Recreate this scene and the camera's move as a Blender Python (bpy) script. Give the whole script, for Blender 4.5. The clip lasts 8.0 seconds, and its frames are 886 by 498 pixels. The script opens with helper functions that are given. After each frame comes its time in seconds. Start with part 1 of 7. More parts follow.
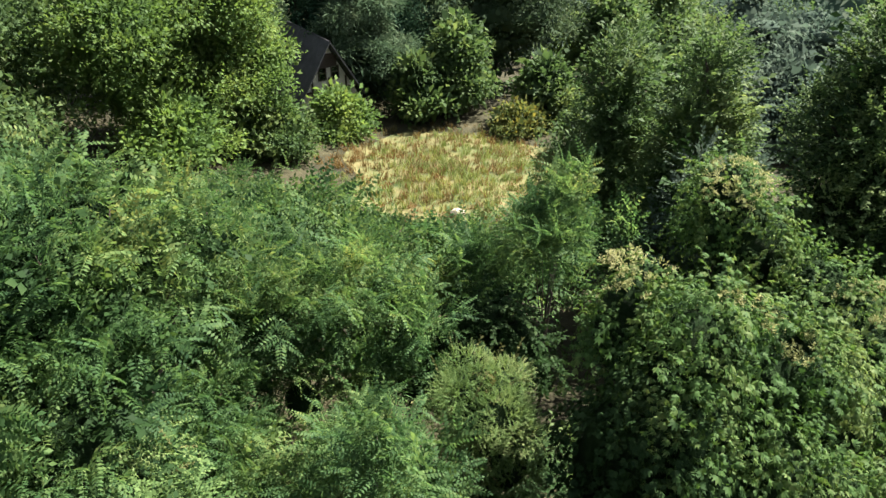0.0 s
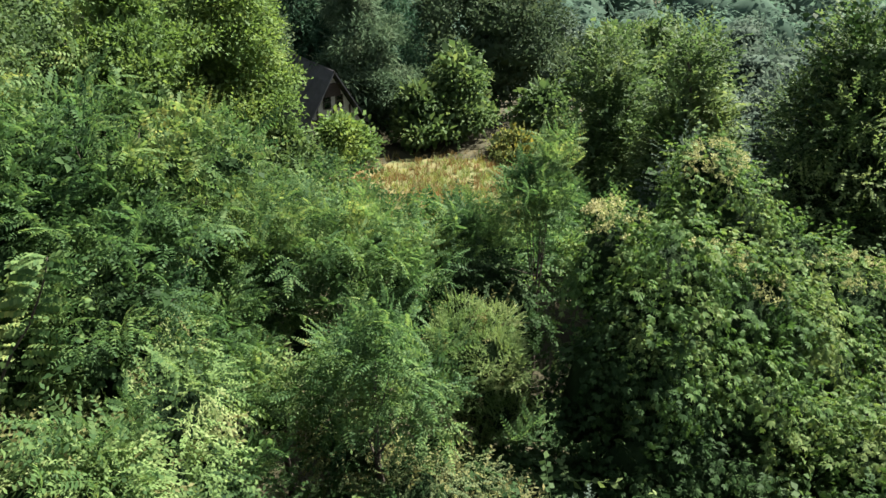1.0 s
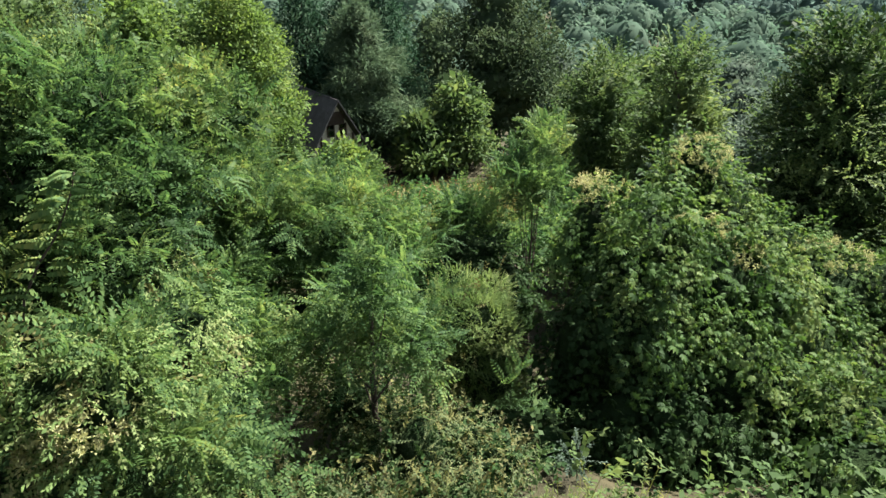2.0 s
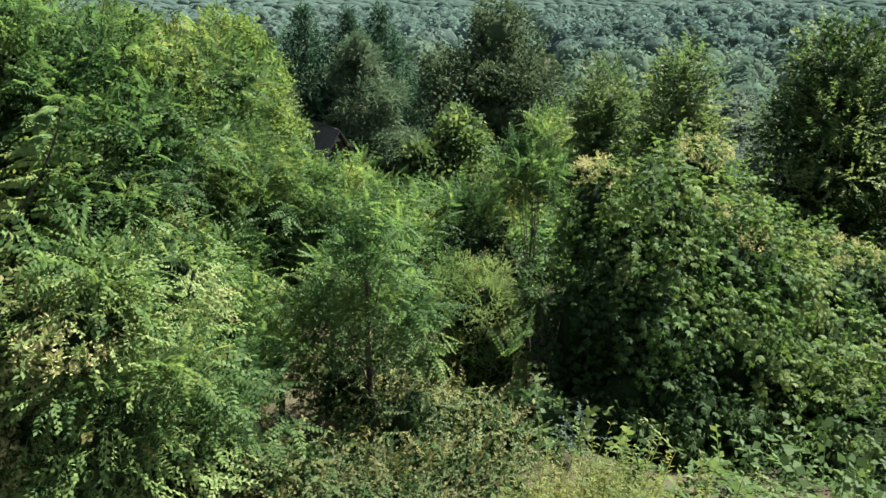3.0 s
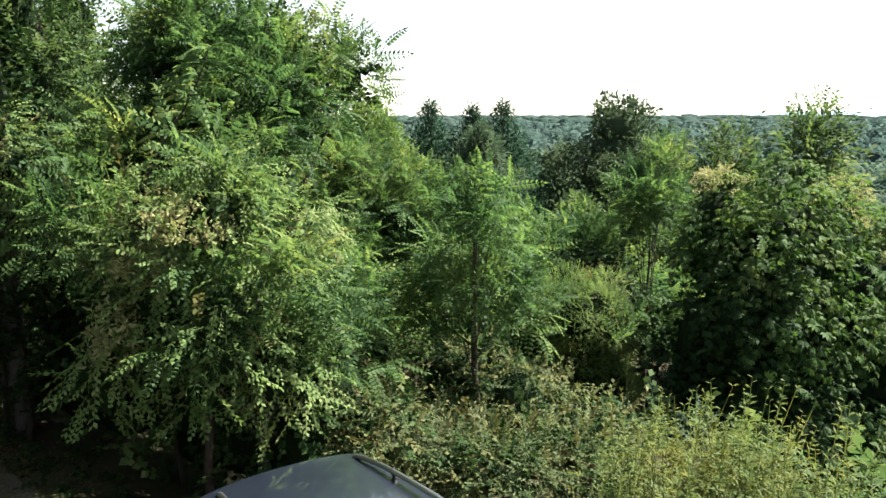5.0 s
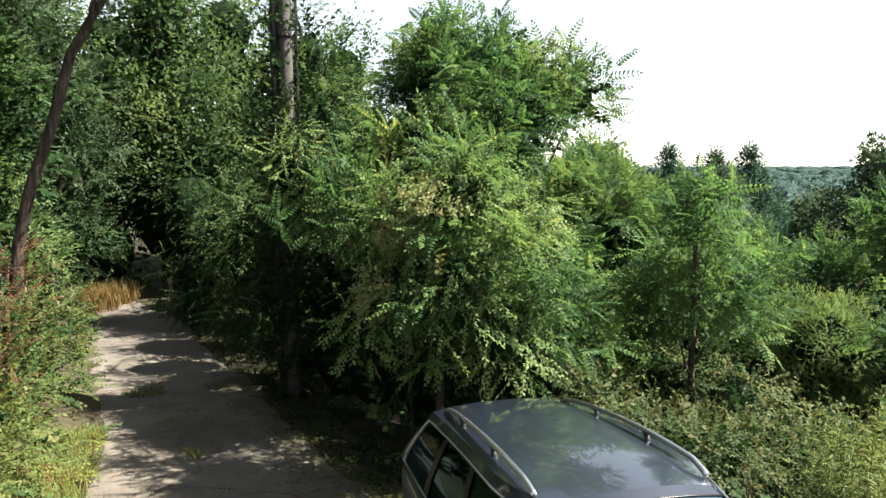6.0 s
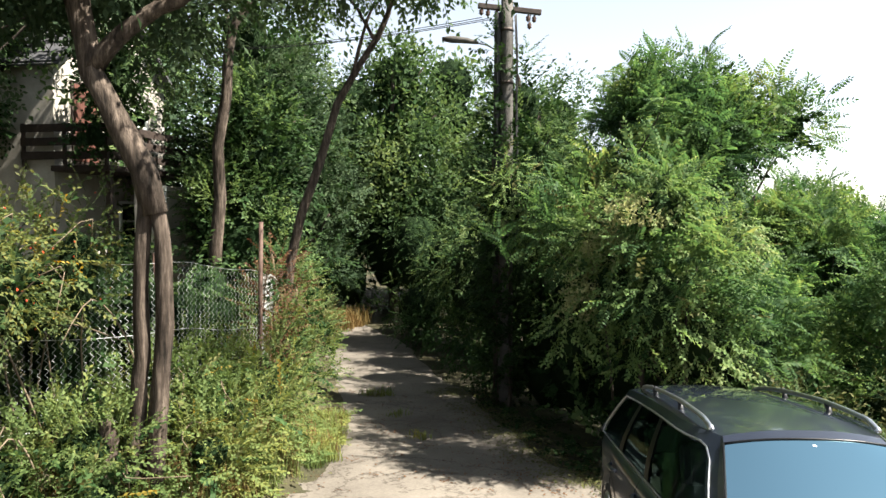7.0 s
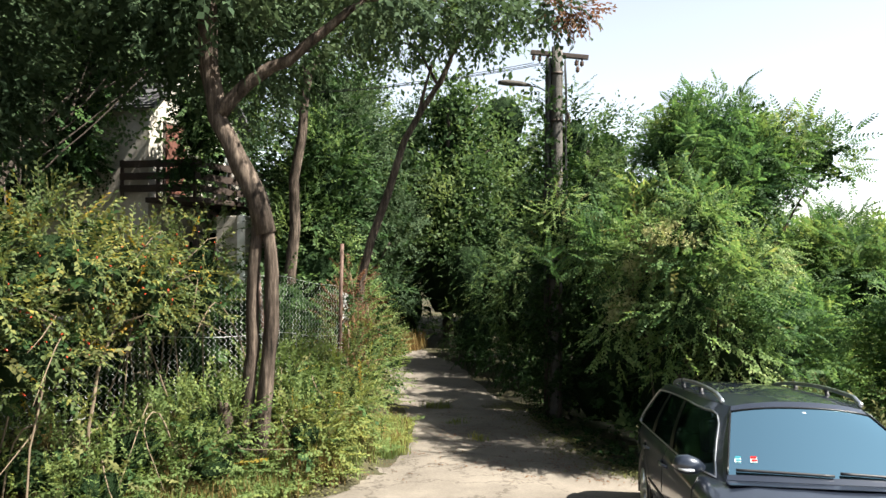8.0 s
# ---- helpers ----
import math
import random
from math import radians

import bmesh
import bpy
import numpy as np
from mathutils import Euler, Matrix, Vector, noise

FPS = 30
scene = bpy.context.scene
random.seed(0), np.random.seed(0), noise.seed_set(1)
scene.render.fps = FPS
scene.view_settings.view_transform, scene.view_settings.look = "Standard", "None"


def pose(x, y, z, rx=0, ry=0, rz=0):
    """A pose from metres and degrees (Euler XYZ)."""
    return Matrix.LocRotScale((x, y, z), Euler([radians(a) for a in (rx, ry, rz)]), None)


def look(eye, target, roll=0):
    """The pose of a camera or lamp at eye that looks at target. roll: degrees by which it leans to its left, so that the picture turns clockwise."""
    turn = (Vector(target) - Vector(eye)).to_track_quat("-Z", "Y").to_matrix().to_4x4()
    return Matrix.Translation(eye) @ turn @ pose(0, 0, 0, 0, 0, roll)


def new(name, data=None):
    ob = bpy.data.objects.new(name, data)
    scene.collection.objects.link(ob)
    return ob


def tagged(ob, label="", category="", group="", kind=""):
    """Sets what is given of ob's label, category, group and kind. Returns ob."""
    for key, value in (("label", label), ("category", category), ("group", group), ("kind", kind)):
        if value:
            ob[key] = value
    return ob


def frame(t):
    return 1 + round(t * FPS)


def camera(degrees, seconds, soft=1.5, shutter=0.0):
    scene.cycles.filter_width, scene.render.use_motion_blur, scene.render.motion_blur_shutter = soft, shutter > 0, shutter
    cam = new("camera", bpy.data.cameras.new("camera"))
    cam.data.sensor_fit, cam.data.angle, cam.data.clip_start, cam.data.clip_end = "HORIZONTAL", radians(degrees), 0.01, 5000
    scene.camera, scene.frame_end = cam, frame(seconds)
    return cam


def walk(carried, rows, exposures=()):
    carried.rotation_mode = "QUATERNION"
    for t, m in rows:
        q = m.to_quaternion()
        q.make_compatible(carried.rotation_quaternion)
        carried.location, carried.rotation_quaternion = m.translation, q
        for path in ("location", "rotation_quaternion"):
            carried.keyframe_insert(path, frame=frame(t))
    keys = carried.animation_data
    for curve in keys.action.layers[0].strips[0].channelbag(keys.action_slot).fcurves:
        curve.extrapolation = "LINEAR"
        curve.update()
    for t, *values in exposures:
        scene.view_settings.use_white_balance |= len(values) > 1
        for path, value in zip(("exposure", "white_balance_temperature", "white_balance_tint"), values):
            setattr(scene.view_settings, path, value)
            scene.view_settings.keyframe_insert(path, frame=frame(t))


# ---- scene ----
cam = camera(63.7, 8.0)
PATH = [
    (0, (-0.101, 0.044, 8.759), (-0.088, 1.765, 7.739), 0.5),
    (0.5, (-0.033, -0.731, 8.259), (-0.026, 1.022, 7.296), 0.3),
    (1, (0.034, -1.574, 7.759), (0.038, 0.212, 6.857), 0.2),
    (1.5, (0.121, -2.29, 7.316), (0.119, -0.476, 6.471), -0.0),
    (2.8, (0.226, -2.932, 6.004), (0.217, -1.058, 5.305), -0.0),
    (3, (0.235, -2.899, 5.758), (0.225, -1.016, 5.085), -0.1),
    (3.5, (0.236, -2.836, 5.239), (0.228, -0.928, 4.641), -0.1),
    (4, (0.228, -2.868, 4.774), (0.199, -0.937, 4.255), -0.1),
    (4.2, (0.225, -2.926, 4.631), (0.168, -0.988, 4.14), -0.0),
    (5.3, (0.443, -3.558, 3.756), (-0.064, -1.653, 3.42), -0.2),
    (5.5, (0.521, -3.728, 3.646), (-0.114, -1.856, 3.335), -0.2),
    (6, (0.762, -4.224, 3.407), (-0.188, -2.48, 3.17), -0.1),
    (6.5, (1.07, -4.716, 3.206), (-0.128, -3.124, 3.038), -0.0),
    (7, (1.477, -5.256, 2.993), (0.058, -3.849, 2.899), 0.1),
    (7.5, (1.916, -5.764, 2.847), (0.403, -4.457, 2.817), 0.2),
    (8, (2.379, -6.3, 2.825), (0.863, -4.995, 2.825), 0.3),
]
walk(cam, [(t, look(eye, target, roll)) for t, eye, target, roll in PATH])

# ---------------------------------------------------------------- light
SUN_AZ, SUN_EL = radians(60.0), radians(52.0)   # azimuth clockwise from +y
world = bpy.data.worlds.new("world")
scene.world = world
world.use_nodes = True
wn = world.node_tree.nodes
sky = wn.new("ShaderNodeTexSky")
sky.sky_type, sky.sun_disc = "NISHITA", False
sky.sun_elevation, sky.sun_rotation = SUN_EL, SUN_AZ
sky.air_density, sky.dust_density, sky.ozone_density = 1.0, 0.3, 0.6
haze = wn.new("ShaderNodeHueSaturation")
haze.inputs["Saturation"].default_value = 0.45
world.node_tree.links.new(sky.outputs[0], haze.inputs["Color"])
world.node_tree.links.new(haze.outputs[0], wn["Background"].inputs[0])
wn["Background"].inputs[1].default_value = 0.050
sun = new("sun", bpy.data.lights.new("sun", "SUN"))
sun.data.energy, sun.data.angle, sun.data.color = 5.0, radians(0.6), (1.0, 0.95, 0.86)
sun_dir = Vector((math.sin(SUN_AZ) * math.cos(SUN_EL), math.cos(SUN_AZ) * math.cos(SUN_EL), math.sin(SUN_EL)))
sun.matrix_world = look(sun_dir * 200, (0, 0, 0))
scene.view_settings.exposure = 2.36


# ---------------------------------------------------------------- materials
def material(name, rough=0.6, metal=0.0, spec=0.5):
    m = bpy.data.materials.new(name)
    m.use_nodes = True
    b = m.node_tree.nodes["Principled BSDF"]
    b.inputs["Roughness"].default_value = rough
    b.inputs["Metallic"].default_value = metal
    b.inputs["Specular IOR Level"].default_value = spec
    return m, m.node_tree.nodes, m.node_tree.links, b


def ramp_node(nodes, stops):
    r = nodes.new("ShaderNodeValToRGB")
    while len(r.color_ramp.elements) < len(stops):
        r.color_ramp.elements.new(0.5)
    for e, (p, c) in zip(r.color_ramp.elements, stops):
        e.position, e.color = p, (*c, 1)
    return r


def noise_node(nodes, links, scale, detail=4.0, rough=0.6):
    g = nodes.new("ShaderNodeNewGeometry")
    n = nodes.new("ShaderNodeTexNoise")
    n.inputs["Scale"].default_value, n.inputs["Detail"].default_value = scale, detail
    n.inputs["Roughness"].default_value = rough
    links.new(g.outputs["Position"], n.inputs["Vector"])
    return n


def leaf_material(name, stops, glow=0.35, patch=0.6, rough=0.62, island=0.32, spec=0.10):
    """Foliage: colour by leaf and by patch, light passes through the blade."""
    m, nodes, links, b = material(name, rough, 0.0, spec)
    g = nodes.new("ShaderNodeNewGeometry")
    n = noise_node(nodes, links, patch, 3.0)
    mix = nodes.new("ShaderNodeMath")
    mix.operation = "MULTIPLY_ADD"
    links.new(g.outputs["Random Per Island"], mix.inputs[0])
    mix.inputs[1].default_value = island
    sub = nodes.new("ShaderNodeMath")
    sub.operation = "MULTIPLY_ADD"
    links.new(n.outputs["Fac"], sub.inputs[0])
    sub.inputs[1].default_value, sub.inputs[2].default_value = 1.6, -0.30 - island / 2
    links.new(sub.outputs[0], mix.inputs[2])
    r = ramp_node(nodes, [(p, (cr * 1.12, cg * 0.99, cb * (1.6 if cg > 1.2 * cr else 1.0))) for p, (cr, cg, cb) in stops])
    links.new(mix.outputs[0], r.inputs[0])
    o = nodes.new("ShaderNodeObjectInfo")
    hsv = nodes.new("ShaderNodeHueSaturation")
    mr = nodes.new("ShaderNodeMapRange")
    mr.inputs[3].default_value, mr.inputs[4].default_value = 0.85, 1.15
    links.new(o.outputs["Random"], mr.inputs[0])
    links.new(mr.outputs[0], hsv.inputs["Value"])
    links.new(r.outputs[0], hsv.inputs["Color"])
    links.new(hsv.outputs[0], b.inputs["Base Color"])
    t = nodes.new("ShaderNodeBsdfTranslucent")
    hs2 = nodes.new("ShaderNodeHueSaturation")
    hs2.inputs["Hue"].default_value, hs2.inputs["Saturation"].default_value, hs2.inputs["Value"].default_value = 0.485, 1.15, 1.5
    links.new(hsv.outputs[0], hs2.inputs["Color"])
    links.new(hs2.outputs[0], t.inputs["Color"])
    ms = nodes.new("ShaderNodeMixShader")
    ms.inputs[0].default_value = glow
    links.new(b.outputs[0], ms.inputs[1])
    links.new(t.outputs[0], ms.inputs[2])
    links.new(ms.outputs[0], nodes["Material Output"].inputs[0])
    return m


def noisy(name, scale, stops, rough=0.8, bump=0.3, fine=6.0, metal=0.0, spec=0.3):
    """A rough surface whose colour and relief follow noise at two scales."""
    m, nodes, links, b = material(name, rough, metal, spec)
    a = noise_node(nodes, links, scale, 6.0, 0.65)
    f = noise_node(nodes, links, scale * fine, 4.0, 0.7)
    mx = nodes.new("ShaderNodeMath")
    mx.operation = "MULTIPLY_ADD"
    links.new(f.outputs["Fac"], mx.inputs[0])
    mx.inputs[1].default_value = 0.5
    sc = nodes.new("ShaderNodeMath")
    sc.operation = "MULTIPLY_ADD"
    links.new(a.outputs["Fac"], sc.inputs[0])
    sc.inputs[1].default_value, sc.inputs[2].default_value = 1.2, -0.35
    links.new(sc.outputs[0], mx.inputs[2])
    r = ramp_node(nodes, stops)
    links.new(mx.outputs[0], r.inputs[0])
    links.new(r.outputs[0], b.inputs["Base Color"])
    bp = nodes.new("ShaderNodeBump")
    bp.inputs["Strength"].default_value, bp.inputs["Distance"].default_value = bump, 0.03
    links.new(f.outputs["Fac"], bp.inputs["Height"])
    links.new(bp.outputs[0], b.inputs["Normal"])
    return m


M_LOCUST = leaf_material("locust leaf", [(0.05, (0.015, 0.042, 0.012)), (0.45, (0.045, 0.100, 0.022)), (0.75, (0.091, 0.158, 0.033)), (1.0, (0.182, 0.225, 0.046))], 0.45, 0.8, 0.6, 0.35)
M_VINE = leaf_material("creeper leaf", [(0.0, (0.013, 0.038, 0.008)), (0.5, (0.048, 0.104, 0.018)), (1.0, (0.131, 0.185, 0.041))], 0.34, 0.8)
# ivy green, darkened so that it also stands for shade on other leaves
M_IVY_SHADE = leaf_material("ivy leaf darkened for shade", [(0.0, (0.006, 0.018, 0.004)), (0.6, (0.019, 0.044, 0.009)), (1.0, (0.048, 0.086, 0.019))], 0.2, 0.8, 0.6, spec=0.05)
M_DRYVINE = leaf_material("withered creeper leaf", [(0.0, (0.040, 0.052, 0.017)), (0.5, (0.075, 0.089, 0.032)), (1.0, (0.128, 0.138, 0.057))], 0.25, 1.2)
M_OLIVE = leaf_material("olive creeper leaf", [(0.0, (0.026, 0.052, 0.013)), (0.5, (0.068, 0.106, 0.029)), (1.0, (0.150, 0.162, 0.055))], 0.32, 1.0)
M_FLOWER = leaf_material("clematis seed head", [(0.0, (0.13, 0.17, 0.058)), (0.5, (0.23, 0.275, 0.118)), (1.0, (0.37, 0.395, 0.22))], 0.3, 2.0, 0.8)
M_BROAD = leaf_material("broad leaf", [(0.0, (0.020, 0.046, 0.012)), (0.5, (0.051, 0.097, 0.022)), (1.0, (0.116, 0.168, 0.038))], 0.38, 0.5)
M_BRIGHT = leaf_material("bright leaf", [(0.0, (0.036, 0.080, 0.017)), (0.5, (0.074, 0.138, 0.025)), (1.0, (0.133, 0.195, 0.038))], 0.42, 0.3)
M_DARK = leaf_material("dark leaf", [(0.0, (0.019, 0.038, 0.013)), (0.5, (0.037, 0.066, 0.021)), (1.0, (0.073, 0.110, 0.034))], 0.25, 0.35, spec=0.03)
M_SILVER = leaf_material("willow leaf", [(0.0, (0.036, 0.064, 0.032)), (0.5, (0.060, 0.094, 0.044)), (1.0, (0.098, 0.138, 0.064))], 0.3, 0.3, 0.9, 0.2, spec=0.02)
M_FLOOD = leaf_material("floodplain foliage", [(0.0, (0.034, 0.066, 0.032)), (0.5, (0.059, 0.106, 0.048)), (1.0, (0.100, 0.155, 0.070))], 0.42, 0.07, 1.0, 0.3, spec=0.03)
# the haze of distance is put into this bluer leaf colour
M_FAR = leaf_material("haze-tinted far foliage", [(0.0, (0.038, 0.072, 0.040)), (0.5, (0.055, 0.096, 0.052)), (1.0, (0.080, 0.124, 0.064))], 0.45, 0.02, 1.0, 0.2, spec=0.0)
def add_relief(m, scale, dist):
    """Leafy relief on the far crowns and on the opaque cores inside nearer plants."""
    nodes, links = m.node_tree.nodes, m.node_tree.links
    n = noise_node(nodes, links, scale, 7.0, 0.75)
    bp = nodes.new("ShaderNodeBump")
    bp.inputs["Strength"].default_value, bp.inputs["Distance"].default_value = 1.0, dist
    links.new(n.outputs["Fac"], bp.inputs["Height"])
    for k in nodes:
        if k.type in ("BSDF_PRINCIPLED", "BSDF_TRANSLUCENT"):
            links.new(bp.outputs[0], k.inputs["Normal"])


M_NEEDLE = leaf_material("spruce needle", [(0.0, (0.010, 0.030, 0.011)), (0.6, (0.024, 0.056, 0.020)), (1.0, (0.048, 0.088, 0.030))], 0.2, 0.4, spec=0.02)
M_PINE = leaf_material("pine needle", [(0.0, (0.024, 0.050, 0.018)), (0.6, (0.050, 0.088, 0.031)), (1.0, (0.085, 0.122, 0.047))], 0.28, 0.4, spec=0.02)
M_ROSE = leaf_material("rose leaf", [(0.0, (0.028, 0.052, 0.012)), (0.5, (0.072, 0.108, 0.024)), (1.0, (0.175, 0.180, 0.045))], 0.38, 1.6, 0.6, 0.6)
M_RED = leaf_material("red creeper leaf", [(0.0, (0.045, 0.028, 0.016)), (0.5, (0.085, 0.052, 0.028)), (1.0, (0.135, 0.090, 0.045))], 0.3, 1.5)
M_GRASS = leaf_material("grass blade", [(0.0, (0.050, 0.090, 0.018)), (0.5, (0.100, 0.150, 0.030)), (1.0, (0.190, 0.210, 0.060))], 0.35, 0.7)
M_DRYGRASS = leaf_material("dry grass blade", [(0.0, (0.055, 0.072, 0.020)), (0.45, (0.108, 0.092, 0.034)), (1.0, (0.170, 0.116, 0.052))], 0.3, 0.35, 0.7)
M_WEED = leaf_material("weed leaf", [(0.0, (0.034, 0.070, 0.014)), (0.5, (0.080, 0.126, 0.026)), (1.0, (0.165, 0.185, 0.050))], 0.38, 0.9)
M_AUTUMN = leaf_material("yellowed leaf", [(0.0, (0.110, 0.118, 0.024)), (0.5, (0.190, 0.160, 0.032)), (1.0, (0.270, 0.160, 0.045))], 0.4, 1.5)
M_CURTAIN = leaf_material("yellow-green creeper leaf", [(0.0, (0.034, 0.078, 0.017)), (0.5, (0.100, 0.175, 0.036)), (1.0, (0.215, 0.265, 0.075))], 0.42, 0.9)
M_HIP = noisy("rose hip", 30.0, [(0.2, (0.35, 0.03, 0.015)), (0.9, (0.55, 0.09, 0.03))], 0.4, 0.0)
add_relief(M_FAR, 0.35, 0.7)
# near-black colour of the added lumps that stand for shade inside crowns
M_SHADE_CORE = leaf_material("shade-dark core", [(0.0, (0.006, 0.015, 0.004)), (0.5, (0.013, 0.028, 0.007)), (1.0, (0.026, 0.048, 0.012))], 0.08, 1.2, spec=0.02)
add_relief(M_SHADE_CORE, 3.0, 0.25)
M_BARK = noisy("bark", 3.0, [(0.1, (0.018, 0.014, 0.011)), (0.6, (0.055, 0.043, 0.033)), (1.0, (0.12, 0.095, 0.075))], 0.9, 0.8)


def bark_material(name, stops, scale=14.0):
    """Furrowed bark: ridges drawn out along the stem, with lichen-pale flecks."""
    m, nodes, links, b = material(name, 0.92, 0.0, 0.15)
    g = nodes.new("ShaderNodeNewGeometry")
    mp = nodes.new("ShaderNodeMapping")
    mp.inputs["Scale"].default_value = (1.0, 1.0, 0.16)
    links.new(g.outputs["Position"], mp.inputs["Vector"])
    n = nodes.new("ShaderNodeTexNoise")
    n.inputs["Scale"].default_value, n.inputs["Detail"].default_value, n.inputs["Roughness"].default_value = scale, 6.0, 0.7
    links.new(mp.outputs[0], n.inputs["Vector"])
    w = noise_node(nodes, links, 3.0, 4.0, 0.6)
    ad = nodes.new("ShaderNodeMath")
    ad.operation = "MULTIPLY_ADD"
    ad.inputs[1].default_value = 0.35
    links.new(w.outputs["Fac"], ad.inputs[0])
    sc = nodes.new("ShaderNodeMath")
    sc.operation = "MULTIPLY_ADD"
    sc.inputs[1].default_value, sc.inputs[2].default_value = 1.6, -0.48
    links.new(n.outputs["Fac"], sc.inputs[0])
    links.new(sc.outputs[0], ad.inputs[2])
    r = ramp_node(nodes, stops)
    links.new(ad.outputs[0], r.inputs[0])
    links.new(r.outputs[0], b.inputs["Base Color"])
    bp = nodes.new("ShaderNodeBump")
    bp.inputs["Strength"].default_value, bp.inputs["Distance"].default_value = 1.0, 0.035
    links.new(n.outputs["Fac"], bp.inputs["Height"])
    links.new(bp.outputs[0], b.inputs["Normal"])
    return m


M_BARK2 = bark_material("grey brown bark", [(0.2, (0.010, 0.008, 0.006)), (0.5, (0.050, 0.038, 0.029)), (0.85, (0.150, 0.118, 0.092))])
M_TWIG = noisy("twig", 8.0, [(0.1, (0.06, 0.045, 0.03)), (1.0, (0.18, 0.14, 0.09))], 0.9, 0.2)


def soil_material():
    m, nodes, links, b = material("hillside soil", 0.95, 0.0, 0.2)
    a = noise_node(nodes, links, 0.45, 7.0, 0.7)
    r = ramp_node(nodes, [(0.3, (0.018, 0.015, 0.010)), (0.5, (0.034, 0.032, 0.016)), (0.7, (0.070, 0.060, 0.032))])
    links.new(a.outputs["Fac"], r.inputs[0])
    f = noise_node(nodes, links, 14.0, 4.0, 0.7)
    bp = nodes.new("ShaderNodeBump")
    bp.inputs["Strength"].default_value, bp.inputs["Distance"].default_value = 0.8, 0.05
    links.new(f.outputs["Fac"], bp.inputs["Height"])
    links.new(bp.outputs[0], b.inputs["Normal"])
    links.new(r.outputs[0], b.inputs["Base Color"])
    return m


M_SOIL = soil_material()
M_MEADOW = noisy("dry meadow turf", 0.5, [(0.3, (0.045, 0.070, 0.022)), (0.5, (0.100, 0.098, 0.036)), (0.9, (0.160, 0.120, 0.054))], 0.95, 0.6, 12.0)


def road_material():
    """Worn pale concrete: broad stains, fine grit, hairline cracks."""
    m, nodes, links, b = material("pale concrete road", 0.9, 0.0, 0.3)
    a = noise_node(nodes, links, 0.55, 7.0, 0.7)
    f = noise_node(nodes, links, 26.0, 4.0, 0.75)
    mx = nodes.new("ShaderNodeMath")
    mx.operation = "MULTIPLY_ADD"
    mx.inputs[1].default_value, mx.inputs[2].default_value = 0.45, -0.2
    links.new(f.outputs["Fac"], mx.inputs[0])
    ad = nodes.new("ShaderNodeMath")
    links.new(mx.outputs[0], ad.inputs[0])
    links.new(a.outputs["Fac"], ad.inputs[1])
    r = ramp_node(nodes, [(0.25, (0.048, 0.038, 0.029)), (0.48, (0.104, 0.090, 0.073)), (0.8, (0.172, 0.150, 0.122))])
    links.new(ad.outputs[0], r.inputs[0])
    g = nodes.new("ShaderNodeNewGeometry")
    w = noise_node(nodes, links, 1.3, 5.0, 0.7)
    vm = nodes.new("ShaderNodeVectorMath")
    links.new(g.outputs["Position"], vm.inputs[0])
    links.new(w.outputs["Color"], vm.inputs[1])
    v = nodes.new("ShaderNodeTexVoronoi")
    v.feature = "DISTANCE_TO_EDGE"
    v.inputs["Scale"].default_value = 0.55
    links.new(vm.outputs[0], v.inputs["Vector"])
    cr = ramp_node(nodes, [(0.0, (0.42, 0.40, 0.38)), (0.012, (1, 1, 1))])
    links.new(v.outputs["Distance"], cr.inputs[0])
    mc = nodes.new("ShaderNodeMix")
    mc.data_type, mc.blend_type = "RGBA", "MULTIPLY"
    mc.inputs["Factor"].default_value = 1.0
    links.new(r.outputs[0], mc.inputs["A"])
    links.new(cr.outputs[0], mc.inputs["B"])
    links.new(mc.outputs["Result"], b.inputs["Base Color"])
    bp = nodes.new("ShaderNodeBump")
    bp.inputs["Strength"].default_value, bp.inputs["Distance"].default_value = 0.5, 0.02
    links.new(ad.outputs[0], bp.inputs["Height"])
    links.new(bp.outputs[0], b.inputs["Normal"])
    return m


M_ROAD = road_material()


# ---------------------------------------------------------------- mesh helpers
def mesh_of(name, verts, loops, starts, mat, smooth=False):
    me = bpy.data.meshes.new(name)
    verts = np.ascontiguousarray(verts, dtype=np.float32).reshape(-1, 3)
    loops = np.ascontiguousarray(loops, dtype=np.int32).ravel()
    starts = np.ascontiguousarray(starts, dtype=np.int32).ravel()
    me.vertices.add(len(verts))
    me.vertices.foreach_set("co", verts.ravel())
    me.loops.add(len(loops))
    me.loops.foreach_set("vertex_index", loops)
    me.polygons.add(len(starts))
    me.polygons.foreach_set("loop_start", starts)
    if smooth:
        me.polygons.foreach_set("use_smooth", np.ones(len(starts), dtype=bool))
    me.materials.append(mat)
    me.update(calc_edges=True)
    return me


def quads_mesh(name, quads, mat):
    q = np.asarray(quads, dtype=np.float32).reshape(-1, 4, 3)
    n = len(q)
    return mesh_of(name, q, np.arange(n * 4), np.arange(n) * 4, mat)


def grid_mesh(name, P, mat, smooth=True, closed=False):
    """P: rows x columns x 3. closed: the columns run round."""
    P = np.asarray(P, dtype=np.float32)
    r, c = P.shape[:2]
    i, j = np.meshgrid(np.arange(r - 1), np.arange(c if closed else c - 1), indexing="ij")
    k = (j + 1) % c
    f = np.stack([i * c + j, i * c + k, (i + 1) * c + k, (i + 1) * c + j], -1).reshape(-1, 4)
    return mesh_of(name, P, f, np.arange(len(f)) * 4, mat, smooth)


def part(name, me, parent, label=""):
    ob = new(name, me)
    ob.parent = parent
    if label:
        tagged(ob, label)
    return ob


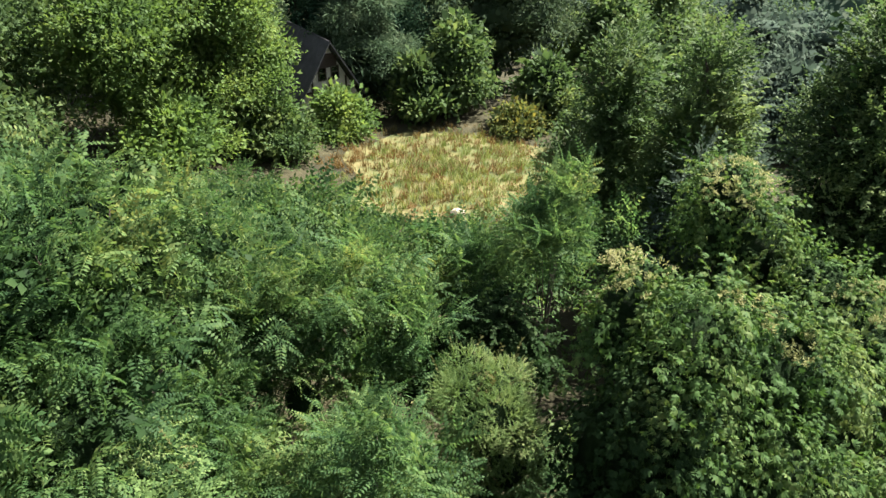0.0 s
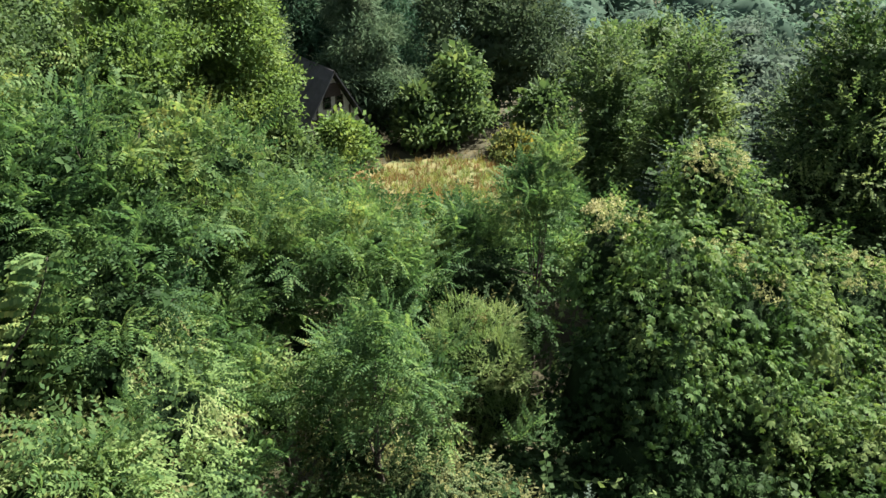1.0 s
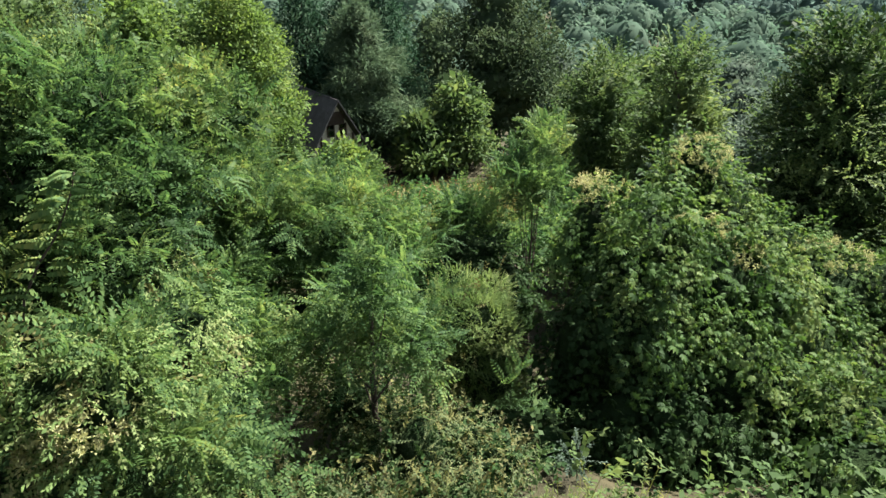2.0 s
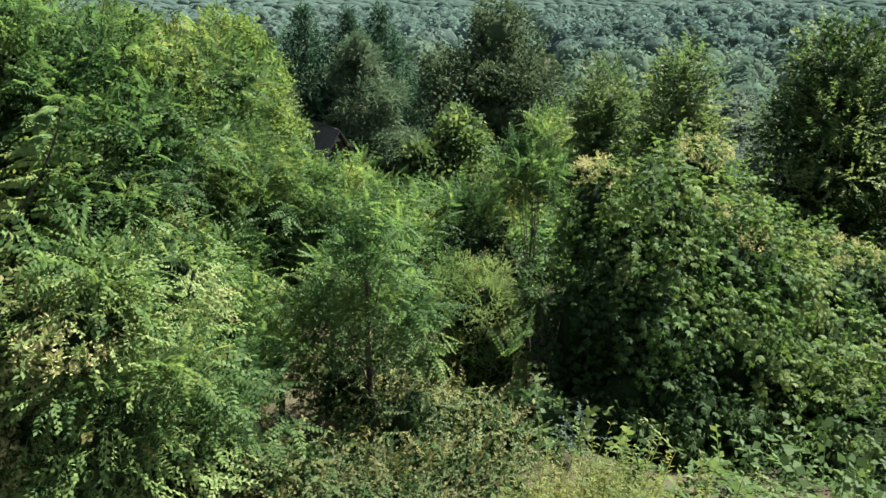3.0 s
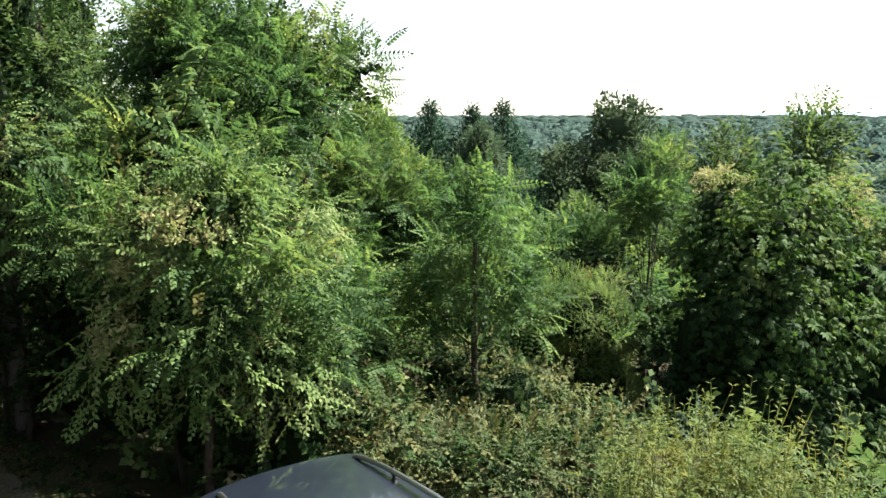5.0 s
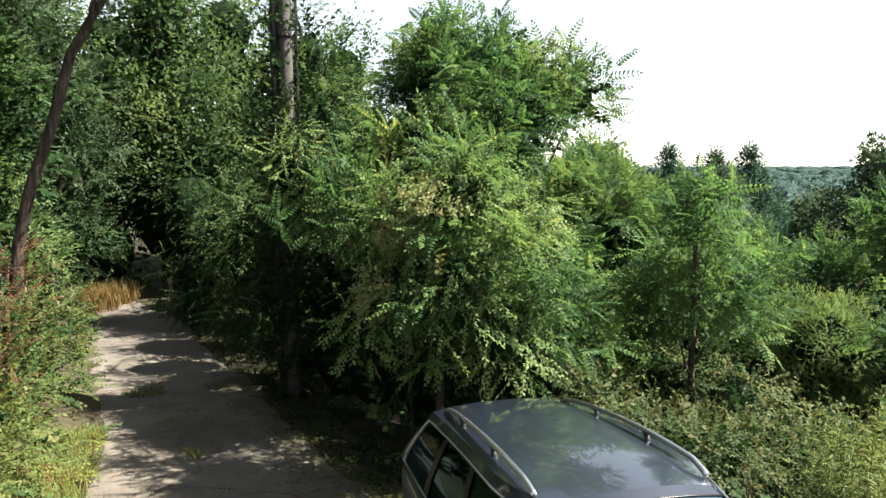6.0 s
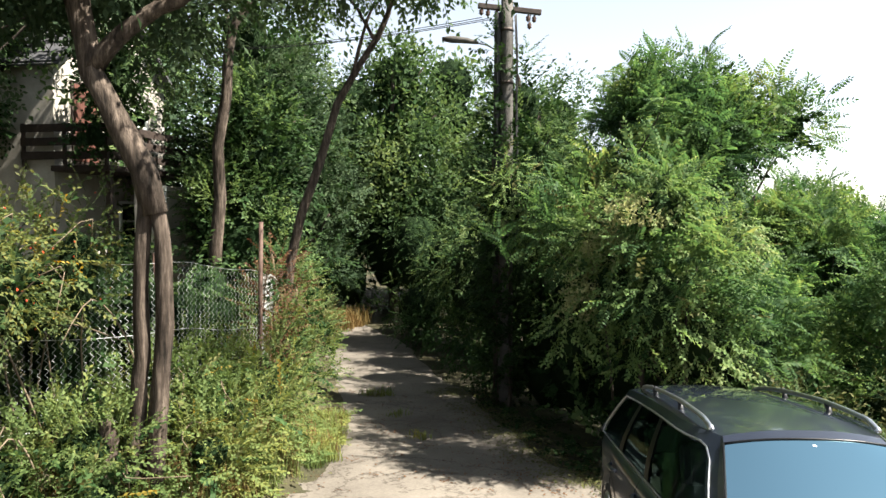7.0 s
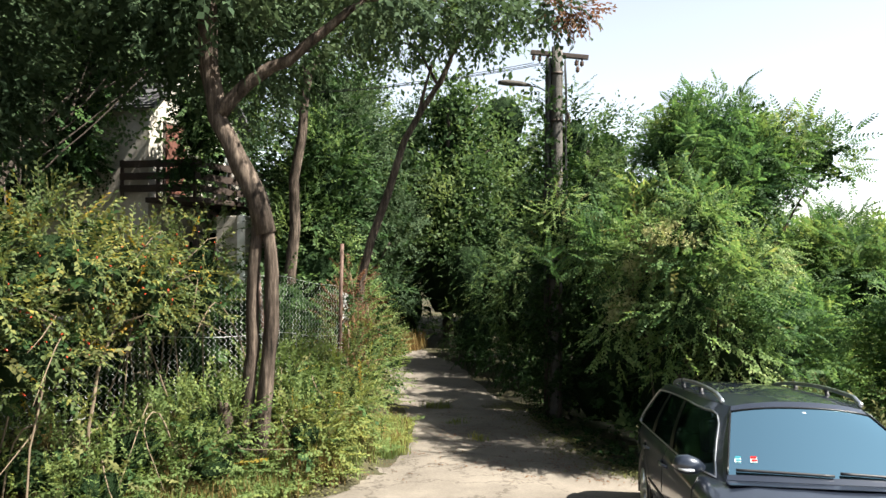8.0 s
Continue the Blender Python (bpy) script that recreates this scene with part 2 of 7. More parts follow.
def bm_mesh(name, bm, mat, smooth=False):
    me = bpy.data.meshes.new(name)
    for f in bm.faces:
        f.smooth = smooth
    bm.to_mesh(me)
    bm.free()
    me.materials.append(mat)
    return me


def box(bm, m, size, bevel=0.0):
    g = bmesh.ops.create_cube(bm, size=1.0, matrix=m @ Matrix.Diagonal((*size, 1)))
    if bevel:
        es = {e for v in g["verts"] for e in v.link_edges}
        bmesh.ops.bevel(bm, geom=list(es), offset=bevel, segments=2, affect="EDGES", profile=0.5)


def box_mesh(name, m, size, mat, bevel=0.01):
    bm = bmesh.new()
    box(bm, m, size, bevel)
    return bm_mesh(name, bm, mat)


def tube(points, radii, sides=7):
    """Rings of a tapered, bending tube, as a rows x sides x 3 array, closed by shrinking ends."""
    P = np.asarray(points, dtype=float)
    R = np.broadcast_to(np.asarray(radii, dtype=float), (len(P),)).copy()
    T = np.gradient(P, axis=0)
    T /= np.linalg.norm(T, axis=1)[:, None] + 1e-9
    ref = np.where(np.abs(T[:, 2:3]) > 0.9, np.array([[1.0, 0, 0]]), np.array([[0, 0, 1.0]]))
    ref = np.array([1.0, 0, 0]) if abs(T[:, 2]).mean() > 0.7 else np.array([0, 0, 1.0])
    A = np.cross(T, ref)
    A /= np.linalg.norm(A, axis=1)[:, None] + 1e-9
    B = np.cross(T, A)
    ang = np.linspace(0, 2 * np.pi, sides, endpoint=False)
    rings = P[:, None] + R[:, None, None] * (np.cos(ang)[None, :, None] * A[:, None] + np.sin(ang)[None, :, None] * B[:, None])
    return np.concatenate([np.repeat(P[:1, None], sides, 1), rings, np.repeat(P[-1:, None], sides, 1)], 0)


def smooth_line(points, n):
    """n points on a soft curve through the given ones."""
    P = np.asarray(points, dtype=float)
    u = np.linspace(0, 1, len(P))
    v = np.linspace(0, 1, n)
    out = np.empty((n, P.shape[1]))
    Q = np.vstack([2 * P[0] - P[1], P, 2 * P[-1] - P[-2]])
    for k, s in enumerate(v):
        f = s * (len(P) - 1)
        i = min(int(f), len(P) - 2)
        t = f - i
        a, b, c, d = Q[i], Q[i + 1], Q[i + 2], Q[i + 3]
        out[k] = 0.5 * (2 * b + (c - a) * t + (2 * a - 5 * b + 4 * c - d) * t * t + (3 * b - a - 3 * c + d) * t ** 3)
    return out


def branch_mesh(name, points, r0, r1, mat, n=9, sides=8, seed=0, rugged=0.08):
    rs = np.random.RandomState(seed)
    P = smooth_line(points, n)
    L = np.linalg.norm(P[-1] - P[0])
    P[1:-1] += rs.normal(0, 0.012 * L * 0.3, (n - 2, 3))
    G = tube(P, np.linspace(r0, r1, n), sides)
    G[1:-1] += (G[1:-1] - P[:, None]) * rs.normal(0, rugged, G[1:-1].shape[:2])[..., None]
    return grid_mesh(name, G, mat, True, True)


# ---------------------------------------------------------------- plant templates: arrays of four-cornered blades
def kite(p, d, n, L, W, fold=0.12):
    d = d / (np.linalg.norm(d) + 1e-9)
    s = np.cross(d, n)
    s /= np.linalg.norm(s) + 1e-9
    n = np.cross(s, d)
    return [p, p + d * L * 0.5 + s * W * 0.5 + n * fold * W, p + d * L - n * 0.1 * L, p + d * L * 0.5 - s * W * 0.5 + n * fold * W]


def strip(a, b, w, n):
    d = b - a
    s = np.cross(d, n)
    s = s / (np.linalg.norm(s) + 1e-9) * w * 0.5
    return [a - s, a + s, b + s * 0.6, b - s * 0.6]


UP = np.array([0, 0, 1.0])


def frond(origin, d, n, L, pairs, ll, lw, rs, droop=0.35):
    """A feathered leaf: a drooping rachis with leaflets in pairs."""
    d = d / np.linalg.norm(d)
    s = np.cross(d, n)
    s /= np.linalg.norm(s)
    n = np.cross(s, d)
    at = lambda u: origin + d * L * u - n * droop * L * u * u
    q = [strip(at(0), at(0.9), 0.006, n)] if pairs > 4 else []
    for k in range(pairs):
        u = 0.16 + 0.80 * k / (pairs - 1)
        size = 0.75 + 0.5 * math.sin(math.pi * min(1, u * 0.9 + 0.1))
        for sg in (-1, 1):
            dd = sg * s + 0.28 * d - n * (0.12 + 0.25 * rs.rand()) - n * droop * u * 0.4
            nn = n + rs.normal(0, 0.12, 3)
            q.append(kite(at(u), dd, nn, ll * size, lw * size, 0.1))
    q.append(kite(at(1.0), d - n * droop, n, ll, lw))
    return q


def shoot(rs, L=0.42, fronds=8, fl=0.30, pairs=6, ll=0.056, lw=0.030):
    """A young locust shoot along +y, with arching feathered leaves all round it; its upper side is +z."""
    q = []
    bend = rs.normal(0, 0.08, 2)
    at = lambda u: np.array([bend[0] * u * u, u * L, bend[1] * u * u + 0.04 * math.sin(u * 3)])
    q.append(strip(at(0), at(1), 0.012, UP))
    q.append(strip(at(0), at(1), 0.012, np.array([1.0, 0, 0])))
    a = rs.uniform(0, 6.28)
    for k in range(fronds):
        u = 0.10 + 0.88 * k / (fronds - 1)
        a += rs.uniform(1.9, 2.9)
        d = np.array([math.cos(a), rs.uniform(0.25, 0.8), 0.55 * math.sin(a) + 0.1])
        n = UP + rs.normal(0, 0.22, 3)
        q += frond(at(u), d, n, fl * rs.uniform(0.75, 1.15) * (1.0 - 0.3 * max(0, u - 0.6)), pairs, ll, lw, rs, rs.uniform(0.2, 0.6))
    q += frond(at(1.0), np.array([0.1, 1.0, 0.1]), UP + rs.normal(0, 0.2, 3), fl * 0.8, pairs, ll, lw, rs)
    return np.array(q)


def twig(rs, L=0.45, leaves=9, ll=0.09, lw=0.05, spread=0.9):
    q = [strip(np.zeros(3), np.array([0, L, 0]), 0.008, UP)]
    for k in range(leaves):
        u = 0.15 + 0.85 * k / (leaves - 1)
        a = (1 if k % 2 else -1) * rs.uniform(0.4, 1.0) * spread
        d = np.array([math.sin(a), math.cos(a), rs.uniform(-0.45, 0.25)])
        q.append(kite(np.array([0, u * L, 0]), d, UP + rs.normal(0, 0.4, 3), ll * rs.uniform(0.75, 1.2), lw * rs.uniform(0.8, 1.2)))
    return np.array(q)


def creeper(rs, L=0.5, leaves=5, ll=0.14, lw=0.046):
    """A trailing spray of five-fingered leaves along +y, facing +z."""
    q = [strip(np.zeros(3), np.array([0, L, 0.02]), 0.008, UP)]
    for k in range(leaves):
        u = 0.1 + 0.9 * k / (leaves - 1)
        side = 1 if k % 2 else -1
        o = np.array([side * rs.uniform(0.03, 0.10), u * L, rs.uniform(0.01, 0.08)])
        n = UP + rs.normal(0, 0.35, 3)
        base = rs.uniform(-0.5, 0.5)
        for a in (-1.25, -0.6, 0.0, 0.6, 1.25):
            d = np.array([math.sin(a + base), math.cos(a + base), -0.45])
            q.append(kite(o, d, n, ll * (1.0 - 0.22 * abs(a)) * rs.uniform(0.85, 1.1), lw, 0.1))
    return np.array(q)


def tuft(rs, n=26, r=0.07, ll=0.045, lw=0.018):
    """A fluffy head of many tiny blades."""
    q = []
    for k in range(n):
        d = rs.normal(0, 1, 3)
        d[2] = abs(d[2]) * 0.8
        d /= np.linalg.norm(d)
        q.append(kite(d * r * rs.uniform(0.3, 0.9), d + rs.normal(0, 0.4, 3), rs.normal(0, 1, 3), ll, lw))
    return np.array(q)


def spray(rs, n=6, r=0.19, ll=0.30, lw=0.20):
    """A loose clump of leaf blades for trees seen from afar."""
    q = []
    for k in range(n):
        p = rs.normal(0, r, 3)
        d = p / (np.linalg.norm(p) + 1e-9) + np.array([0, 0.6, 0]) + rs.normal(0, 0.5, 3)
        q.append(kite(p, d, UP + rs.normal(0, 0.38, 3), ll * rs.uniform(0.7, 1.3), lw * rs.uniform(0.7, 1.2)))
    return np.array(q)


def grass_tuft(rs, n=14, h=0.4, w=0.012, lean=0.35):
    q = []
    for k in range(n):
        a = rs.uniform(0, 2 * np.pi)
        o = np.array([rs.normal(0, 0.05), rs.normal(0, 0.05), 0])
        hh = h * rs.uniform(0.55, 1.15)
        l = lean * rs.uniform(0.2, 1.2)
        side = np.array([-math.sin(a), math.cos(a), 0]) * w * 0.5
        m = o + np.array([math.cos(a) * l * hh * 0.35, math.sin(a) * l * hh * 0.35, hh * 0.6])
        t = o + np.array([math.cos(a) * l * hh, math.sin(a) * l * hh, hh * 0.95])
        q.append([o - side, o + side, m + side, m - side])
        q.append([m - side, m + side, t + side * 0.2, t - side * 0.2])
    return np.array(q)


def weed_stem(rs, h=1.0):
    """A tall weed: a stem with narrow leaves and a feathery top. Grows along +z."""
    q = []
    b = rs.normal(0, 0.10, 2)
    at = lambda u: np.array([b[0] * u * u, b[1] * u * u, u * h])
    for k in range(3):
        q.append(strip(at(k / 3), at((k + 1) / 3), 0.008, np.array([1.0, 0, 0])))
        q.append(strip(at(k / 3), at((k + 1) / 3), 0.008, np.array([0, 1.0, 0])))
    for k in range(34):
        u = rs.uniform(0.12, 1.0)
        a = rs.uniform(0, 6.283)
        L = 0.13 * (1.15 - u)  + 0.03
        q.append(kite(at(u), np.array([math.cos(a), math.sin(a), 0.5]), UP + rs.normal(0, 0.3, 3), L, 0.014 + 0.006 * rs.rand()))
    return np.array(q)


TR = np.random.RandomState(5)
T_LOCUST = [shoot(TR, 0.42, 8, 0.28, 7, 0.048, 0.024) for _ in range(6)]
T_LOCUST_LITE = [shoot(TR, 0.45, 6, 0.32, 4, 0.085, 0.046) for _ in range(6)]
T_TWIG = [twig(TR) for _ in range(6)]
T_FINE = [twig(TR, 0.4, 12, 0.06, 0.032) for _ in range(6)]
T_CREEPER = [creeper(TR) for _ in range(6)]
T_IVY = [twig(TR, 0.35, 10, 0.075, 0.065, 1.3) for _ in range(6)]
T_TUFT = [tuft(TR) for _ in range(6)]
T_SPRAY = [spray(TR) for _ in range(8)]
T_MID = [spray(TR, 7, 0.20, 0.20, 0.13) for _ in range(8)]
T_FARSPRAY = [spray(TR, 6, 0.22, 0.36, 0.24) for _ in range(8)]
T_WEED = [weed_stem(TR, h) for h in (0.7, 0.9, 1.0, 1.15, 1.3)]
T_GRASS = [grass_tuft(TR) for _ in range(6)]
T_SHORT = [grass_tuft(TR, 12, 0.28, 0.016, 0.6) for _ in range(6)]
T_LITTER = [np.array([kite(TR.normal(0, 0.16, 3) * [1, 1, 0.0], TR.normal(0, 1, 3) * [1, 1, 0.1], UP + TR.normal(0, 0.15, 3), 0.06, 0.035) for _ in range(7)])[:, :, [0, 1, 2]] + [0, 0, 0.012] for _ in range(6)]
def hip():
    d = np.array([[1, 0, 0], [0, 1, 0], [-1, 0, 0], [0, -1, 0]]) * 0.011
    t, l = np.array([0, 0, 0.014]), np.array([0, 0, -0.016])
    return np.array([[d[k], d[(k + 1) % 4], (d[(k + 1) % 4] + t) * 0.5 + t * 0.5, t] for k in range(4)] + [[d[(k + 1) % 4], d[k], (d[k] + l) * 0.5 + l * 0.5, l] for k in range(4)])


T_HIP = [hip()]
T_NEEDLE = [spray(TR, 9, 0.12, 0.34, 0.07) for _ in range(6)]


def unit(a):
    return a / (np.linalg.norm(a, axis=-1, keepdims=True) + 1e-9)


def place(templates, pos, ydir, zdir, size, rs):
    """Copies of the templates as one array of blades: grown along ydir, facing zdir."""
    y = unit(ydir)
    x = unit(np.cross(y, zdir))
    z = np.cross(x, y)
    R = np.stack([x, y, z], -1) * size[:, None, None]
    pick = rs.randint(0, len(templates), len(pos))
    out = []
    for k, t in enumerate(templates):
        s = pick == k
        if s.any():
            v = np.einsum("nij,mj->nmi", R[s], t.reshape(-1, 3)) + pos[s][:, None]
            out.append(v.reshape(-1, 4, 3))
    return np.concatenate(out) if out else np.zeros((0, 4, 3))


def wavy(p, k, seed):
    """Soft pseudo-noise in -1..1 for arrays of places."""
    r = np.random.RandomState(seed)
    w = r.normal(0, k, (5, 3))
    f = r.uniform(0, 6.28, 5)
    return np.sin(p @ w.T + f).sum(-1) / 3.0


def sublobes(lobes, k, f, rs, low=-0.35):
    """Smaller humps over the outside of the given ellipsoids (x, y, z, rx, ry, rz)."""
    out = []
    for c in np.asarray(lobes, dtype=float):
        d = unit(rs.normal(0, 1, (k * 3, 3)))
        d = d[d[:, 2] > low][:k]
        r = c[3:] * f
        for v in d:
            out.append([*(c[:3] + v * c[3:] * rs.uniform(0.66, 0.95)), *(r * rs.uniform(0.6, 1.25))])
    return np.array(out)


def scatter(lobes, n, templates, rs, up=0.35, out=1.0, jitter=0.45, shell=(0.72, 1.06), size=(0.75, 1.2), hang=False, low=-0.6, gap=0.0, cull=0.7, flat=0.3):
    """Sprays over the outside of ellipsoids."""
    L = np.asarray(lobes, dtype=float)
    area = (L[:, 3] * L[:, 4] + L[:, 3] * L[:, 5] + L[:, 4] * L[:, 5])
    m = int(n * 2.2) + 10
    i = rs.choice(len(L), m, p=area / area.sum())
    d = unit(rs.normal(0, 1, (m, 3)))
    p = L[i, :3] + d * L[i, 3:] * rs.uniform(*shell, (m, 1))
    keep = d[:, 2] > low
    if gap:
        keep &= wavy(p, 1.6 / max(0.3, L[:, 3:].mean()), 7) > gap - 1.0
    for j, c in enumerate(L):
        e = (((p - c[:3]) / c[3:]) ** 2).sum(1)
        keep &= (i == j) | (e > cull ** 2)
    p, d, i = p[keep][:n], unit(d / L[i, 3:])[keep][:n], i[keep][:n]
    s = rs.uniform(*size, len(p))
    if hang:
        y = -UP * 0.5 + d * 0.75 + rs.normal(0, jitter, p.shape)
        z = d * 1.0 + UP * 0.5 + rs.normal(0, 0.25, p.shape)
    else:
        y = d * out + UP * up + rs.normal(0, jitter, p.shape)
        z = UP + d * 0.35 + rs.normal(0, flat, p.shape)
    return place(templates, p, y, z, s, rs)


# ---------------------------------------------------------------- the lie of the land
def smooth(a, b, v):
    t = np.clip((v - a) / (b - a), 0, 1)
    return t * t * (3 - 2 * t)


def road_z(x, y):
    p = x - y
    return 0.1 + 0.068 * np.where(p > -19, p, -19 + (p + 19) * 0.35)


def edge_right(x):
    """y of the verge where the hill begins to fall."""
    a = 1.6 - 0.73 * (x + 3.0)
    return np.where(x < -3.0, a, 1.6 + 2.4 * smooth(-3.0, 0.5, x) - 1.5 * smooth(1.5, 4.0, x))


def left_of_road(x, y):
    n = (x + 8.0) * -0.58 + (y - 1.4) * -0.815
    return np.minimum(n, -5.15 - x)


def ground_z(x, y):
    x, y = np.asarray(x, dtype=float), np.asarray(y, dtype=float)
    q = (y - edge_right(x)) * (0.81 + 0.19 * smooth(-25.0, 0.0, x)) - 0.5
    q = np.maximum(q, 0)
    drop = np.interp(q, [0, 1.5, 8, 25, 40, 55, 110, 170, 9000], [0, 0.3, 3.4, 6.3, 8.3, 9.6, 22, 31, 33])
    near = np.clip(x - y, -60, 26)
    base = road_z(np.maximum(near, -19) * 0.5, -np.maximum(near, -19) * 0.5)
    base = np.where(q > 0, base * np.exp(-q / 14.0), base)
    l = left_of_road(x, y)
    bank = 0.75 * smooth(0.05, 1.0, l) + 0.10 * np.clip(l - 1.0, 0, 40)
    far = np.hypot(x, y)
    bumps = 0.12 * np.sin(x * 0.9 + 1.3) * np.sin(y * 0.8 + 0.4) * smooth(1.5, 6.0, q) + 0.05 * np.sin(x * 2.3) * np.sin(y * 2.1) * smooth(0.2, 2, l)
    return base + bank - drop + bumps * (far < 300)


def gz(x, y):
    return float(ground_z(x, y))


def steps(fine, lo, hi, far):
    a = list(np.arange(lo, hi + 1e-6, fine))
    s, v = fine, hi
    while v < far:
        s *= 1.22
        v += s
        a.append(v)
    s, v = fine, lo
    while v > -far:
        s *= 1.22
        v -= s
        a.insert(0, v)
    return np.array(a)


gx, gy = np.meshgrid(np.unique(np.round(np.union1d(steps(0.7, -20, 14, 7500), np.arange(-9, -3.8, 0.2)), 2)), np.unique(np.round(np.union1d(steps(0.7, -10, 47, 7500), np.arange(-7.5, 3.4, 0.2)), 2)), indexing="ij")
ground = tagged(new("ground", grid_mesh("ground", np.stack([gx, gy, ground_z(gx, gy)], -1), M_SOIL)),
                "overgrown hillside falling to a wide wooded plain", "ground", kind="structure")

# the dry meadow in the clearing: an uneven sheet a little above the soil
mu, ma = np.meshgrid(np.linspace(0, 1, 14), np.linspace(0, 2 * np.pi, 48), indexing="ij")
mr_ = 1 + 0.10 * np.sin(3 * ma + 1) + 0.06 * np.sin(7 * ma)
mx_, my_ = 1.0 + mu * mr_ * 6.6 * np.cos(ma), 36.0 + mu * mr_ * 7.8 * np.sin(ma)
tagged(new("meadow", grid_mesh("meadow", np.stack([mx_, my_, ground_z(mx_, my_) + 0.03], -1), M_MEADOW)),
       "sunlit clearing of straw-yellow dry grass", "meadow", kind="structure")

# the lane: from behind the camera, past the car and down between the bushes
lane_l = smooth_line([(5, -17), (-4.3, -9), (-4.85, -4.5), (-5.02, -2.2), (-5.7, -0.55), (-7.8, 1.62), (-9.9, 3.1), (-14.5, 6.0), (-19, 8.4), (-25, 10)], 80)
lane_r = smooth_line([(14, -9), (6, -1.5), (2.6, 2.0), (-0.6, 2.2), (-3.0, 1.9), (-7.3, 4.7), (-9.2, 6.2), (-12.7, 8.2), (-17.5, 10.9), (-25, 13)], 80)
w = np.linspace(0, 1, 16)[None, :, None]
lane = lane_l[:, None] * (1 - w) + lane_r[:, None] * w
ew = np.linspace(0, 60, 80)
edge = np.random.RandomState(3).normal(0, 0.025, (80, 2, 2))
edge[:, 1, 1] += 0.22 * np.sin(ew * 0.9) * np.sin(ew * 0.37 + 1) + 0.12 * np.sin(ew * 2.3) + 0.25
edge[:, 0, 0] += 0.08 * np.sin(ew * 1.7) * np.sin(ew * 0.51)
lane[:, 0] += edge[:, 0]
lane[:, -1] += edge[:, 1]
lane = np.concatenate([lane, (ground_z(lane[..., 0], lane[..., 1]) + 0.02)[..., None]], -1)
lane[:, (0, -1), 2] -= 0.05
tagged(new("road", grid_mesh("road", lane, M_ROAD)), "narrow pale concrete lane with leaf litter", "road", kind="structure")


# ---------------------------------------------------------------- materials of made things
M_POLE = noisy("weathered pole", 5.0, [(0.1, (0.035, 0.032, 0.028)), (0.6, (0.085, 0.079, 0.070)), (1.0, (0.16, 0.15, 0.135))], 0.85, 0.5, 8.0)
M_STEEL = noisy("dark rusty steel", 12.0, [(0.2, (0.03, 0.025, 0.022)), (0.9, (0.09, 0.07, 0.06))], 0.6, 0.2, 6.0, 0.6)
M_POST = noisy("rusty fence steel", 14.0, [(0.2, (0.05, 0.028, 0.020)), (0.9, (0.13, 0.085, 0.065))], 0.75, 0.2, 6.0, 0.2)
M_WIRE = noisy("galvanised wire", 20.0, [(0.2, (0.24, 0.24, 0.23)), (0.9, (0.46, 0.46, 0.44))], 0.5, 0.1, 6.0, 0.4)
M_PORCELAIN = noisy("brown glazed insulator", 10.0, [(0.2, (0.05, 0.03, 0.022)), (0.9, (0.09, 0.055, 0.04))], 0.25, 0.0)
M_CABLE = noisy("black cable", 10.0, [(0.2, (0.012, 0.012, 0.012)), (0.9, (0.03, 0.03, 0.03))], 0.6, 0.0)
M_PLASTER = noisy("old cream plaster", 1.2, [(0.1, (0.20, 0.185, 0.155)), (0.6, (0.32, 0.295, 0.255)), (1.0, (0.44, 0.41, 0.36))], 0.9, 0.3, 14.0)
M_WHITE = noisy("weathered white paint", 3.0, [(0.1, (0.50, 0.50, 0.47)), (0.6, (0.72, 0.72, 0.69)), (1.0, (0.80, 0.80, 0.78))], 0.6, 0.15, 10.0)
M_PLANK = noisy("dark stained plank", 5.0, [(0.1, (0.013, 0.009, 0.007)), (0.6, (0.030, 0.020, 0.015)), (1.0, (0.055, 0.038, 0.028))], 0.8, 0.4, 8.0)
M_ROOF = noisy("grey bitumen shingle", 2.0, [(0.1, (0.03, 0.03, 0.033)), (0.6, (0.06, 0.06, 0.063)), (1.0, (0.10, 0.097, 0.094))], 0.9, 0.4, 12.0)
M_REDWOOD = noisy("red-brown shutter paint", 4.0, [(0.1, (0.06, 0.022, 0.016)), (0.9, (0.12, 0.05, 0.034))], 0.7, 0.2, 8.0)
M_STONE = noisy("pale limestone", 3.0, [(0.1, (0.16, 0.14, 0.10)), (0.6, (0.28, 0.25, 0.19)), (1.0, (0.40, 0.36, 0.29))], 0.95, 0.6, 6.0)
M_RUBBER = noisy("tyre rubber", 20.0, [(0.2, (0.012, 0.012, 0.012)), (0.9, (0.03, 0.03, 0.03))], 0.85, 0.2)
M_PIANO = noisy("black pillar gloss", 30.0, [(0.2, (0.003, 0.003, 0.003)), (0.9, (0.006, 0.006, 0.006))], 0.3, 0.0, 6.0, 0.0, 0.2)
M_TRIM = noisy("black plastic", 30.0, [(0.2, (0.010, 0.010, 0.011)), (0.9, (0.022, 0.022, 0.024))], 0.5, 0.05)
M_SEAT = noisy("dark seat cloth", 25.0, [(0.2, (0.02, 0.02, 0.022)), (0.9, (0.05, 0.05, 0.052))], 0.95, 0.2)
M_ALLOY = noisy("alloy", 10.0, [(0.2, (0.50, 0.51, 0.52)), (0.9, (0.64, 0.65, 0.66))], 0.3, 0.0, 6.0, 1.0)
M_LAMP = noisy("clear lamp glass", 10.0, [(0.2, (0.45, 0.47, 0.50)), (0.9, (0.70, 0.72, 0.75))], 0.12, 0.0, 6.0, 0.5)
M_TEAL = noisy("teal print", 10.0, [(0.2, (0.015, 0.11, 0.14)), (0.9, (0.03, 0.17, 0.20))], 0.4, 0.0)
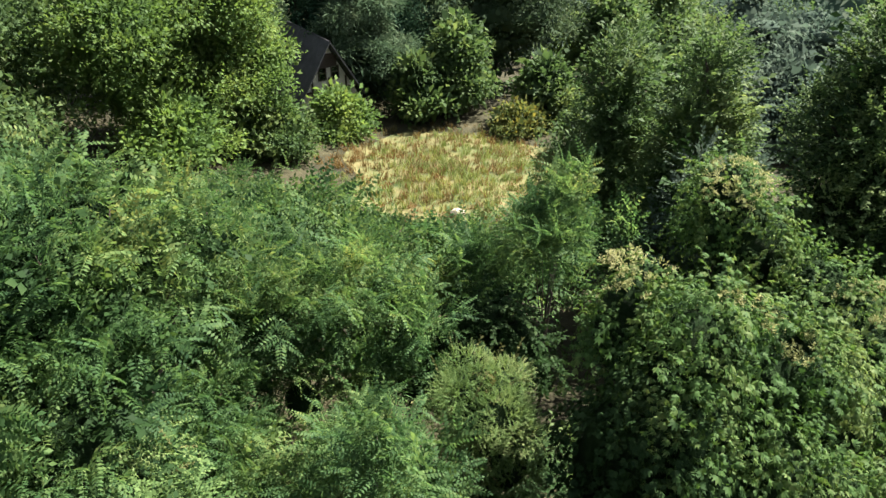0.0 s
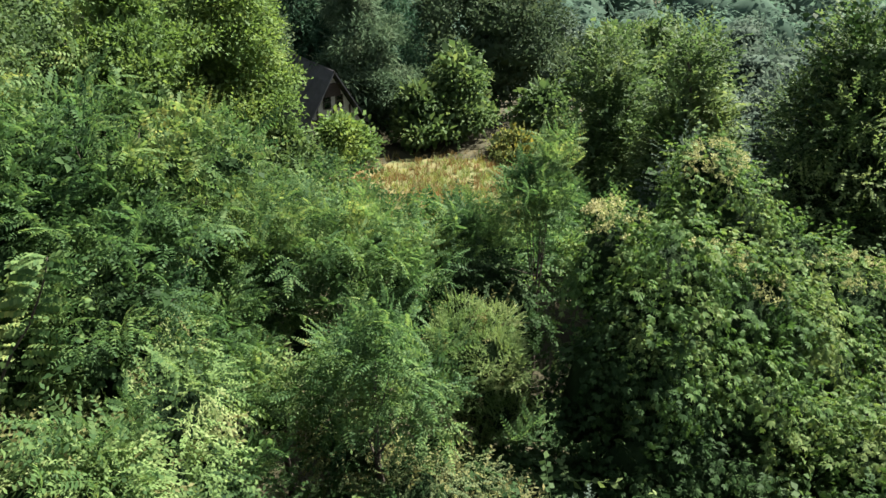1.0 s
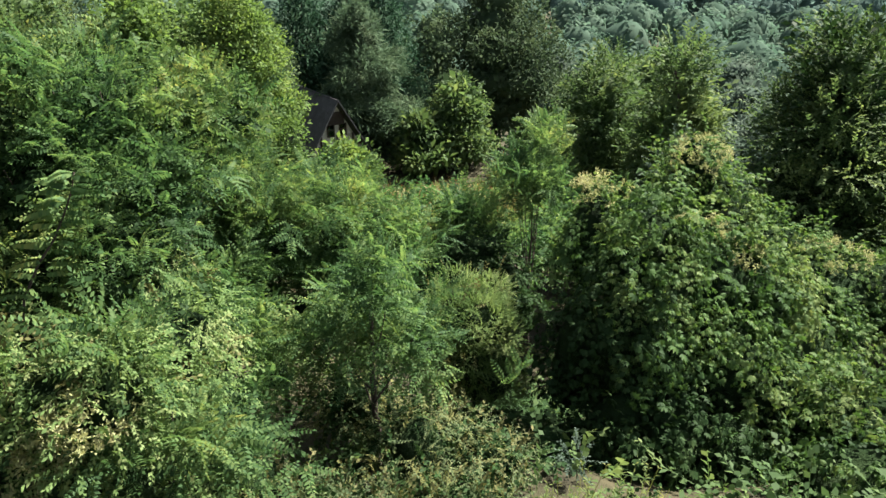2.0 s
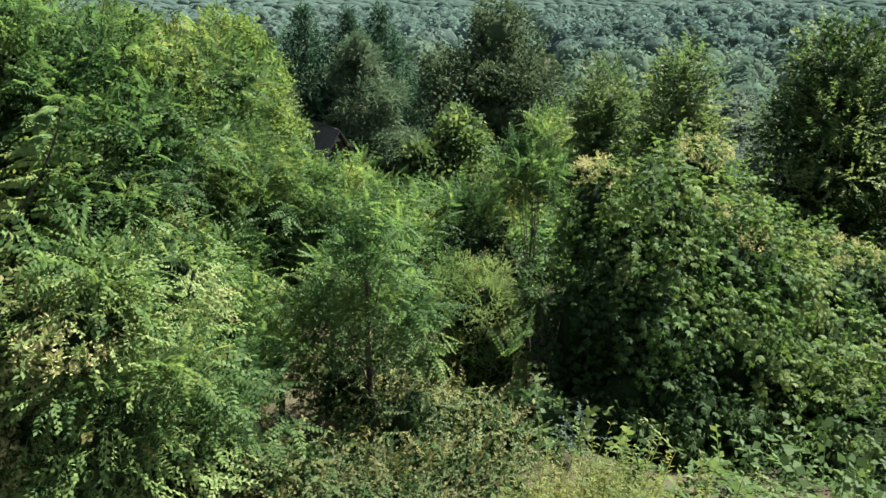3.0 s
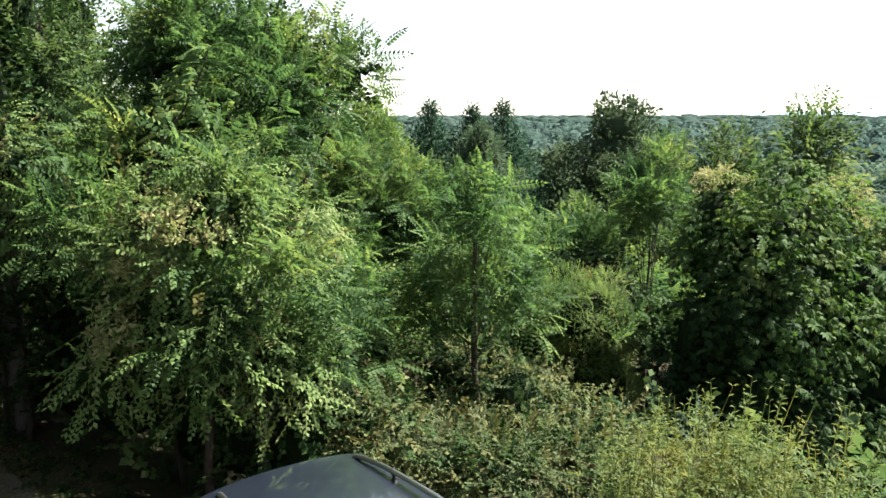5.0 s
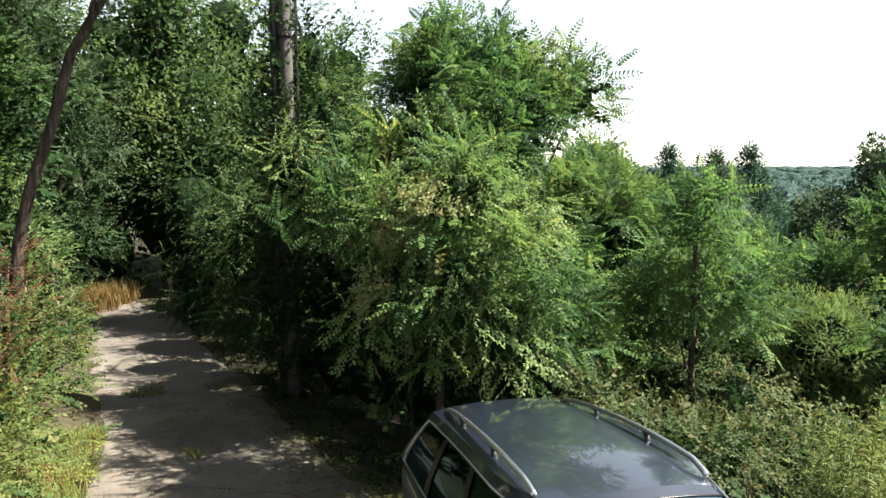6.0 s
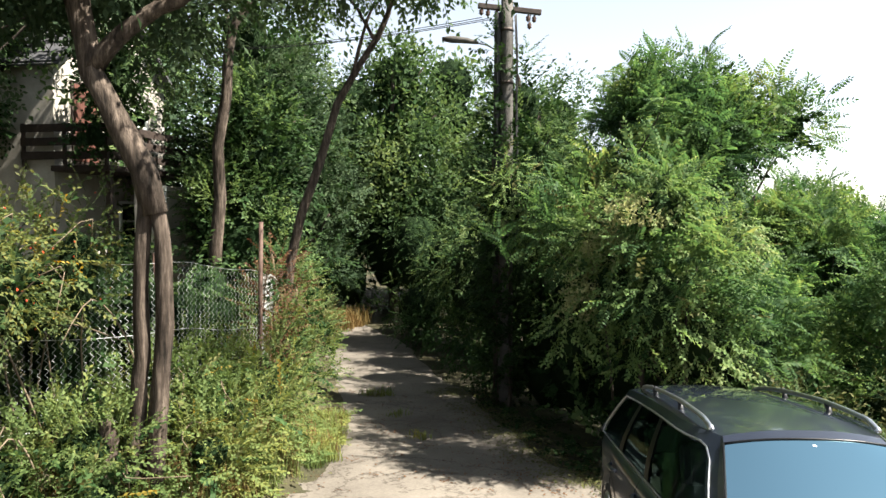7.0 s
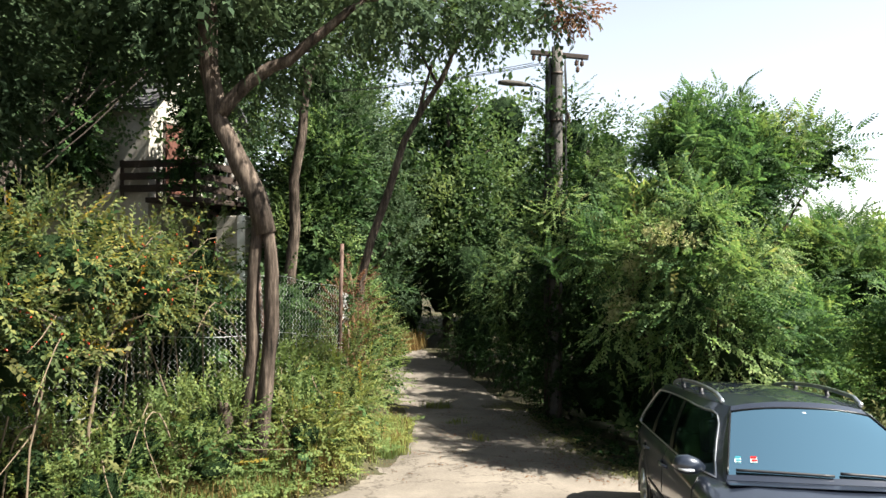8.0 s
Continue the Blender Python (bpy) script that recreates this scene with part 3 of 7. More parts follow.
M_TAIL = noisy("red lamp glass", 10.0, [(0.2, (0.25, 0.01, 0.01)), (0.9, (0.35, 0.02, 0.02))], 0.15, 0.0)


def paint_material():
    m, nodes, links, b = material("graphite car paint", 0.32, 0.35, 0.5)
    n = noise_node(nodes, links, 2.2, 5.0, 0.7)
    r = ramp_node(nodes, [(0.3, (0.011, 0.015, 0.025)), (0.7, (0.017, 0.023, 0.036))])
    links.new(n.outputs["Fac"], r.inputs[0])
    links.new(r.outputs[0], b.inputs["Base Color"])
    d = noise_node(nodes, links, 9.0, 6.0, 0.7)
    mr = nodes.new("ShaderNodeMapRange")
    mr.inputs[3].default_value, mr.inputs[4].default_value = 0.0, 0.045
    links.new(d.outputs["Fac"], mr.inputs[0])
    links.new(mr.outputs[0], b.inputs["Coat Roughness"])
    b.inputs["Coat Weight"].default_value = 1.0
    return m


def glass_material(name, tint):
    m, nodes, links, b = material(name)
    nodes.remove(b)
    t = nodes.new("ShaderNodeBsdfTransparent")
    t.inputs[0].default_value = (*tint, 1)
    g = nodes.new("ShaderNodeBsdfGlossy")
    g.inputs["Roughness"].default_value = 0.03
    g.inputs["Color"].default_value = (0.32, 0.54, 0.60, 1)
    f = nodes.new("ShaderNodeFresnel")
    f.inputs[0].default_value = 1.5
    mx = nodes.new("ShaderNodeMixShader")
    links.new(f.outputs[0], mx.inputs[0])
    links.new(t.outputs[0], mx.inputs[1])
    links.new(g.outputs[0], mx.inputs[2])
    links.new(mx.outputs[0], nodes["Material Output"].inputs[0])
    return m


M_PAINT = paint_material()
M_GLASS = glass_material("green tinted car glass", (0.62, 0.72, 0.70))
M_SIDE = glass_material("tinted door glass", (0.34, 0.40, 0.38))
M_PRIVACY = glass_material("dark car glass", (0.20, 0.23, 0.23))
M_PANE = glass_material("window glass", (0.5, 0.55, 0.55))


# ---------------------------------------------------------------- utility pole with its crossarm
PX, PY = -7.7, 5.6
pz = gz(PX, PY)
pole = tagged(new("utility_pole"), "weathered grey utility pole with a dark crossarm", "utility pole")
pole.location = (PX, PY, pz)
part("pole_shaft", grid_mesh("pole_shaft", tube(np.array([[0, 0, z] for z in np.linspace(-0.3, 7.2 - pz, 14)]), np.linspace(0.155, 0.12, 14), 18), M_POLE, True, True), pole)
arm_dir = np.array([0.655, 0.755, 0])
arm_turn = math.degrees(math.atan2(arm_dir[1], arm_dir[0]))
arm = part("crossarm", box_mesh("crossarm", pose(0, 0, 0), (1.25, 0.10, 0.10), M_STEEL), pole)
arm.matrix_basis = pose(arm_dir[0] * 0.05, arm_dir[1] * 0.05, 7.03 - pz, 0, 5, arm_turn)
bell = tube(np.array([[0, 0, z] for z in (0.0, 0.03, 0.05, 0.08, 0.10, 0.13)]), np.array([0.018, 0.05, 0.035, 0.05, 0.03, 0.02]), 10)
me_bell = grid_mesh("insulator", bell, M_PORCELAIN, True, True)
for u, h in ((-0.55, -0.17), (-0.42, -0.18), (-0.25, -0.17), (0.38, -0.2), (0.42, -0.34), (0.5, -0.2)):
    part("insulator", me_bell, arm).matrix_basis = pose(u, 0.0, h)
    part("pin", grid_mesh("pin", tube(np.array([[u, 0, -0.05], [u, 0, h + 0.02], [u, 0, h - 0.02]]), 0.009, 6), M_STEEL, True, True), arm)
for z, r in ((6.62, 0.133), (5.6, 0.14)):
    part("clamp_band", grid_mesh("clamp_band", tube(np.array([[0, 0, z - pz - 0.03], [0, 0, z - pz + 0.03]]), r, 18), M_STEEL, True, True), pole)
cab = smooth_line([(0.12, 0.10, 6.9 - pz), (0.14, 0.13, 6.0 - pz), (0.10, 0.16, 5.2 - pz), (0.16, 0.12, 4.2 - pz), (0.15, 0.12, 2.5 - pz)], 16)
part("cable", grid_mesh("cable", tube(cab, 0.014, 6), M_CABLE, True, True), pole)
part("cable", grid_mesh("cable", tube(cab + [0.07, -0.05, 0], 0.011, 6), M_CABLE, True, True), pole)
# black tube that makes the pole's left side dark
part("left_tube", grid_mesh("left_tube", tube(smooth_line([(-0.12, -0.13, 6.95 - pz), (-0.125, -0.14, 5.2 - pz), (-0.12, -0.15, 3.6 - pz), (-0.13, -0.14, 1.5 - pz)], 14), 0.072, 10), M_CABLE, True, True), pole, "black tube along the pole's left side")
lamp = part("street_light", grid_mesh("street_light", tube(np.array([[-0.35, -0.45, 6.36 - pz], [-0.5, -0.62, 6.40 - pz], [-0.7, -0.85, 6.42 - pz], [-0.82, -0.98, 6.42 - pz]]), np.array([0.03, 0.06, 0.07, 0.04]), 12), M_POLE, True, True), pole, "grey lamp head on a short arm")
part("bracket", grid_mesh("bracket", tube(np.array([[-0.10, -0.12, 6.2 - pz], [-0.25, -0.3, 6.32 - pz], [-0.4, -0.5, 6.37 - pz]]), 0.014, 8), M_STEEL, True, True), lamp)


def overhead_wire(a, b, sag):
    u = np.linspace(0, 1, 30)[:, None]
    p = np.array(a) * (1 - u) + np.array(b) * u
    p[:, 2] -= sag * 4 * (u * (1 - u))[:, 0]
    w_ = new("overhead_wire", grid_mesh("overhead_wire", tube(p, 0.008, 5), M_CABLE, True, True))
    return tagged(w_, "thin dark overhead wire strung from the pole", "wire", "overhead wires")


for u, h in ((-0.5, 6.86), (-0.38, 6.84), (-0.22, 6.84)):
    p0 = np.array([PX, PY, 0]) + arm_dir * u
    overhead_wire((p0[0], p0[1], h), (p0[0] - 14, p0[1] - 5.0, h + 1.2), 0.5)


# ---------------------------------------------------------------- the car: x ahead, y to its left, z up from the ground
def car():
    root = tagged(new("car"), "dark graphite estate car with silver roof rails parked on the lane", "car")
    root.matrix_basis = pose(-0.332, -0.134, 0.112, 0, 0, -47.95) @ pose(0, 0, 0, 0, -6.0, 0)

    # lower body: rings from sill over shoulder to the middle
    st = [(2.40, 0.50, 0.30, 0.60, 0.62), (2.36, 0.68, 0.24, 0.64, 0.68), (2.22, 0.80, 0.20, 0.70, 0.75), (1.95, 0.87, 0.19, 0.78, 0.83), (1.5, 0.905, 0.19, 0.86, 0.92),
          (1.12, 0.91, 0.19, 0.91, 0.985), (0.4, 0.91, 0.19, 0.925, 0.93), (-0.5, 0.91, 0.19, 0.935, 0.94), (-1.3, 0.91, 0.20, 0.945, 0.95), (-1.9, 0.89, 0.22, 0.95, 0.955),
          (-2.22, 0.83, 0.26, 0.94, 0.945), (-2.34, 0.74, 0.32, 0.90, 0.90), (-2.37, 0.62, 0.40, 0.80, 0.80)]
    S = smooth_line(st, 49)
    rings = []
    for x, w, zl, zs, zc in S:
        w *= 1.04
        half = [(0.0, zl), (w * 0.90, zl), (w * 0.985, zl + 0.10), (w, zl + 0.30), (w * 0.995, zl + 0.42), (w * 0.985, zs - 0.10), (w * 0.94, zs - 0.015), (w * 0.87, zs + 0.008), (w * 0.62, zs + (zc - zs) * 0.75), (w * 0.3, zc), (0.0, zc)]
        rings.append([(x, y, z) for y, z in half] + [(x, -y, z) for y, z in half[::-1][1:-1]])
    R = np.array(rings)
    R = np.concatenate([np.repeat(R[:1].mean(1, keepdims=True), R.shape[1], 1), R, np.repeat(R[-1:].mean(1, keepdims=True), R.shape[1], 1)])
    body = part("body", grid_mesh("body", R, M_PAINT, True, True), root)

    # cabin sides: s from the windscreen pillar to the rear, t from the shoulder to the roof's edge
    def side(s, t, sg, off=0.0):
        xf = 1.18 - 0.74 * t ** 0.92
        xr = -2.20 + 0.30 * t
        x = xf + (xr - xf) * s
        ze = 1.425 - 0.055 * ((x + 0.55) / 1.4) ** 2
        z = 0.93 + (ze - 0.93) * t
        y = 0.875 - 0.235 * t ** 1.35 - 0.05 * max(0, s - 0.7) ** 1.5 - 0.13 * max(0, 1 - s / 0.22) ** 1.5 + off
        return (x, sg * y, z)

    S_ = [0, 0.045, 0.16, 0.28, 0.375, 0.405, 0.51, 0.62, 0.665, 0.695, 0.78, 0.87, 0.945, 1.0]
    T_ = [0, 0.045, 0.3, 0.6, 0.845, 0.93, 1.0]
    windows = [("front_window", 1, 4, M_SIDE), ("rear_window", 5, 8, M_PRIVACY), ("quarter_window", 9, 12, M_PRIVACY)]
    for sg in (1, -1):
        bm = bmesh.new()
        V = [[bm.verts.new(side(s, t, sg)) for t in T_] for s in S_]
        for i in range(len(S_) - 1):
            for j in range(len(T_) - 1):
                if 1 <= j < 4 and any(a <= i < b for _, a, b, _ in windows):
                    continue
                bm.faces.new((V[i][j], V[i + 1][j], V[i + 1][j + 1], V[i][j + 1]))
        part("cabin_side", bm_mesh("cabin_side", bm, M_PAINT, True), root)
        for nm, a, b, mt in windows:
            G = np.array([[side(s, t, sg, -0.006) for t in T_[1:5]] for s in S_[a:b + 1]])
            pane = part(nm, grid_mesh(nm, G, mt), root)
            pane.visible_shadow = False
        trim = [side(s, 0.03, sg, 0.006) for s in np.linspace(0.03, 0.955, 14)] + [side(0.965, t, sg, 0.006) for t in (0.2, 0.5, 0.8)] + [side(s, 0.875, sg, 0.006) for s in np.linspace(0.955, 0.08, 13)] + [side(s, t, sg, 0.006) for s, t in ((0.05, 0.84), (0.032, 0.72), (0.03, 0.5), (0.03, 0.25), (0.03, 0.05))]
        part("window_trim", grid_mesh("window_trim", tube(np.array(trim), 0.0065, 6), M_ALLOY, True, True), root, "thin bright window trim")
        for s in (0.39, 0.68):
            part("pillar_trim", grid_mesh("pillar_trim", np.array([[side(s - 0.019, t, sg, 0.004), side(s + 0.019, t, sg, 0.004)] for t in np.linspace(0.045, 0.86, 8)]), M_PIANO), root)
        # roof rail with its feet
        rail = [(0.34, sg * 0.545, 1.425), (0.24, sg * 0.55, 1.458), (0.1, sg * 0.555, 1.482), (-0.5, sg * 0.555, 1.503), (-1.25, sg * 0.545, 1.478), (-1.7, sg * 0.53, 1.430), (-1.83, sg * 0.52, 1.38)]
        rr = part("roof_rail", grid_mesh("roof_rail", tube(smooth_line(rail, 26), 0.019, 8), M_ALLOY, True, True), root, "silver roof rail")
        for x in (-0.35, -1.15):
            part("rail_foot", grid_mesh("rail_foot", tube(np.array([(x, sg * 0.555, 1.40), (x - 0.02, sg * 0.555, 1.45), (x - 0.05, sg * 0.553, 1.495)]), np.array([0.03, 0.02, 0.02]), 8), M_TRIM, True, True), rr)
        # mirror
        mz = np.array([(0.86, sg * 0.82, 0.97), (0.87, sg * 0.88, 0.985), (0.88, sg * 0.95, 0.995), (0.85, sg * 1.00, 0.995), (0.82, sg * 1.035, 0.985)])
        mr = part("mirror", grid_mesh("mirror", tube(mz, np.array([0.03, 0.062, 0.078, 0.068, 0.03]), 14), M_PAINT, True, True), root, "body-coloured door mirror")
        part("indicator", grid_mesh("indicator", tube(np.array([(0.952, sg * 0.91, 0.965), (0.955, sg * 0.96, 0.962), (0.925, sg * 1.02, 0.968)]), np.array([0.010, 0.014, 0.008]), 6), M_LAMP, True, True), mr, "clear indicator strip")
        # handles and door joints
        for x in (-0.15, -1.12):
            part("door_handle", grid_mesh("door_handle", tube(smooth_line([(x + 0.11, sg * 0.93, 0.80), (x + 0.07, sg * 0.968, 0.805), (x - 0.07, sg * 0.968, 0.81), (x - 0.11, sg * 0.93, 0.81)], 10), 0.016, 8), M_PAINT, True, True), root)
        for x in (0.95, -0.28, -1.28):
            part("door_joint", grid_mesh("door_joint", tube(np.array([(x, sg * 0.885, 0.92), (x, sg * 0.932, 0.83), (x, sg * 0.943, 0.6), (x, sg * 0.943, 0.48), (x, sg * 0.93, 0.3)]), 0.005, 5), M_TRIM, True, True), root)
        part("sill_moulding", grid_mesh("sill_moulding", tube(np.array([(1.0, sg * 0.94, 0.50), (0, sg * 0.948, 0.50), (-1.0, sg * 0.946, 0.51)]), 0.012, 6), M_TRIM, True, True), root)
        # lamps
        part("headlight", grid_mesh("headlight", np.array([[(2.33 - 0.05 * k - 0.16 * k * k, sg * (0.46 + 0.13 * k), 0.60 + 0.14 * v + 0.02 * k) for v in (0, 0.5, 1)] for k in (0, 0.6, 1.2, 1.8, 2.4)]) + [0.02, sg * 0.012, 0], M_LAMP), root)
        part("tail_light", grid_mesh("tail_light", np.array([[(-2.36 + 0.13 * k * k, sg * (0.58 + 0.13 * k), 0.68 + 0.2 * v) for v in (0, 0.5, 1)] for k in (0, 0.7, 1.3, 1.9)]) + [-0.012, sg * 0.012, 0], M_TAIL), root)
        # wheels
        for x in (1.40, -1.32):
            a = np.linspace(0, 2 * np.pi, 33)
            arch = np.array([[(x + r * math.cos(t), sg * y, 0.32 + r * math.sin(t)) for r, y in ((0.28, 0.89), (0.39, 0.950), (0.415, 0.944))] for t in np.linspace(-0.25, np.pi + 0.25, 20)])
            part("wheel_arch", grid_mesh("wheel_arch", arch, M_TRIM), root)
            prof = [(0.20, 0.73), (0.29, 0.73), (0.318, 0.76), (0.32, 0.89), (0.30, 0.94), (0.23, 0.953), (0.20, 0.94)]
            W = np.array([[(x + r * math.cos(t), sg * y, 0.32 + r * math.sin(t)) for r, y in prof] for t in a])
            wheel = part("wheel", grid_mesh("wheel", W, M_RUBBER), root)
            rim = np.array([[(x + r * math.cos(t), sg * y, 0.32 + r * math.sin(t)) for r, y in ((0.20, 0.75), (0.225, 0.95), (0.21, 0.957), (0.195, 0.915))] for t in a])
            part("rim", grid_mesh("rim", rim, M_ALLOY), wheel, "silver alloy rim")
            for k in range(5):
                t = k * 2 * np.pi / 5 + 0.3
                sp = np.array([(x + r * math.cos(t), sg * y, 0.32 + r * math.sin(t)) for r, y in ((0.0, 0.935), (0.1, 0.94), (0.21, 0.935))])
                part("spoke", grid_mesh("spoke", tube(sp, np.array([0.045, 0.03, 0.035]), 6), M_ALLOY, True, True), wheel)

    # roof, windscreen, tailgate
    xs = np.linspace(0, 1, 15)
    roof = []
    for u in xs:
        row = []
        for v in np.linspace(-1, 1, 13):
            e = side(u, 1.0, 1)
            row.append((e[0] + 0.05 * (1 - v * v) * (1 - 2 * u if u < 0.5 else -0.2 * u), e[1] * v, e[2] + 0.055 * (1 - abs(v) ** 2.4)))
        roof.append(row)
    roof = np.array(roof)
    part("roof", grid_mesh("roof", roof, M_PAINT), root, "dark roof dusted with sky reflections")
    top, low = roof[0], np.array([(1.20 + 0.10 * (1 - v * v), 0.745 * v, 0.955 + 0.02 * (1 - v * v)) for v in np.linspace(-1, 1, 13)])
    ws = np.array([top * (1 - k) + low * k + np.array([0, 0, 0.02]) * math.sin(math.pi * k) for k in (0.0, 0.05, 0.10, 0.15, 0.26, 0.38, 0.5, 0.62, 0.74, 0.85, 0.94, 1.0)])
    ws[:, 0] += (ws[:, 1] - ws[:, 0]) * 0.06
    ws[:, -1] += (ws[:, -2] - ws[:, -1]) * 0.06
    for sg in (1, -1):
        rows = np.linspace(0, 1, len(ws))
        strip_ = np.array([[side(0.0, 1 - k, sg, 0.002), ws[i, -1 if sg > 0 else 0] + np.array([0, sg * 0.004, 0.004])] for i, k in enumerate(rows)])
        part("windscreen_pillar", grid_mesh("windscreen_pillar", strip_, M_PAINT), root)
    part("roof_header", grid_mesh("roof_header", ws[:3], M_PAINT), root)
    part("screen_base", grid_mesh("screen_base", ws[10:], M_PAINT), root)
    ws = ws[2:11]
    screen = part("windscreen", grid_mesh("windscreen", ws, M_GLASS), root, "windscreen reflecting pale sky")
    screen.visible_shadow = False
    for v in (0, -1):
        part("windscreen_seal", grid_mesh("windscreen_seal", tube(ws[:, v] + [0, 0, 0.002], 0.009, 6), M_PIANO, True, True), root)
    part("windscreen_seal", grid_mesh("windscreen_seal", tube(ws[0] + [0.0, 0, 0.002], 0.008, 6), M_PIANO, True, True), root)
    part("cowl", grid_mesh("cowl", np.array([low + [-0.02, 0, 0.0], low + [0.05, 0, -0.01], low + [0.10, 0, -0.012]]), M_PAINT), root)
    back_low = np.array([(-2.24, 0.80 * v, 0.93) for v in np.linspace(-1, 1, 13)])
    bw = np.array([roof[-1] * (1 - k) + back_low * k for k in np.linspace(0, 1, 8)])
    part("tailgate", grid_mesh("tailgate", bw, M_PAINT), root)
    pane = part("rear_screen", grid_mesh("rear_screen", bw[2:7, 1:-1] + [-0.006, 0, 0.004], M_PRIVACY), root)
    # wipers at rest along the foot of the windscreen
    def on_screen(k, v, lift):
        i, j = k * (len(ws) - 1), (v + 1) * 6
        a, b = min(int(i), len(ws) - 2), min(int(j), 11)
        p = (ws[a, b] * (b + 1 - j) + ws[a, b + 1] * (j - b)) * (a + 1 - i) + (ws[a + 1, b] * (b + 1 - j) + ws[a + 1, b + 1] * (j - b)) * (i - a)
        n = np.cross(ws[a + 1, b] - ws[a, b], ws[a, b + 1] - ws[a, b])
        return p + n / np.linalg.norm(n) * (lift if n[2] > 0 else -lift)

    for v0, v1 in ((-0.92, -0.05), (0.02, 0.88)):
        wp = [on_screen(0.955 + 0.04 * u, v0 + (v1 - v0) * u, 0.016) for u in np.linspace(0, 1, 10)]
        part("wiper", grid_mesh("wiper", tube(np.array(wp), 0.011, 6), M_TRIM, True, True), root)
    # stickers in the lower corner of the windscreen
    for v, tint in ((-0.90, M_TEAL), (-0.745, M_TAIL)):
        q = np.array([[on_screen(k, v + b, 0.006) for b in (-0.031, 0.031)] for k in (0.755, 0.825)])
        part("sticker", grid_mesh("sticker", q, M_WHITE, False), screen, "small square vignette sticker")
        q = np.array([[on_screen(k, v + b, 0.010) for b in (-0.030, 0.030)] for k in (0.755, 0.785)])
        part("sticker_print", grid_mesh("sticker_print", q, tint, False), screen)
        q = np.array([[on_screen(k, v + b, 0.010) for b in (-0.02, 0.030)] for k in (0.795, 0.82)])
        part("sticker_print", grid_mesh("sticker_print", q, tint, False), screen)
    part("rain_sensor", grid_mesh("rain_sensor", tube(np.array([on_screen(0.10, 0.0, -0.03), on_screen(0.14, 0.0, -0.03), on_screen(0.2, 0.0, -0.05)]), np.array([0.03, 0.035, 0.02]), 10), M_LAMP, True, True), root)
    # inside
    part("dashboard", box_mesh("dashboard", pose(0.92, 0, 0.80, 0, 12, 0), (0.55, 1.5, 0.22), M_SEAT, 0.06), root)
    for y in (0.36, -0.36):
        part("seat", box_mesh("seat", pose(-0.15, y, 0.85, 0, -14, 0), (0.14, 0.50, 0.75), M_SEAT, 0.06), root)
        part("headrest", box_mesh("headrest", pose(-0.28, y, 1.27, 0, -10, 0), (0.10, 0.26, 0.17), M_SEAT, 0.05), root)
    part("rear_bench", box_mesh("rear_bench", pose(-1.15, 0, 0.85, 0, -16, 0), (0.16, 1.3, 0.72), M_SEAT, 0.06), root)
    part("cabin_floor", box_mesh("cabin_floor", pose(-0.6, 0, 0.52), (3.2, 1.6, 0.05), M_SEAT, 0.01), root)
    part("rear_view_mirror", box_mesh("rear_view_mirror", pose(0.55, 0, 1.30, 0, 10, 0), (0.03, 0.24, 0.07), M_TRIM, 0.012), root)
    part("sun_visor", box_mesh("sun_visor", pose(0.56, 0.38, 1.285, 0, 28, 0), (0.16, 0.42, 0.02), M_WHITE, 0.006), root, "pale folded sun visor")
    ang = np.linspace(0, 2 * np.pi, 25)
    part("steering_wheel", grid_mesh("steering_wheel", tube(np.stack([0.50 + 0.07 * np.sin(ang), 0.36 + 0.18 * np.cos(ang), 0.92 + 0.17 * np.sin(ang)], -1), 0.016, 8), M_TRIM, True, True), root)
    # front
    part("grille", box_mesh("grille", pose(2.385, 0, 0.60), (0.05, 0.84, 0.12), M_TRIM, 0.015), root)
    part("lower_grille", box_mesh("lower_grille", pose(2.375, 0, 0.34), (0.06, 0.95, 0.12), M_TRIM, 0.015), root)
    part("number_plate", box_mesh("number_plate", pose(2.425, 0, 0.45), (0.02, 0.52, 0.11), M_WHITE, 0.005), root)
    return root


car()


# ---------------------------------------------------------------- chain-link fence on the bank
def chain_link(a, b, height, base, parent, seed):
    a, b = np.array(a), np.array(b)
    L = np.linalg.norm(b - a)
    c, h = 0.075, 0.0375
    cols, rows = int(L / c), int(height / h)
    u = (b - a) / L
    zz = lambda x: gz(a[0] + u[0] * x, a[1] + u[1] * x)
    k = np.arange(rows + 1)
    out = []
    rs = np.random.RandomState(seed)
    for i in range(cols):
        for ph in (0,):
            x = i * c + np.where((k + ph) % 2, c * 0.52, -c * 0.02)
            bulge = 0.03 * np.sin(x * 2.1 + seed) * np.sin(k / rows * 3.1)
            P = np.stack([a[0] + u[0] * x - u[1] * bulge, a[1] + u[1] * x + u[0] * bulge, zz(i * c) + base + k * h * (1 - 0.02 * math.sin(i * 0.2))], -1)
            Q = tube(P, 0.0034, 3)[1:-1]
            out.append(np.stack([Q[:-1], np.roll(Q[:-1], -1, 1), np.roll(Q[1:], -1, 1), Q[1:]], 2).reshape(-1, 4, 3))
    part("wire_mesh", quads_mesh("wire_mesh", np.concatenate(out), M_WIRE), parent)
    for t in (0.02, 0.55, 1.0):
        P = np.array([(a[0] + u[0] * x, a[1] + u[1] * x, zz(x) + base + height * t - 0.04 * math.sin(math.pi * x / L)) for x in np.linspace(0, L, 12)])
        part("line_wire", grid_mesh("line_wire", tube(P, 0.004, 5), M_WIRE, True, True), parent)


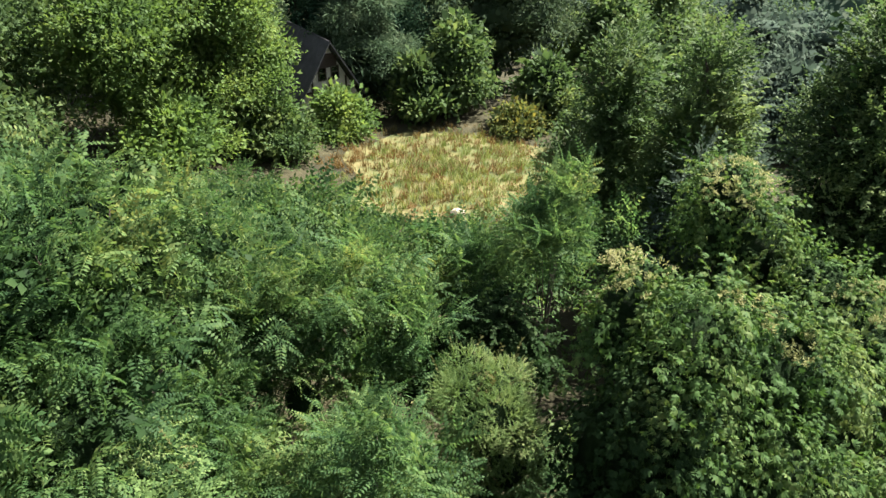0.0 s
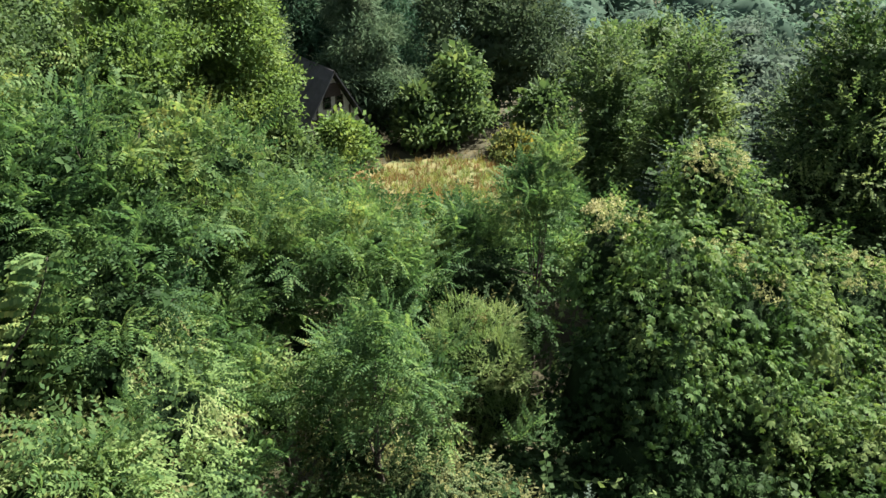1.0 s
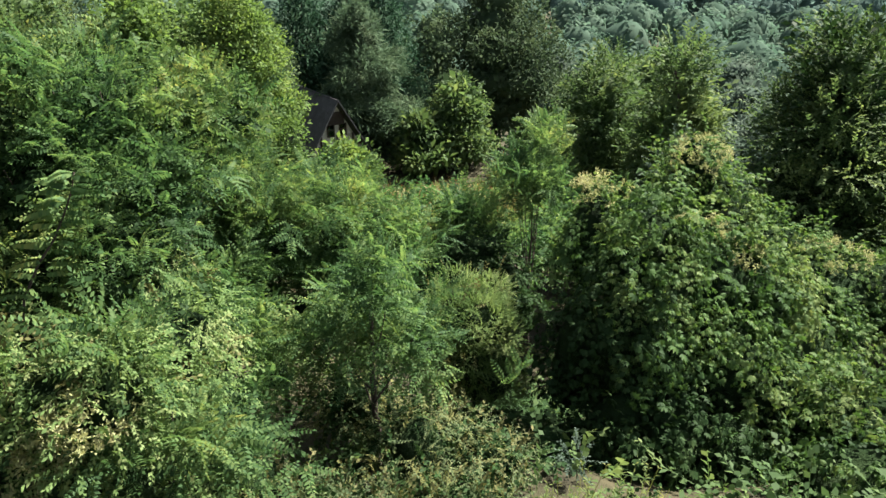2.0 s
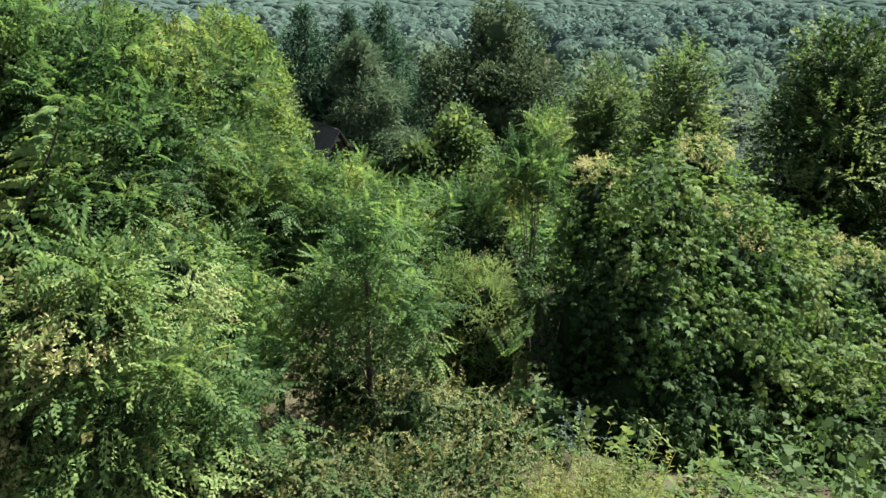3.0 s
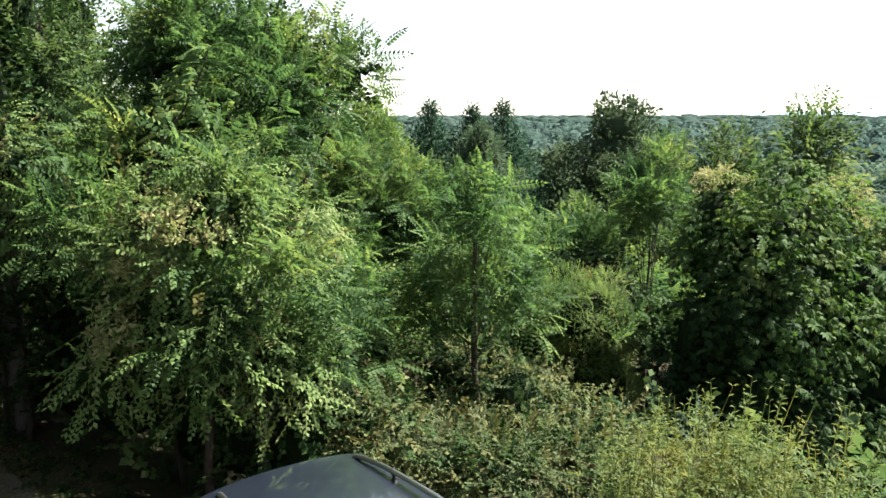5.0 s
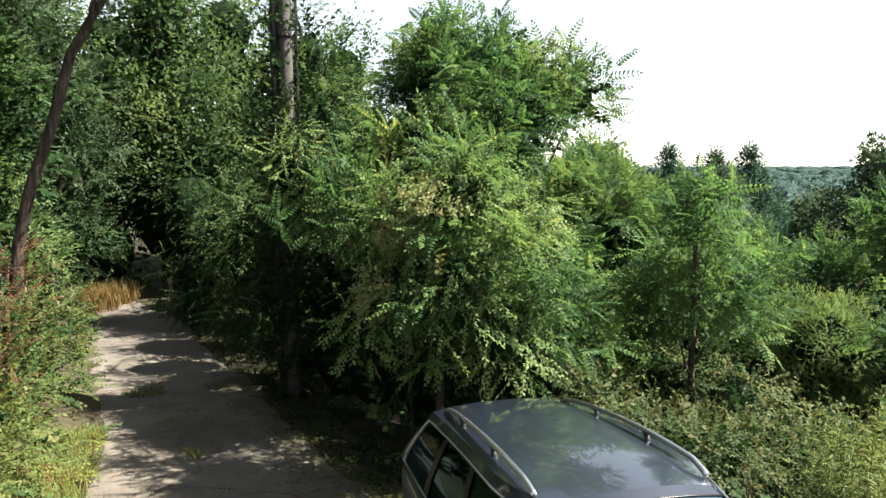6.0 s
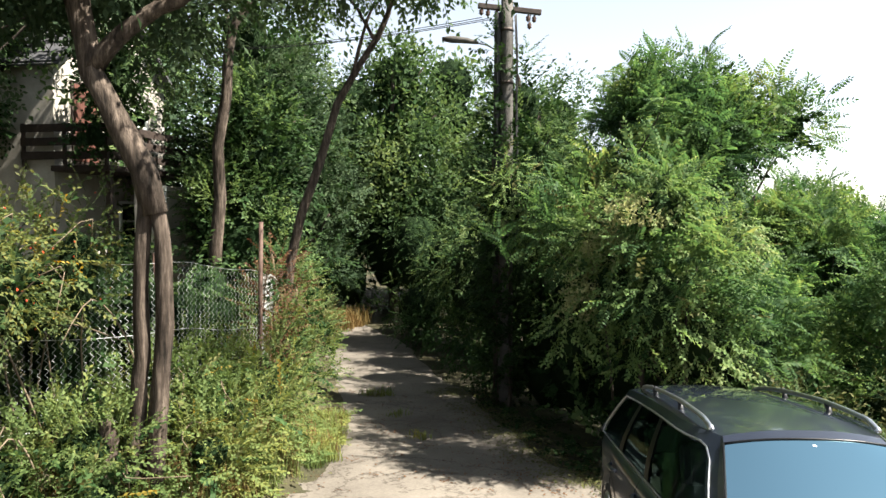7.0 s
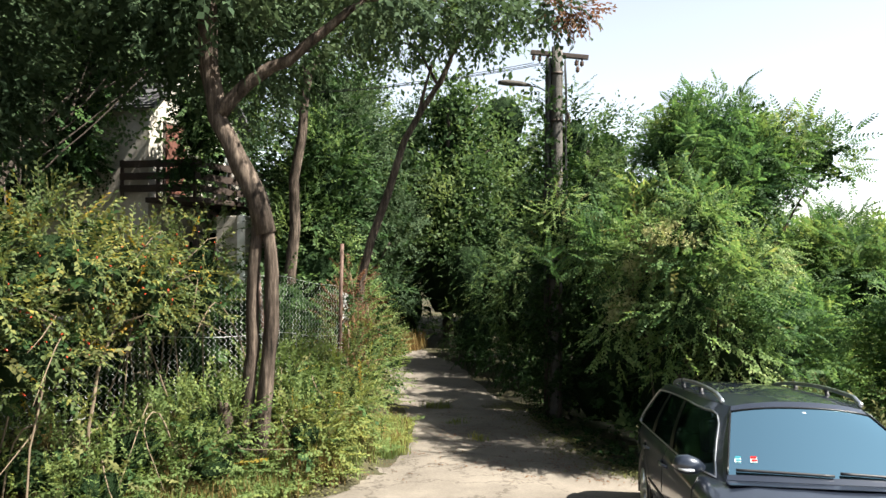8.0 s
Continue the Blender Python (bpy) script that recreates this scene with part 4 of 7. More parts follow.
fence = tagged(new("fence"), "old chain-link fence on rusty posts along the bank", "fence")
F = [(-10.4, 2.1), (-7.3, -0.15), (-6.55, -1.7), (-6.25, -4.6), (-6.25, -7.6)]
for k in range(len(F) - 1):
    chain_link(F[k], F[k + 1], 1.75, 0.15, fence, k)
for k, (x, y) in enumerate(F):
    z = gz(x, y)
    top = 2.9 if k == 1 else z + 2.0
    lean = 0.05 if k != 2 else -0.22
    part("fence_post", grid_mesh("fence_post", tube(np.array([(x, y, z - 0.3), (x + lean * 0.4, y + lean * 0.3, (z + top) / 2), (x + lean, y + lean * 0.5, top)]), 0.03, 10), M_POST, True, True), fence)


# ---------------------------------------------------------------- houses among the trees
def prism(bm, w, d, z0, z1, apex):
    """A gabled block: w wide across the gable (x), d deep (y), eaves at z1."""
    pr = [(-w / 2, z0), (w / 2, z0), (w / 2, z1), (0, apex), (-w / 2, z1)]
    f = [bm.verts.new((x, -d / 2, z)) for x, z in pr]
    b = [bm.verts.new((x, d / 2, z)) for x, z in pr]
    bm.faces.new(f)
    bm.faces.new(b[::-1])
    for i in range(5):
        j = (i + 1) % 5
        bm.faces.new((f[j], f[i], b[i], b[j]))


def roof_planes(root, w, d, z1, apex, over, mat, thick=0.12):
    for sg in (1, -1):
        L = math.hypot(w / 2, apex - z1)
        ux, uz = (w / 2) / L, (z1 - apex) / L
        n = 9
        slope = part("roof", box_mesh("roof", pose(sg * ux * (L + over) / 2, 0, apex + uz * (L + over) / 2 + 0.04) @ pose(0, 0, 0, 0, sg * math.degrees(math.atan2(-uz, ux)), 0), (L + over, d + 2 * over, 0.06), mat, 0.01), root)
        for k in range(n):
            a0, a1 = -0.05 + (L + over) * k / n, -0.05 + (L + over) * (k + 1) / n + 0.03
            c = (a0 + a1) / 2
            m = pose(sg * ux * c, 0, apex + uz * c + 0.10) @ pose(0, 0, 0, 0, sg * (math.degrees(math.atan2(-uz, ux)) - 2.5), 0)
            part("shingle_course", box_mesh("shingle_course", m, (a1 - a0, d + 2 * over, thick / 3), mat, 0), slope)


def window(root, x, y, z, w, h, frame_mat, normal=-1):
    fr = new("window")
    fr.parent = root
    bm = bmesh.new()
    for dx in (-1, 1):
        box(bm, pose(x + dx * w / 2, y, z), (0.07, 0.09, h + 0.07))
    for dz in (-1, 0.1, 1):
        box(bm, pose(x, y, z + dz * h / 2), (w, 0.085, 0.07))
    part("window_frame", bm_mesh("window_frame", bm, frame_mat), fr)
    part("pane", box_mesh("pane", pose(x, y + 0.01, z), (w, 0.012, h), M_PANE, 0), fr)
    # black sheet behind the pane stands for the unlit room
    part("black_backing", box_mesh("black_backing", pose(x, y + 0.03, z), (w, 0.01, h), M_TRIM, 0), fr)


def hillside_house():
    f, r = np.array([-0.757, 0.653]), np.array([0.653, 0.757])
    nrm = r * 0.97 - f * 0.24                       # the sunlit front
    ax = np.array([-nrm[1], nrm[0]])                # along the front, away from the lane
    w, d = 5.0, 5.4
    corner = np.array([-18.18, 0.48])
    c = corner + ax * w / 2 - nrm * d / 2
    root = tagged(new("house"), "cream two-storey weekend house with a dark plank balcony", "house")
    z = gz(c[0], c[1])
    root.matrix_basis = pose(c[0], c[1], z - 0.3, 0, 0, math.degrees(math.atan2(ax[1], ax[0])))
    e, ap, deck = 7.2 - z, 9.6 - z, 4.45 - z
    bm = bmesh.new()
    prism(bm, w, d, 0, e, ap)
    part("wall", bm_mesh("wall", bm, M_PLASTER), root)
    roof_planes(root, w, d, e, ap, 0.35, M_ROOF)
    yf = -d / 2
    part("shutter", box_mesh("shutter", pose(-w / 2 + 1.2, yf - 0.03, deck + 1.25), (0.95, 0.06, 2.0), M_REDWOOD, 0.01), root)
    part("shutter_frame", box_mesh("shutter_frame", pose(-w / 2 + 1.2, yf - 0.015, deck + 1.25), (1.12, 0.05, 2.16), M_PLANK, 0.01), root)
    window(root, 1.0, yf - 0.03, deck + 1.4, 0.9, 1.1, M_WHITE)
    window(root, 0.6, yf - 0.03, deck - 1.4, 1.0, 1.2, M_WHITE)
    # balcony on the sunny side, reaching a little past the corner
    bal = part("balcony", box_mesh("balcony", pose(0.1, yf - 0.8, deck), (w + 0.5, 1.6, 0.15), M_PLANK, 0.02), root, "balcony with dark plank railing")
    for k in range(3):
        part("rail_board", box_mesh("rail_board", pose(0.1, yf - 1.58, deck + 0.32 + 0.34 * k), (w + 0.5, 0.04, 0.2), M_PLANK, 0.01), bal)
        part("rail_board", box_mesh("rail_board", pose(-w / 2 - 0.17, yf - 0.4, deck + 0.32 + 0.34 * k), (0.04, 2.4, 0.2), M_PLANK, 0.01), bal)
    for k in range(4):
        part("baluster_post", box_mesh("baluster_post", pose(0.1 + (k / 3 - 0.5) * (w + 0.4), yf - 1.53, deck + 0.55), (0.09, 0.07, 1.15), M_PLANK, 0.01), bal)
    for y in (-0.4, 0.75):
        part("baluster_post", box_mesh("baluster_post", pose(-w / 2 - 0.13, yf + y, deck + 0.55), (0.07, 0.09, 1.15), M_PLANK, 0.01), bal)
    part("balcony_pillar", box_mesh("balcony_pillar", pose(-w / 2 + 0.1, yf - 1.45, deck / 2), (0.14, 0.14, deck), M_PLANK, 0.01), bal)
    # low plastered lean-to beside the pillar
    annex = part("annex", box_mesh("annex", pose(0.5, yf - 1.9, (deck - 0.4) / 2), (w - 1.2, 0.9, deck - 0.4), M_PLASTER, 0.02), root, "low pale plastered lean-to")
    part("corner_board", box_mesh("corner_board", pose(0.5 - (w - 1.2) / 2 - 0.01, yf - 2.27, (deck - 0.4) / 2), (0.05, 0.24, deck - 0.4), M_WHITE, 0.01), annex)


hillside_house()


def cabin():
    root = tagged(new("cabin"), "old steep-roofed timber cabin in deep shade", "cabin")
    x, y = -8.75, 47.6
    z = gz(x, y)
    root.matrix_basis = pose(x, y, z, 0, 0, 34)
    ap = -2.95 - z
    w, d = 4.4, 6.0
    bm = bmesh.new()
    prism(bm, w * 0.92, d - 0.6, 0, ap - 3.6, ap - 0.25)
    part("wall", bm_mesh("wall", bm, M_PLASTER), root)
    roof_planes(root, w, d, ap - 3.5, ap, 0.25, M_ROOF)
    yf = -(d - 0.6) / 2
    window(root, -0.45, yf - 0.03, ap - 2.0, 0.5, 0.8, M_PLANK)
    window(root, 0.45, yf - 0.03, ap - 2.0, 0.5, 0.8, M_PLANK)
    part("gable_boarding", box_mesh("gable_boarding", pose(0, yf - 0.03, ap - 1.2), (1.2, 0.05, 0.9), M_PLANK, 0.01), root)
    for sx in (-1.2, 0.0, 1.2):
        part("timber", box_mesh("timber", pose(sx, yf - 0.035, ap - 3.4), (0.12, 0.06, 2.2), M_PLANK, 0.01), root)
    part("timber", box_mesh("timber", pose(0, yf - 0.04, ap - 3.1), (4.0, 0.07, 0.14), M_PLANK, 0.01), root)
    por = part("porch", box_mesh("porch", pose(0, yf - 0.7, ap - 5.0), (4.0, 1.4, 0.14), M_PLANK, 0.02), root, "porch with pale railing")
    part("rail", box_mesh("rail", pose(0, yf - 1.36, ap - 4.05), (4.0, 0.07, 0.09), M_WHITE, 0.01), por)
    for k in range(9):
        part("rail_bar", box_mesh("rail_bar", pose(-1.9 + 3.8 * k / 8, yf - 1.36, ap - 4.5), (0.08, 0.05, 0.9), M_WHITE, 0.01), por)


cabin()

# loose pale stone at the foot of the meadow and limestone in the bank
def stone(x, y, z, r, seed, label, group=""):
    rs = np.random.RandomState(seed)
    bm = bmesh.new()
    bmesh.ops.create_icosphere(bm, subdivisions=2, radius=1.0)
    for v in bm.verts:
        n_ = noise.noise(v.co * 1.6 + Vector((seed, 0, 0)))
        v.co = Vector((v.co.x * r[0], v.co.y * r[1], v.co.z * r[2])) * (1 + 0.35 * n_)
    ob = new("stone", bm_mesh("stone", bm, M_STONE, False))
    ob.matrix_basis = pose(x, y, z, 0, 0, rs.uniform(0, 360))
    return tagged(ob, label, "stone", group)


stone(0.75, 28.6, gz(0.75, 28.6) + 0.15, (0.42, 0.3, 0.25), 3, "pale stone lying at the meadow's foot")
for k, (x, y) in enumerate(((-6.75, 0.35), (-6.4, 0.05), (-7.1, 0.62), (-5.75, -1.0), (-5.5, -1.9), (-5.6, -2.95))):
    stone(x - 0.12, y - 0.15, gz(x, y) + 0.02, (0.15, 0.12, 0.17), 20 + k, "weathered limestone block in the bank's edge", "stones of the bank")

stump = tagged(new("stump"), "broken grey tree stump beside the twin stems", "stump")
stump.location = (-5.78, -2.72, gz(-5.78, -2.72))
part("stump_wood", branch_mesh("stump_wood", [(0, 0, -0.1), (0.01, 0.0, 0.3), (0.03, -0.02, 0.62)], 0.11, 0.06, M_BARK2, 9, 10, 5, 0.2), stump)

marker = tagged(new("marker_stone"), "squat pale concrete marker beside the lane", "marker stone")
marker.location = (-17.5, 11.4, gz(-17.5, 11.4))
part("block", box_mesh("block", pose(0, 0, 0.4, 0, 2, 40), (0.34, 0.28, 0.95), M_STONE, 0.03), marker)
part("cap", box_mesh("cap", pose(0.015, 0, 0.88, 0, 2, 40), (0.38, 0.32, 0.07), M_STONE, 0.02), marker)


# ---------------------------------------------------------------- plants
def plant(name, label, category, x, y, crown, mat, stems=(), group="", bark=None, extra=(), crown_name="crown", sides=7):
    """A tree or bush: an Empty at its foot, its stems, its crown of blades and other blades of their own material.
    stems: (part name, points, first radius, last radius)."""
    z = gz(x, y)
    root = tagged(new(name), label, category, group)
    root.location = (x, y, z)
    o = np.array([x, y, z])
    for k, (nm, pts, r0, r1) in enumerate(stems):
        part(nm, branch_mesh(nm, np.asarray(pts, dtype=float) - o, r0, r1, bark or M_BARK, 10, sides, k + 1), root)
    if len(crown):
        part(crown_name, quads_mesh(crown_name, crown - o, mat), root)
    for nm, q, m in extra:
        part(nm, quads_mesh(nm, q - o, m), root)
    return root


def tree_crown(x, y, z0, top, rad, rs, subs=26):
    """Humps of a broad-leaved crown between a height and its top."""
    h = top - z0
    main = []
    for k in range(5):
        u = k / 4
        r = rad * (0.55 + 0.5 * math.sin(math.pi * (0.25 + 0.6 * u))) * (1 - 0.35 * u)
        main.append([x + rs.normal(0, rad * 0.25) * (1 - u), y + rs.normal(0, rad * 0.25) * (1 - u), z0 + h * (0.18 + 0.66 * u), r, r, h * 0.2])
    return np.array(main), sublobes(main, subs // 5 + 1, 0.36, rs, -0.5)


def broadleaf(name, label, x, y, top, rad, n, mat, seed, templates=None, skirt=0.15, group="", category="tree", size=(0.8, 1.3), core=0.0):
    rs = np.random.RandomState(seed)
    z = gz(x, y)
    z0 = z + (top - z) * skirt
    main, subs = tree_crown(x, y, z0, top, rad, rs, 45)
    tm = templates or T_SPRAY
    q = scatter(subs, int(n * 0.8), tm, rs, 0.3, 1.0, 0.5, (0.6, 1.1), size, low=-0.6, cull=0.75)
    inner = scatter(main * [1, 1, 1, 0.72, 0.72, 0.8], int(n * 0.3), tm, rs, 0.3, 1.0, 0.5, (0.3, 1.0), (size[0] * 1.7, size[1] * 1.8), low=-1, cull=0.0)
    h = top - z
    r = 0.02 * h + 0.04
    core = [(lump(rs, 9, 6), c[:3] - [x, y, z], c[3:] * f, rs.uniform(0, 6)) for f, group_ in ((core, main),) for c in group_] if core else []
    stems = [("trunk", [(x, y, z - 0.2), (x + rs.normal(0, 0.15), y, z + h * 0.4), (x + rs.normal(0, 0.3), y + rs.normal(0, 0.3), z + h * 0.85)], r, r * 0.25)]
    for k in range(4):
        c = subs[rs.randint(len(subs))]
        stems.append(("limb", [(x, y, z + h * rs.uniform(0.25, 0.5)), (*(0.5 * (np.array([x, y]) + c[:2])), c[2] - 0.1 * h), tuple(c[:3])], r * 0.45, r * 0.12))
    # inner leaves of near trees take the darkened ivy colour in place of shade
    ob = plant(name, label, category, x, y, q, mat, stems, group, None, [("inner_leaves", inner, mat if y > 19 else M_IVY_SHADE)], sides=6)
    # added lumps close the crown; beside the lane their near-black colour stands for shade
    if core:
        part("inner_foliage", lumps_mesh("inner_foliage", core, mat if y > 26 or x > 0 else M_SHADE_CORE), ob)
    return ob


def conifer(label, x, y, top, rad, seed, mat, tiers=17, dense=16):
    rs = np.random.RandomState(seed)
    z = gz(x, y)
    h = top - z
    pos, yd = [], []
    for k in range(tiers):
        u = 0.12 + 0.87 * k / (tiers - 1)
        r = rad * (1 - u) ** 0.8 + 0.12
        for a in np.linspace(0, 6.283, 9, endpoint=False) + rs.uniform(0, 6):
            d = np.array([math.cos(a), math.sin(a), -0.28])
            for v in np.linspace(0.25, 1, max(2, int(dense * r / rad * 0.45))):
                rr = r * v * rs.uniform(0.85, 1.15)
                pos.append([x + d[0] * rr, y + d[1] * rr, z + h * u - 0.28 * rr + 0.12 * rr * v + rs.normal(0, 0.08)])
                yd.append(d + rs.normal(0, 0.25, 3))
    pos.append([x, y, top - 0.2])
    yd.append([0, 0, 1.0])
    pos, yd = np.array(pos), np.array(yd)
    q = place(T_NEEDLE, pos, yd, UP + rs.normal(0, 0.2, pos.shape), rs.uniform(1.1, 1.8, len(pos)), rs)
    return plant("spruce_tree", label, "spruce tree", x, y, q, mat, [("trunk", [(x, y, z - 0.2), (x, y, z + h * 0.5), (x, y, top)], 0.02 * h, 0.02)], "spruces behind the clearing")


# --- far: the floodplain forest to the horizon
def lump(rs, cols, rows, humps=8, bump=0.34):
    """A closed, knobbly crown in units of its half width and half height: rows x cols points."""
    hd = unit(rs.normal(0, 1, (humps, 3)) + [0, 0, 0.4])
    t = np.linspace(0.0, 0.86, rows) * np.pi
    a = np.linspace(0, 2 * np.pi, cols, endpoint=False)
    T, A = np.meshgrid(t, a, indexing="ij")
    d = np.stack([np.sin(T) * np.cos(A), np.sin(T) * np.sin(A), np.cos(T)], -1)
    near = np.clip((d @ hd.T) * 1.6 - 0.6, 0, 1).max(-1)
    return d * (1 - bump + bump * np.sqrt(near) * rs.uniform(0.9, 1.1, near.shape))[..., None]


def lumps_mesh(name, items, mat):
    """Many lumps (points, centre, half sizes, turn) as one mesh."""
    V, F, at = [], [], 0
    for L, c, s, t in items:
        r_, c_ = L.shape[:2]
        x = L[..., 0] * math.cos(t) - L[..., 1] * math.sin(t)
        y = L[..., 0] * math.sin(t) + L[..., 1] * math.cos(t)
        V.append((np.stack([x, y, L[..., 2]], -1) * s + c).reshape(-1, 3))
        i, j = np.meshgrid(np.arange(r_ - 1), np.arange(c_), indexing="ij")
        k = (j + 1) % c_
        F.append(np.stack([i * c_ + j, (i + 1) * c_ + j, (i + 1) * c_ + k, i * c_ + k], -1).reshape(-1, 4) + at)
        at += r_ * c_
    F = np.concatenate(F)
    return mesh_of(name, np.concatenate(V), F, np.arange(len(F)) * 4, mat, True)


def crown_blades(c, s, n, size, rs):
    """n leafy tufts over the upper side of each crown (centres c, half sizes s)."""
    d = unit(rs.normal(0, 1, (len(c), n, 3)) + [0, 0, 0.35])
    hump = 1 + 0.16 * np.sin(d @ rs.normal(0, 4, (3, 3)) + rs.uniform(0, 6, (len(c), 1, 3))).sum(-1, keepdims=True)
    p = c[:, None] + d * s[:, None] * rs.uniform(0.78, 1.02, (len(c), n, 1)) * hump
    nn = unit(d + [0, 0, 0.35] + rs.normal(0, 0.35, d.shape))
    t = unit(np.cross(nn, rs.normal(0, 1, d.shape)))
    b = np.cross(nn, t)
    L, W = size * rs.uniform(0.5, 1.1, (2, *d.shape[:2], 1))
    k = rs.uniform(-0.3, 0.3, (*d.shape[:2], 1))
    return np.stack([p - t * L, p - b * W + t * L * k, p + t * L, p + b * W * 0.8 - t * L * k], 2).reshape(-1, 4, 3)


def forest(rings, seed, name, mat):
    rs = np.random.RandomState(seed)
    items, blades = [], []
    for r0, r1, cnt, rad, cols, rows, tufts, size in rings:
        a = rs.uniform(radians(-34), radians(40), cnt)
        r = np.sqrt(rs.uniform(r0 * r0, r1 * r1, cnt))
        x, y = r * np.sin(a), r * np.cos(a)
        P = np.stack([x, y, ground_z(x, y)], -1)
        w = rs.uniform(*rad, cnt) * rs.uniform(0.75, 1.2, cnt)
        h = rs.uniform(9, 16 + 5 * (r0 > 150), cnt) + 4.5 * wavy(P * [1, 1, 0], 0.01, 4) + (1.5 if r0 > 300 else 0)
        C, S = P + np.stack([0 * h, 0 * h, h * 0.5], -1), np.stack([w, w * rs.uniform(0.8, 1.1, cnt), h * 0.52], -1)
        kinds = [lump(rs, cols, rows) for _ in range(8)]
        f = 0.86 if tufts else 1.0
        items += [(kinds[rs.randint(8)], C[k], S[k] * f, rs.uniform(0, 6.28)) for k in range(cnt)]
        if tufts:
            blades.append(crown_blades(C, S, tufts, size, rs))
    ob = new(name, lumps_mesh(name, items, mat))
    if blades:
        part("leaves", quads_mesh("leaves", np.concatenate(blades), mat), ob)
    return ob


tagged(forest([(112, 180, 120, (4.4, 7.5), 13, 8, 380, 0.62), (170, 330, 270, (5.5, 9.5), 12, 7, 170, 1.0)], 11, "floodplain_forest", M_FLOOD), "green floodplain forest below the hill", "forest", kind="stuff")
tagged(forest([(330, 620, 640, (6.0, 11), 10, 6, 100, 1.4), (620, 1300, 1250, (9, 15), 8, 5, 24, 2.4), (1300, 2600, 950, (18, 32), 8, 5, 0, 0), (2600, 4600, 800, (34, 60), 7, 4, 0, 0)], 12, "distant_forest", M_FAR), "blue-green forest reaching the horizon, haze put into its leaf colour", "forest", kind="stuff")

# pale ridge on the horizon; its blue emission stands in for haze
ra = np.linspace(radians(-8), radians(60), 60)
rh = 14 + 215 * np.clip(np.sin((ra - radians(12)) * 2.2), 0, 1) ** 1.3 + 5 * np.sin(ra * 31)
ridge = np.stack([np.stack([4700 * np.sin(ra), 4700 * np.cos(ra), np.full(60, -60.0)], -1), np.stack([4780 * np.sin(ra), 4780 * np.cos(ra), rh - 34], -1), np.stack([4850 * np.sin(ra), 4850 * np.cos(ra), np.full(60, -60.0)], -1)], 0)
M_RIDGE, rn, rl, rb = material("haze-glow distant hills", 1.0, 0.0, 0.0)
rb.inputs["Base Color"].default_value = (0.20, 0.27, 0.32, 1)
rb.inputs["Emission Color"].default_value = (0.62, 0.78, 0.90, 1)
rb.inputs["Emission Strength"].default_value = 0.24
tagged(new("backdrop", grid_mesh("backdrop", ridge, M_RIDGE)), "ridge far beyond the plain, pale blue by a haze-like glow", "hills", kind="structure")

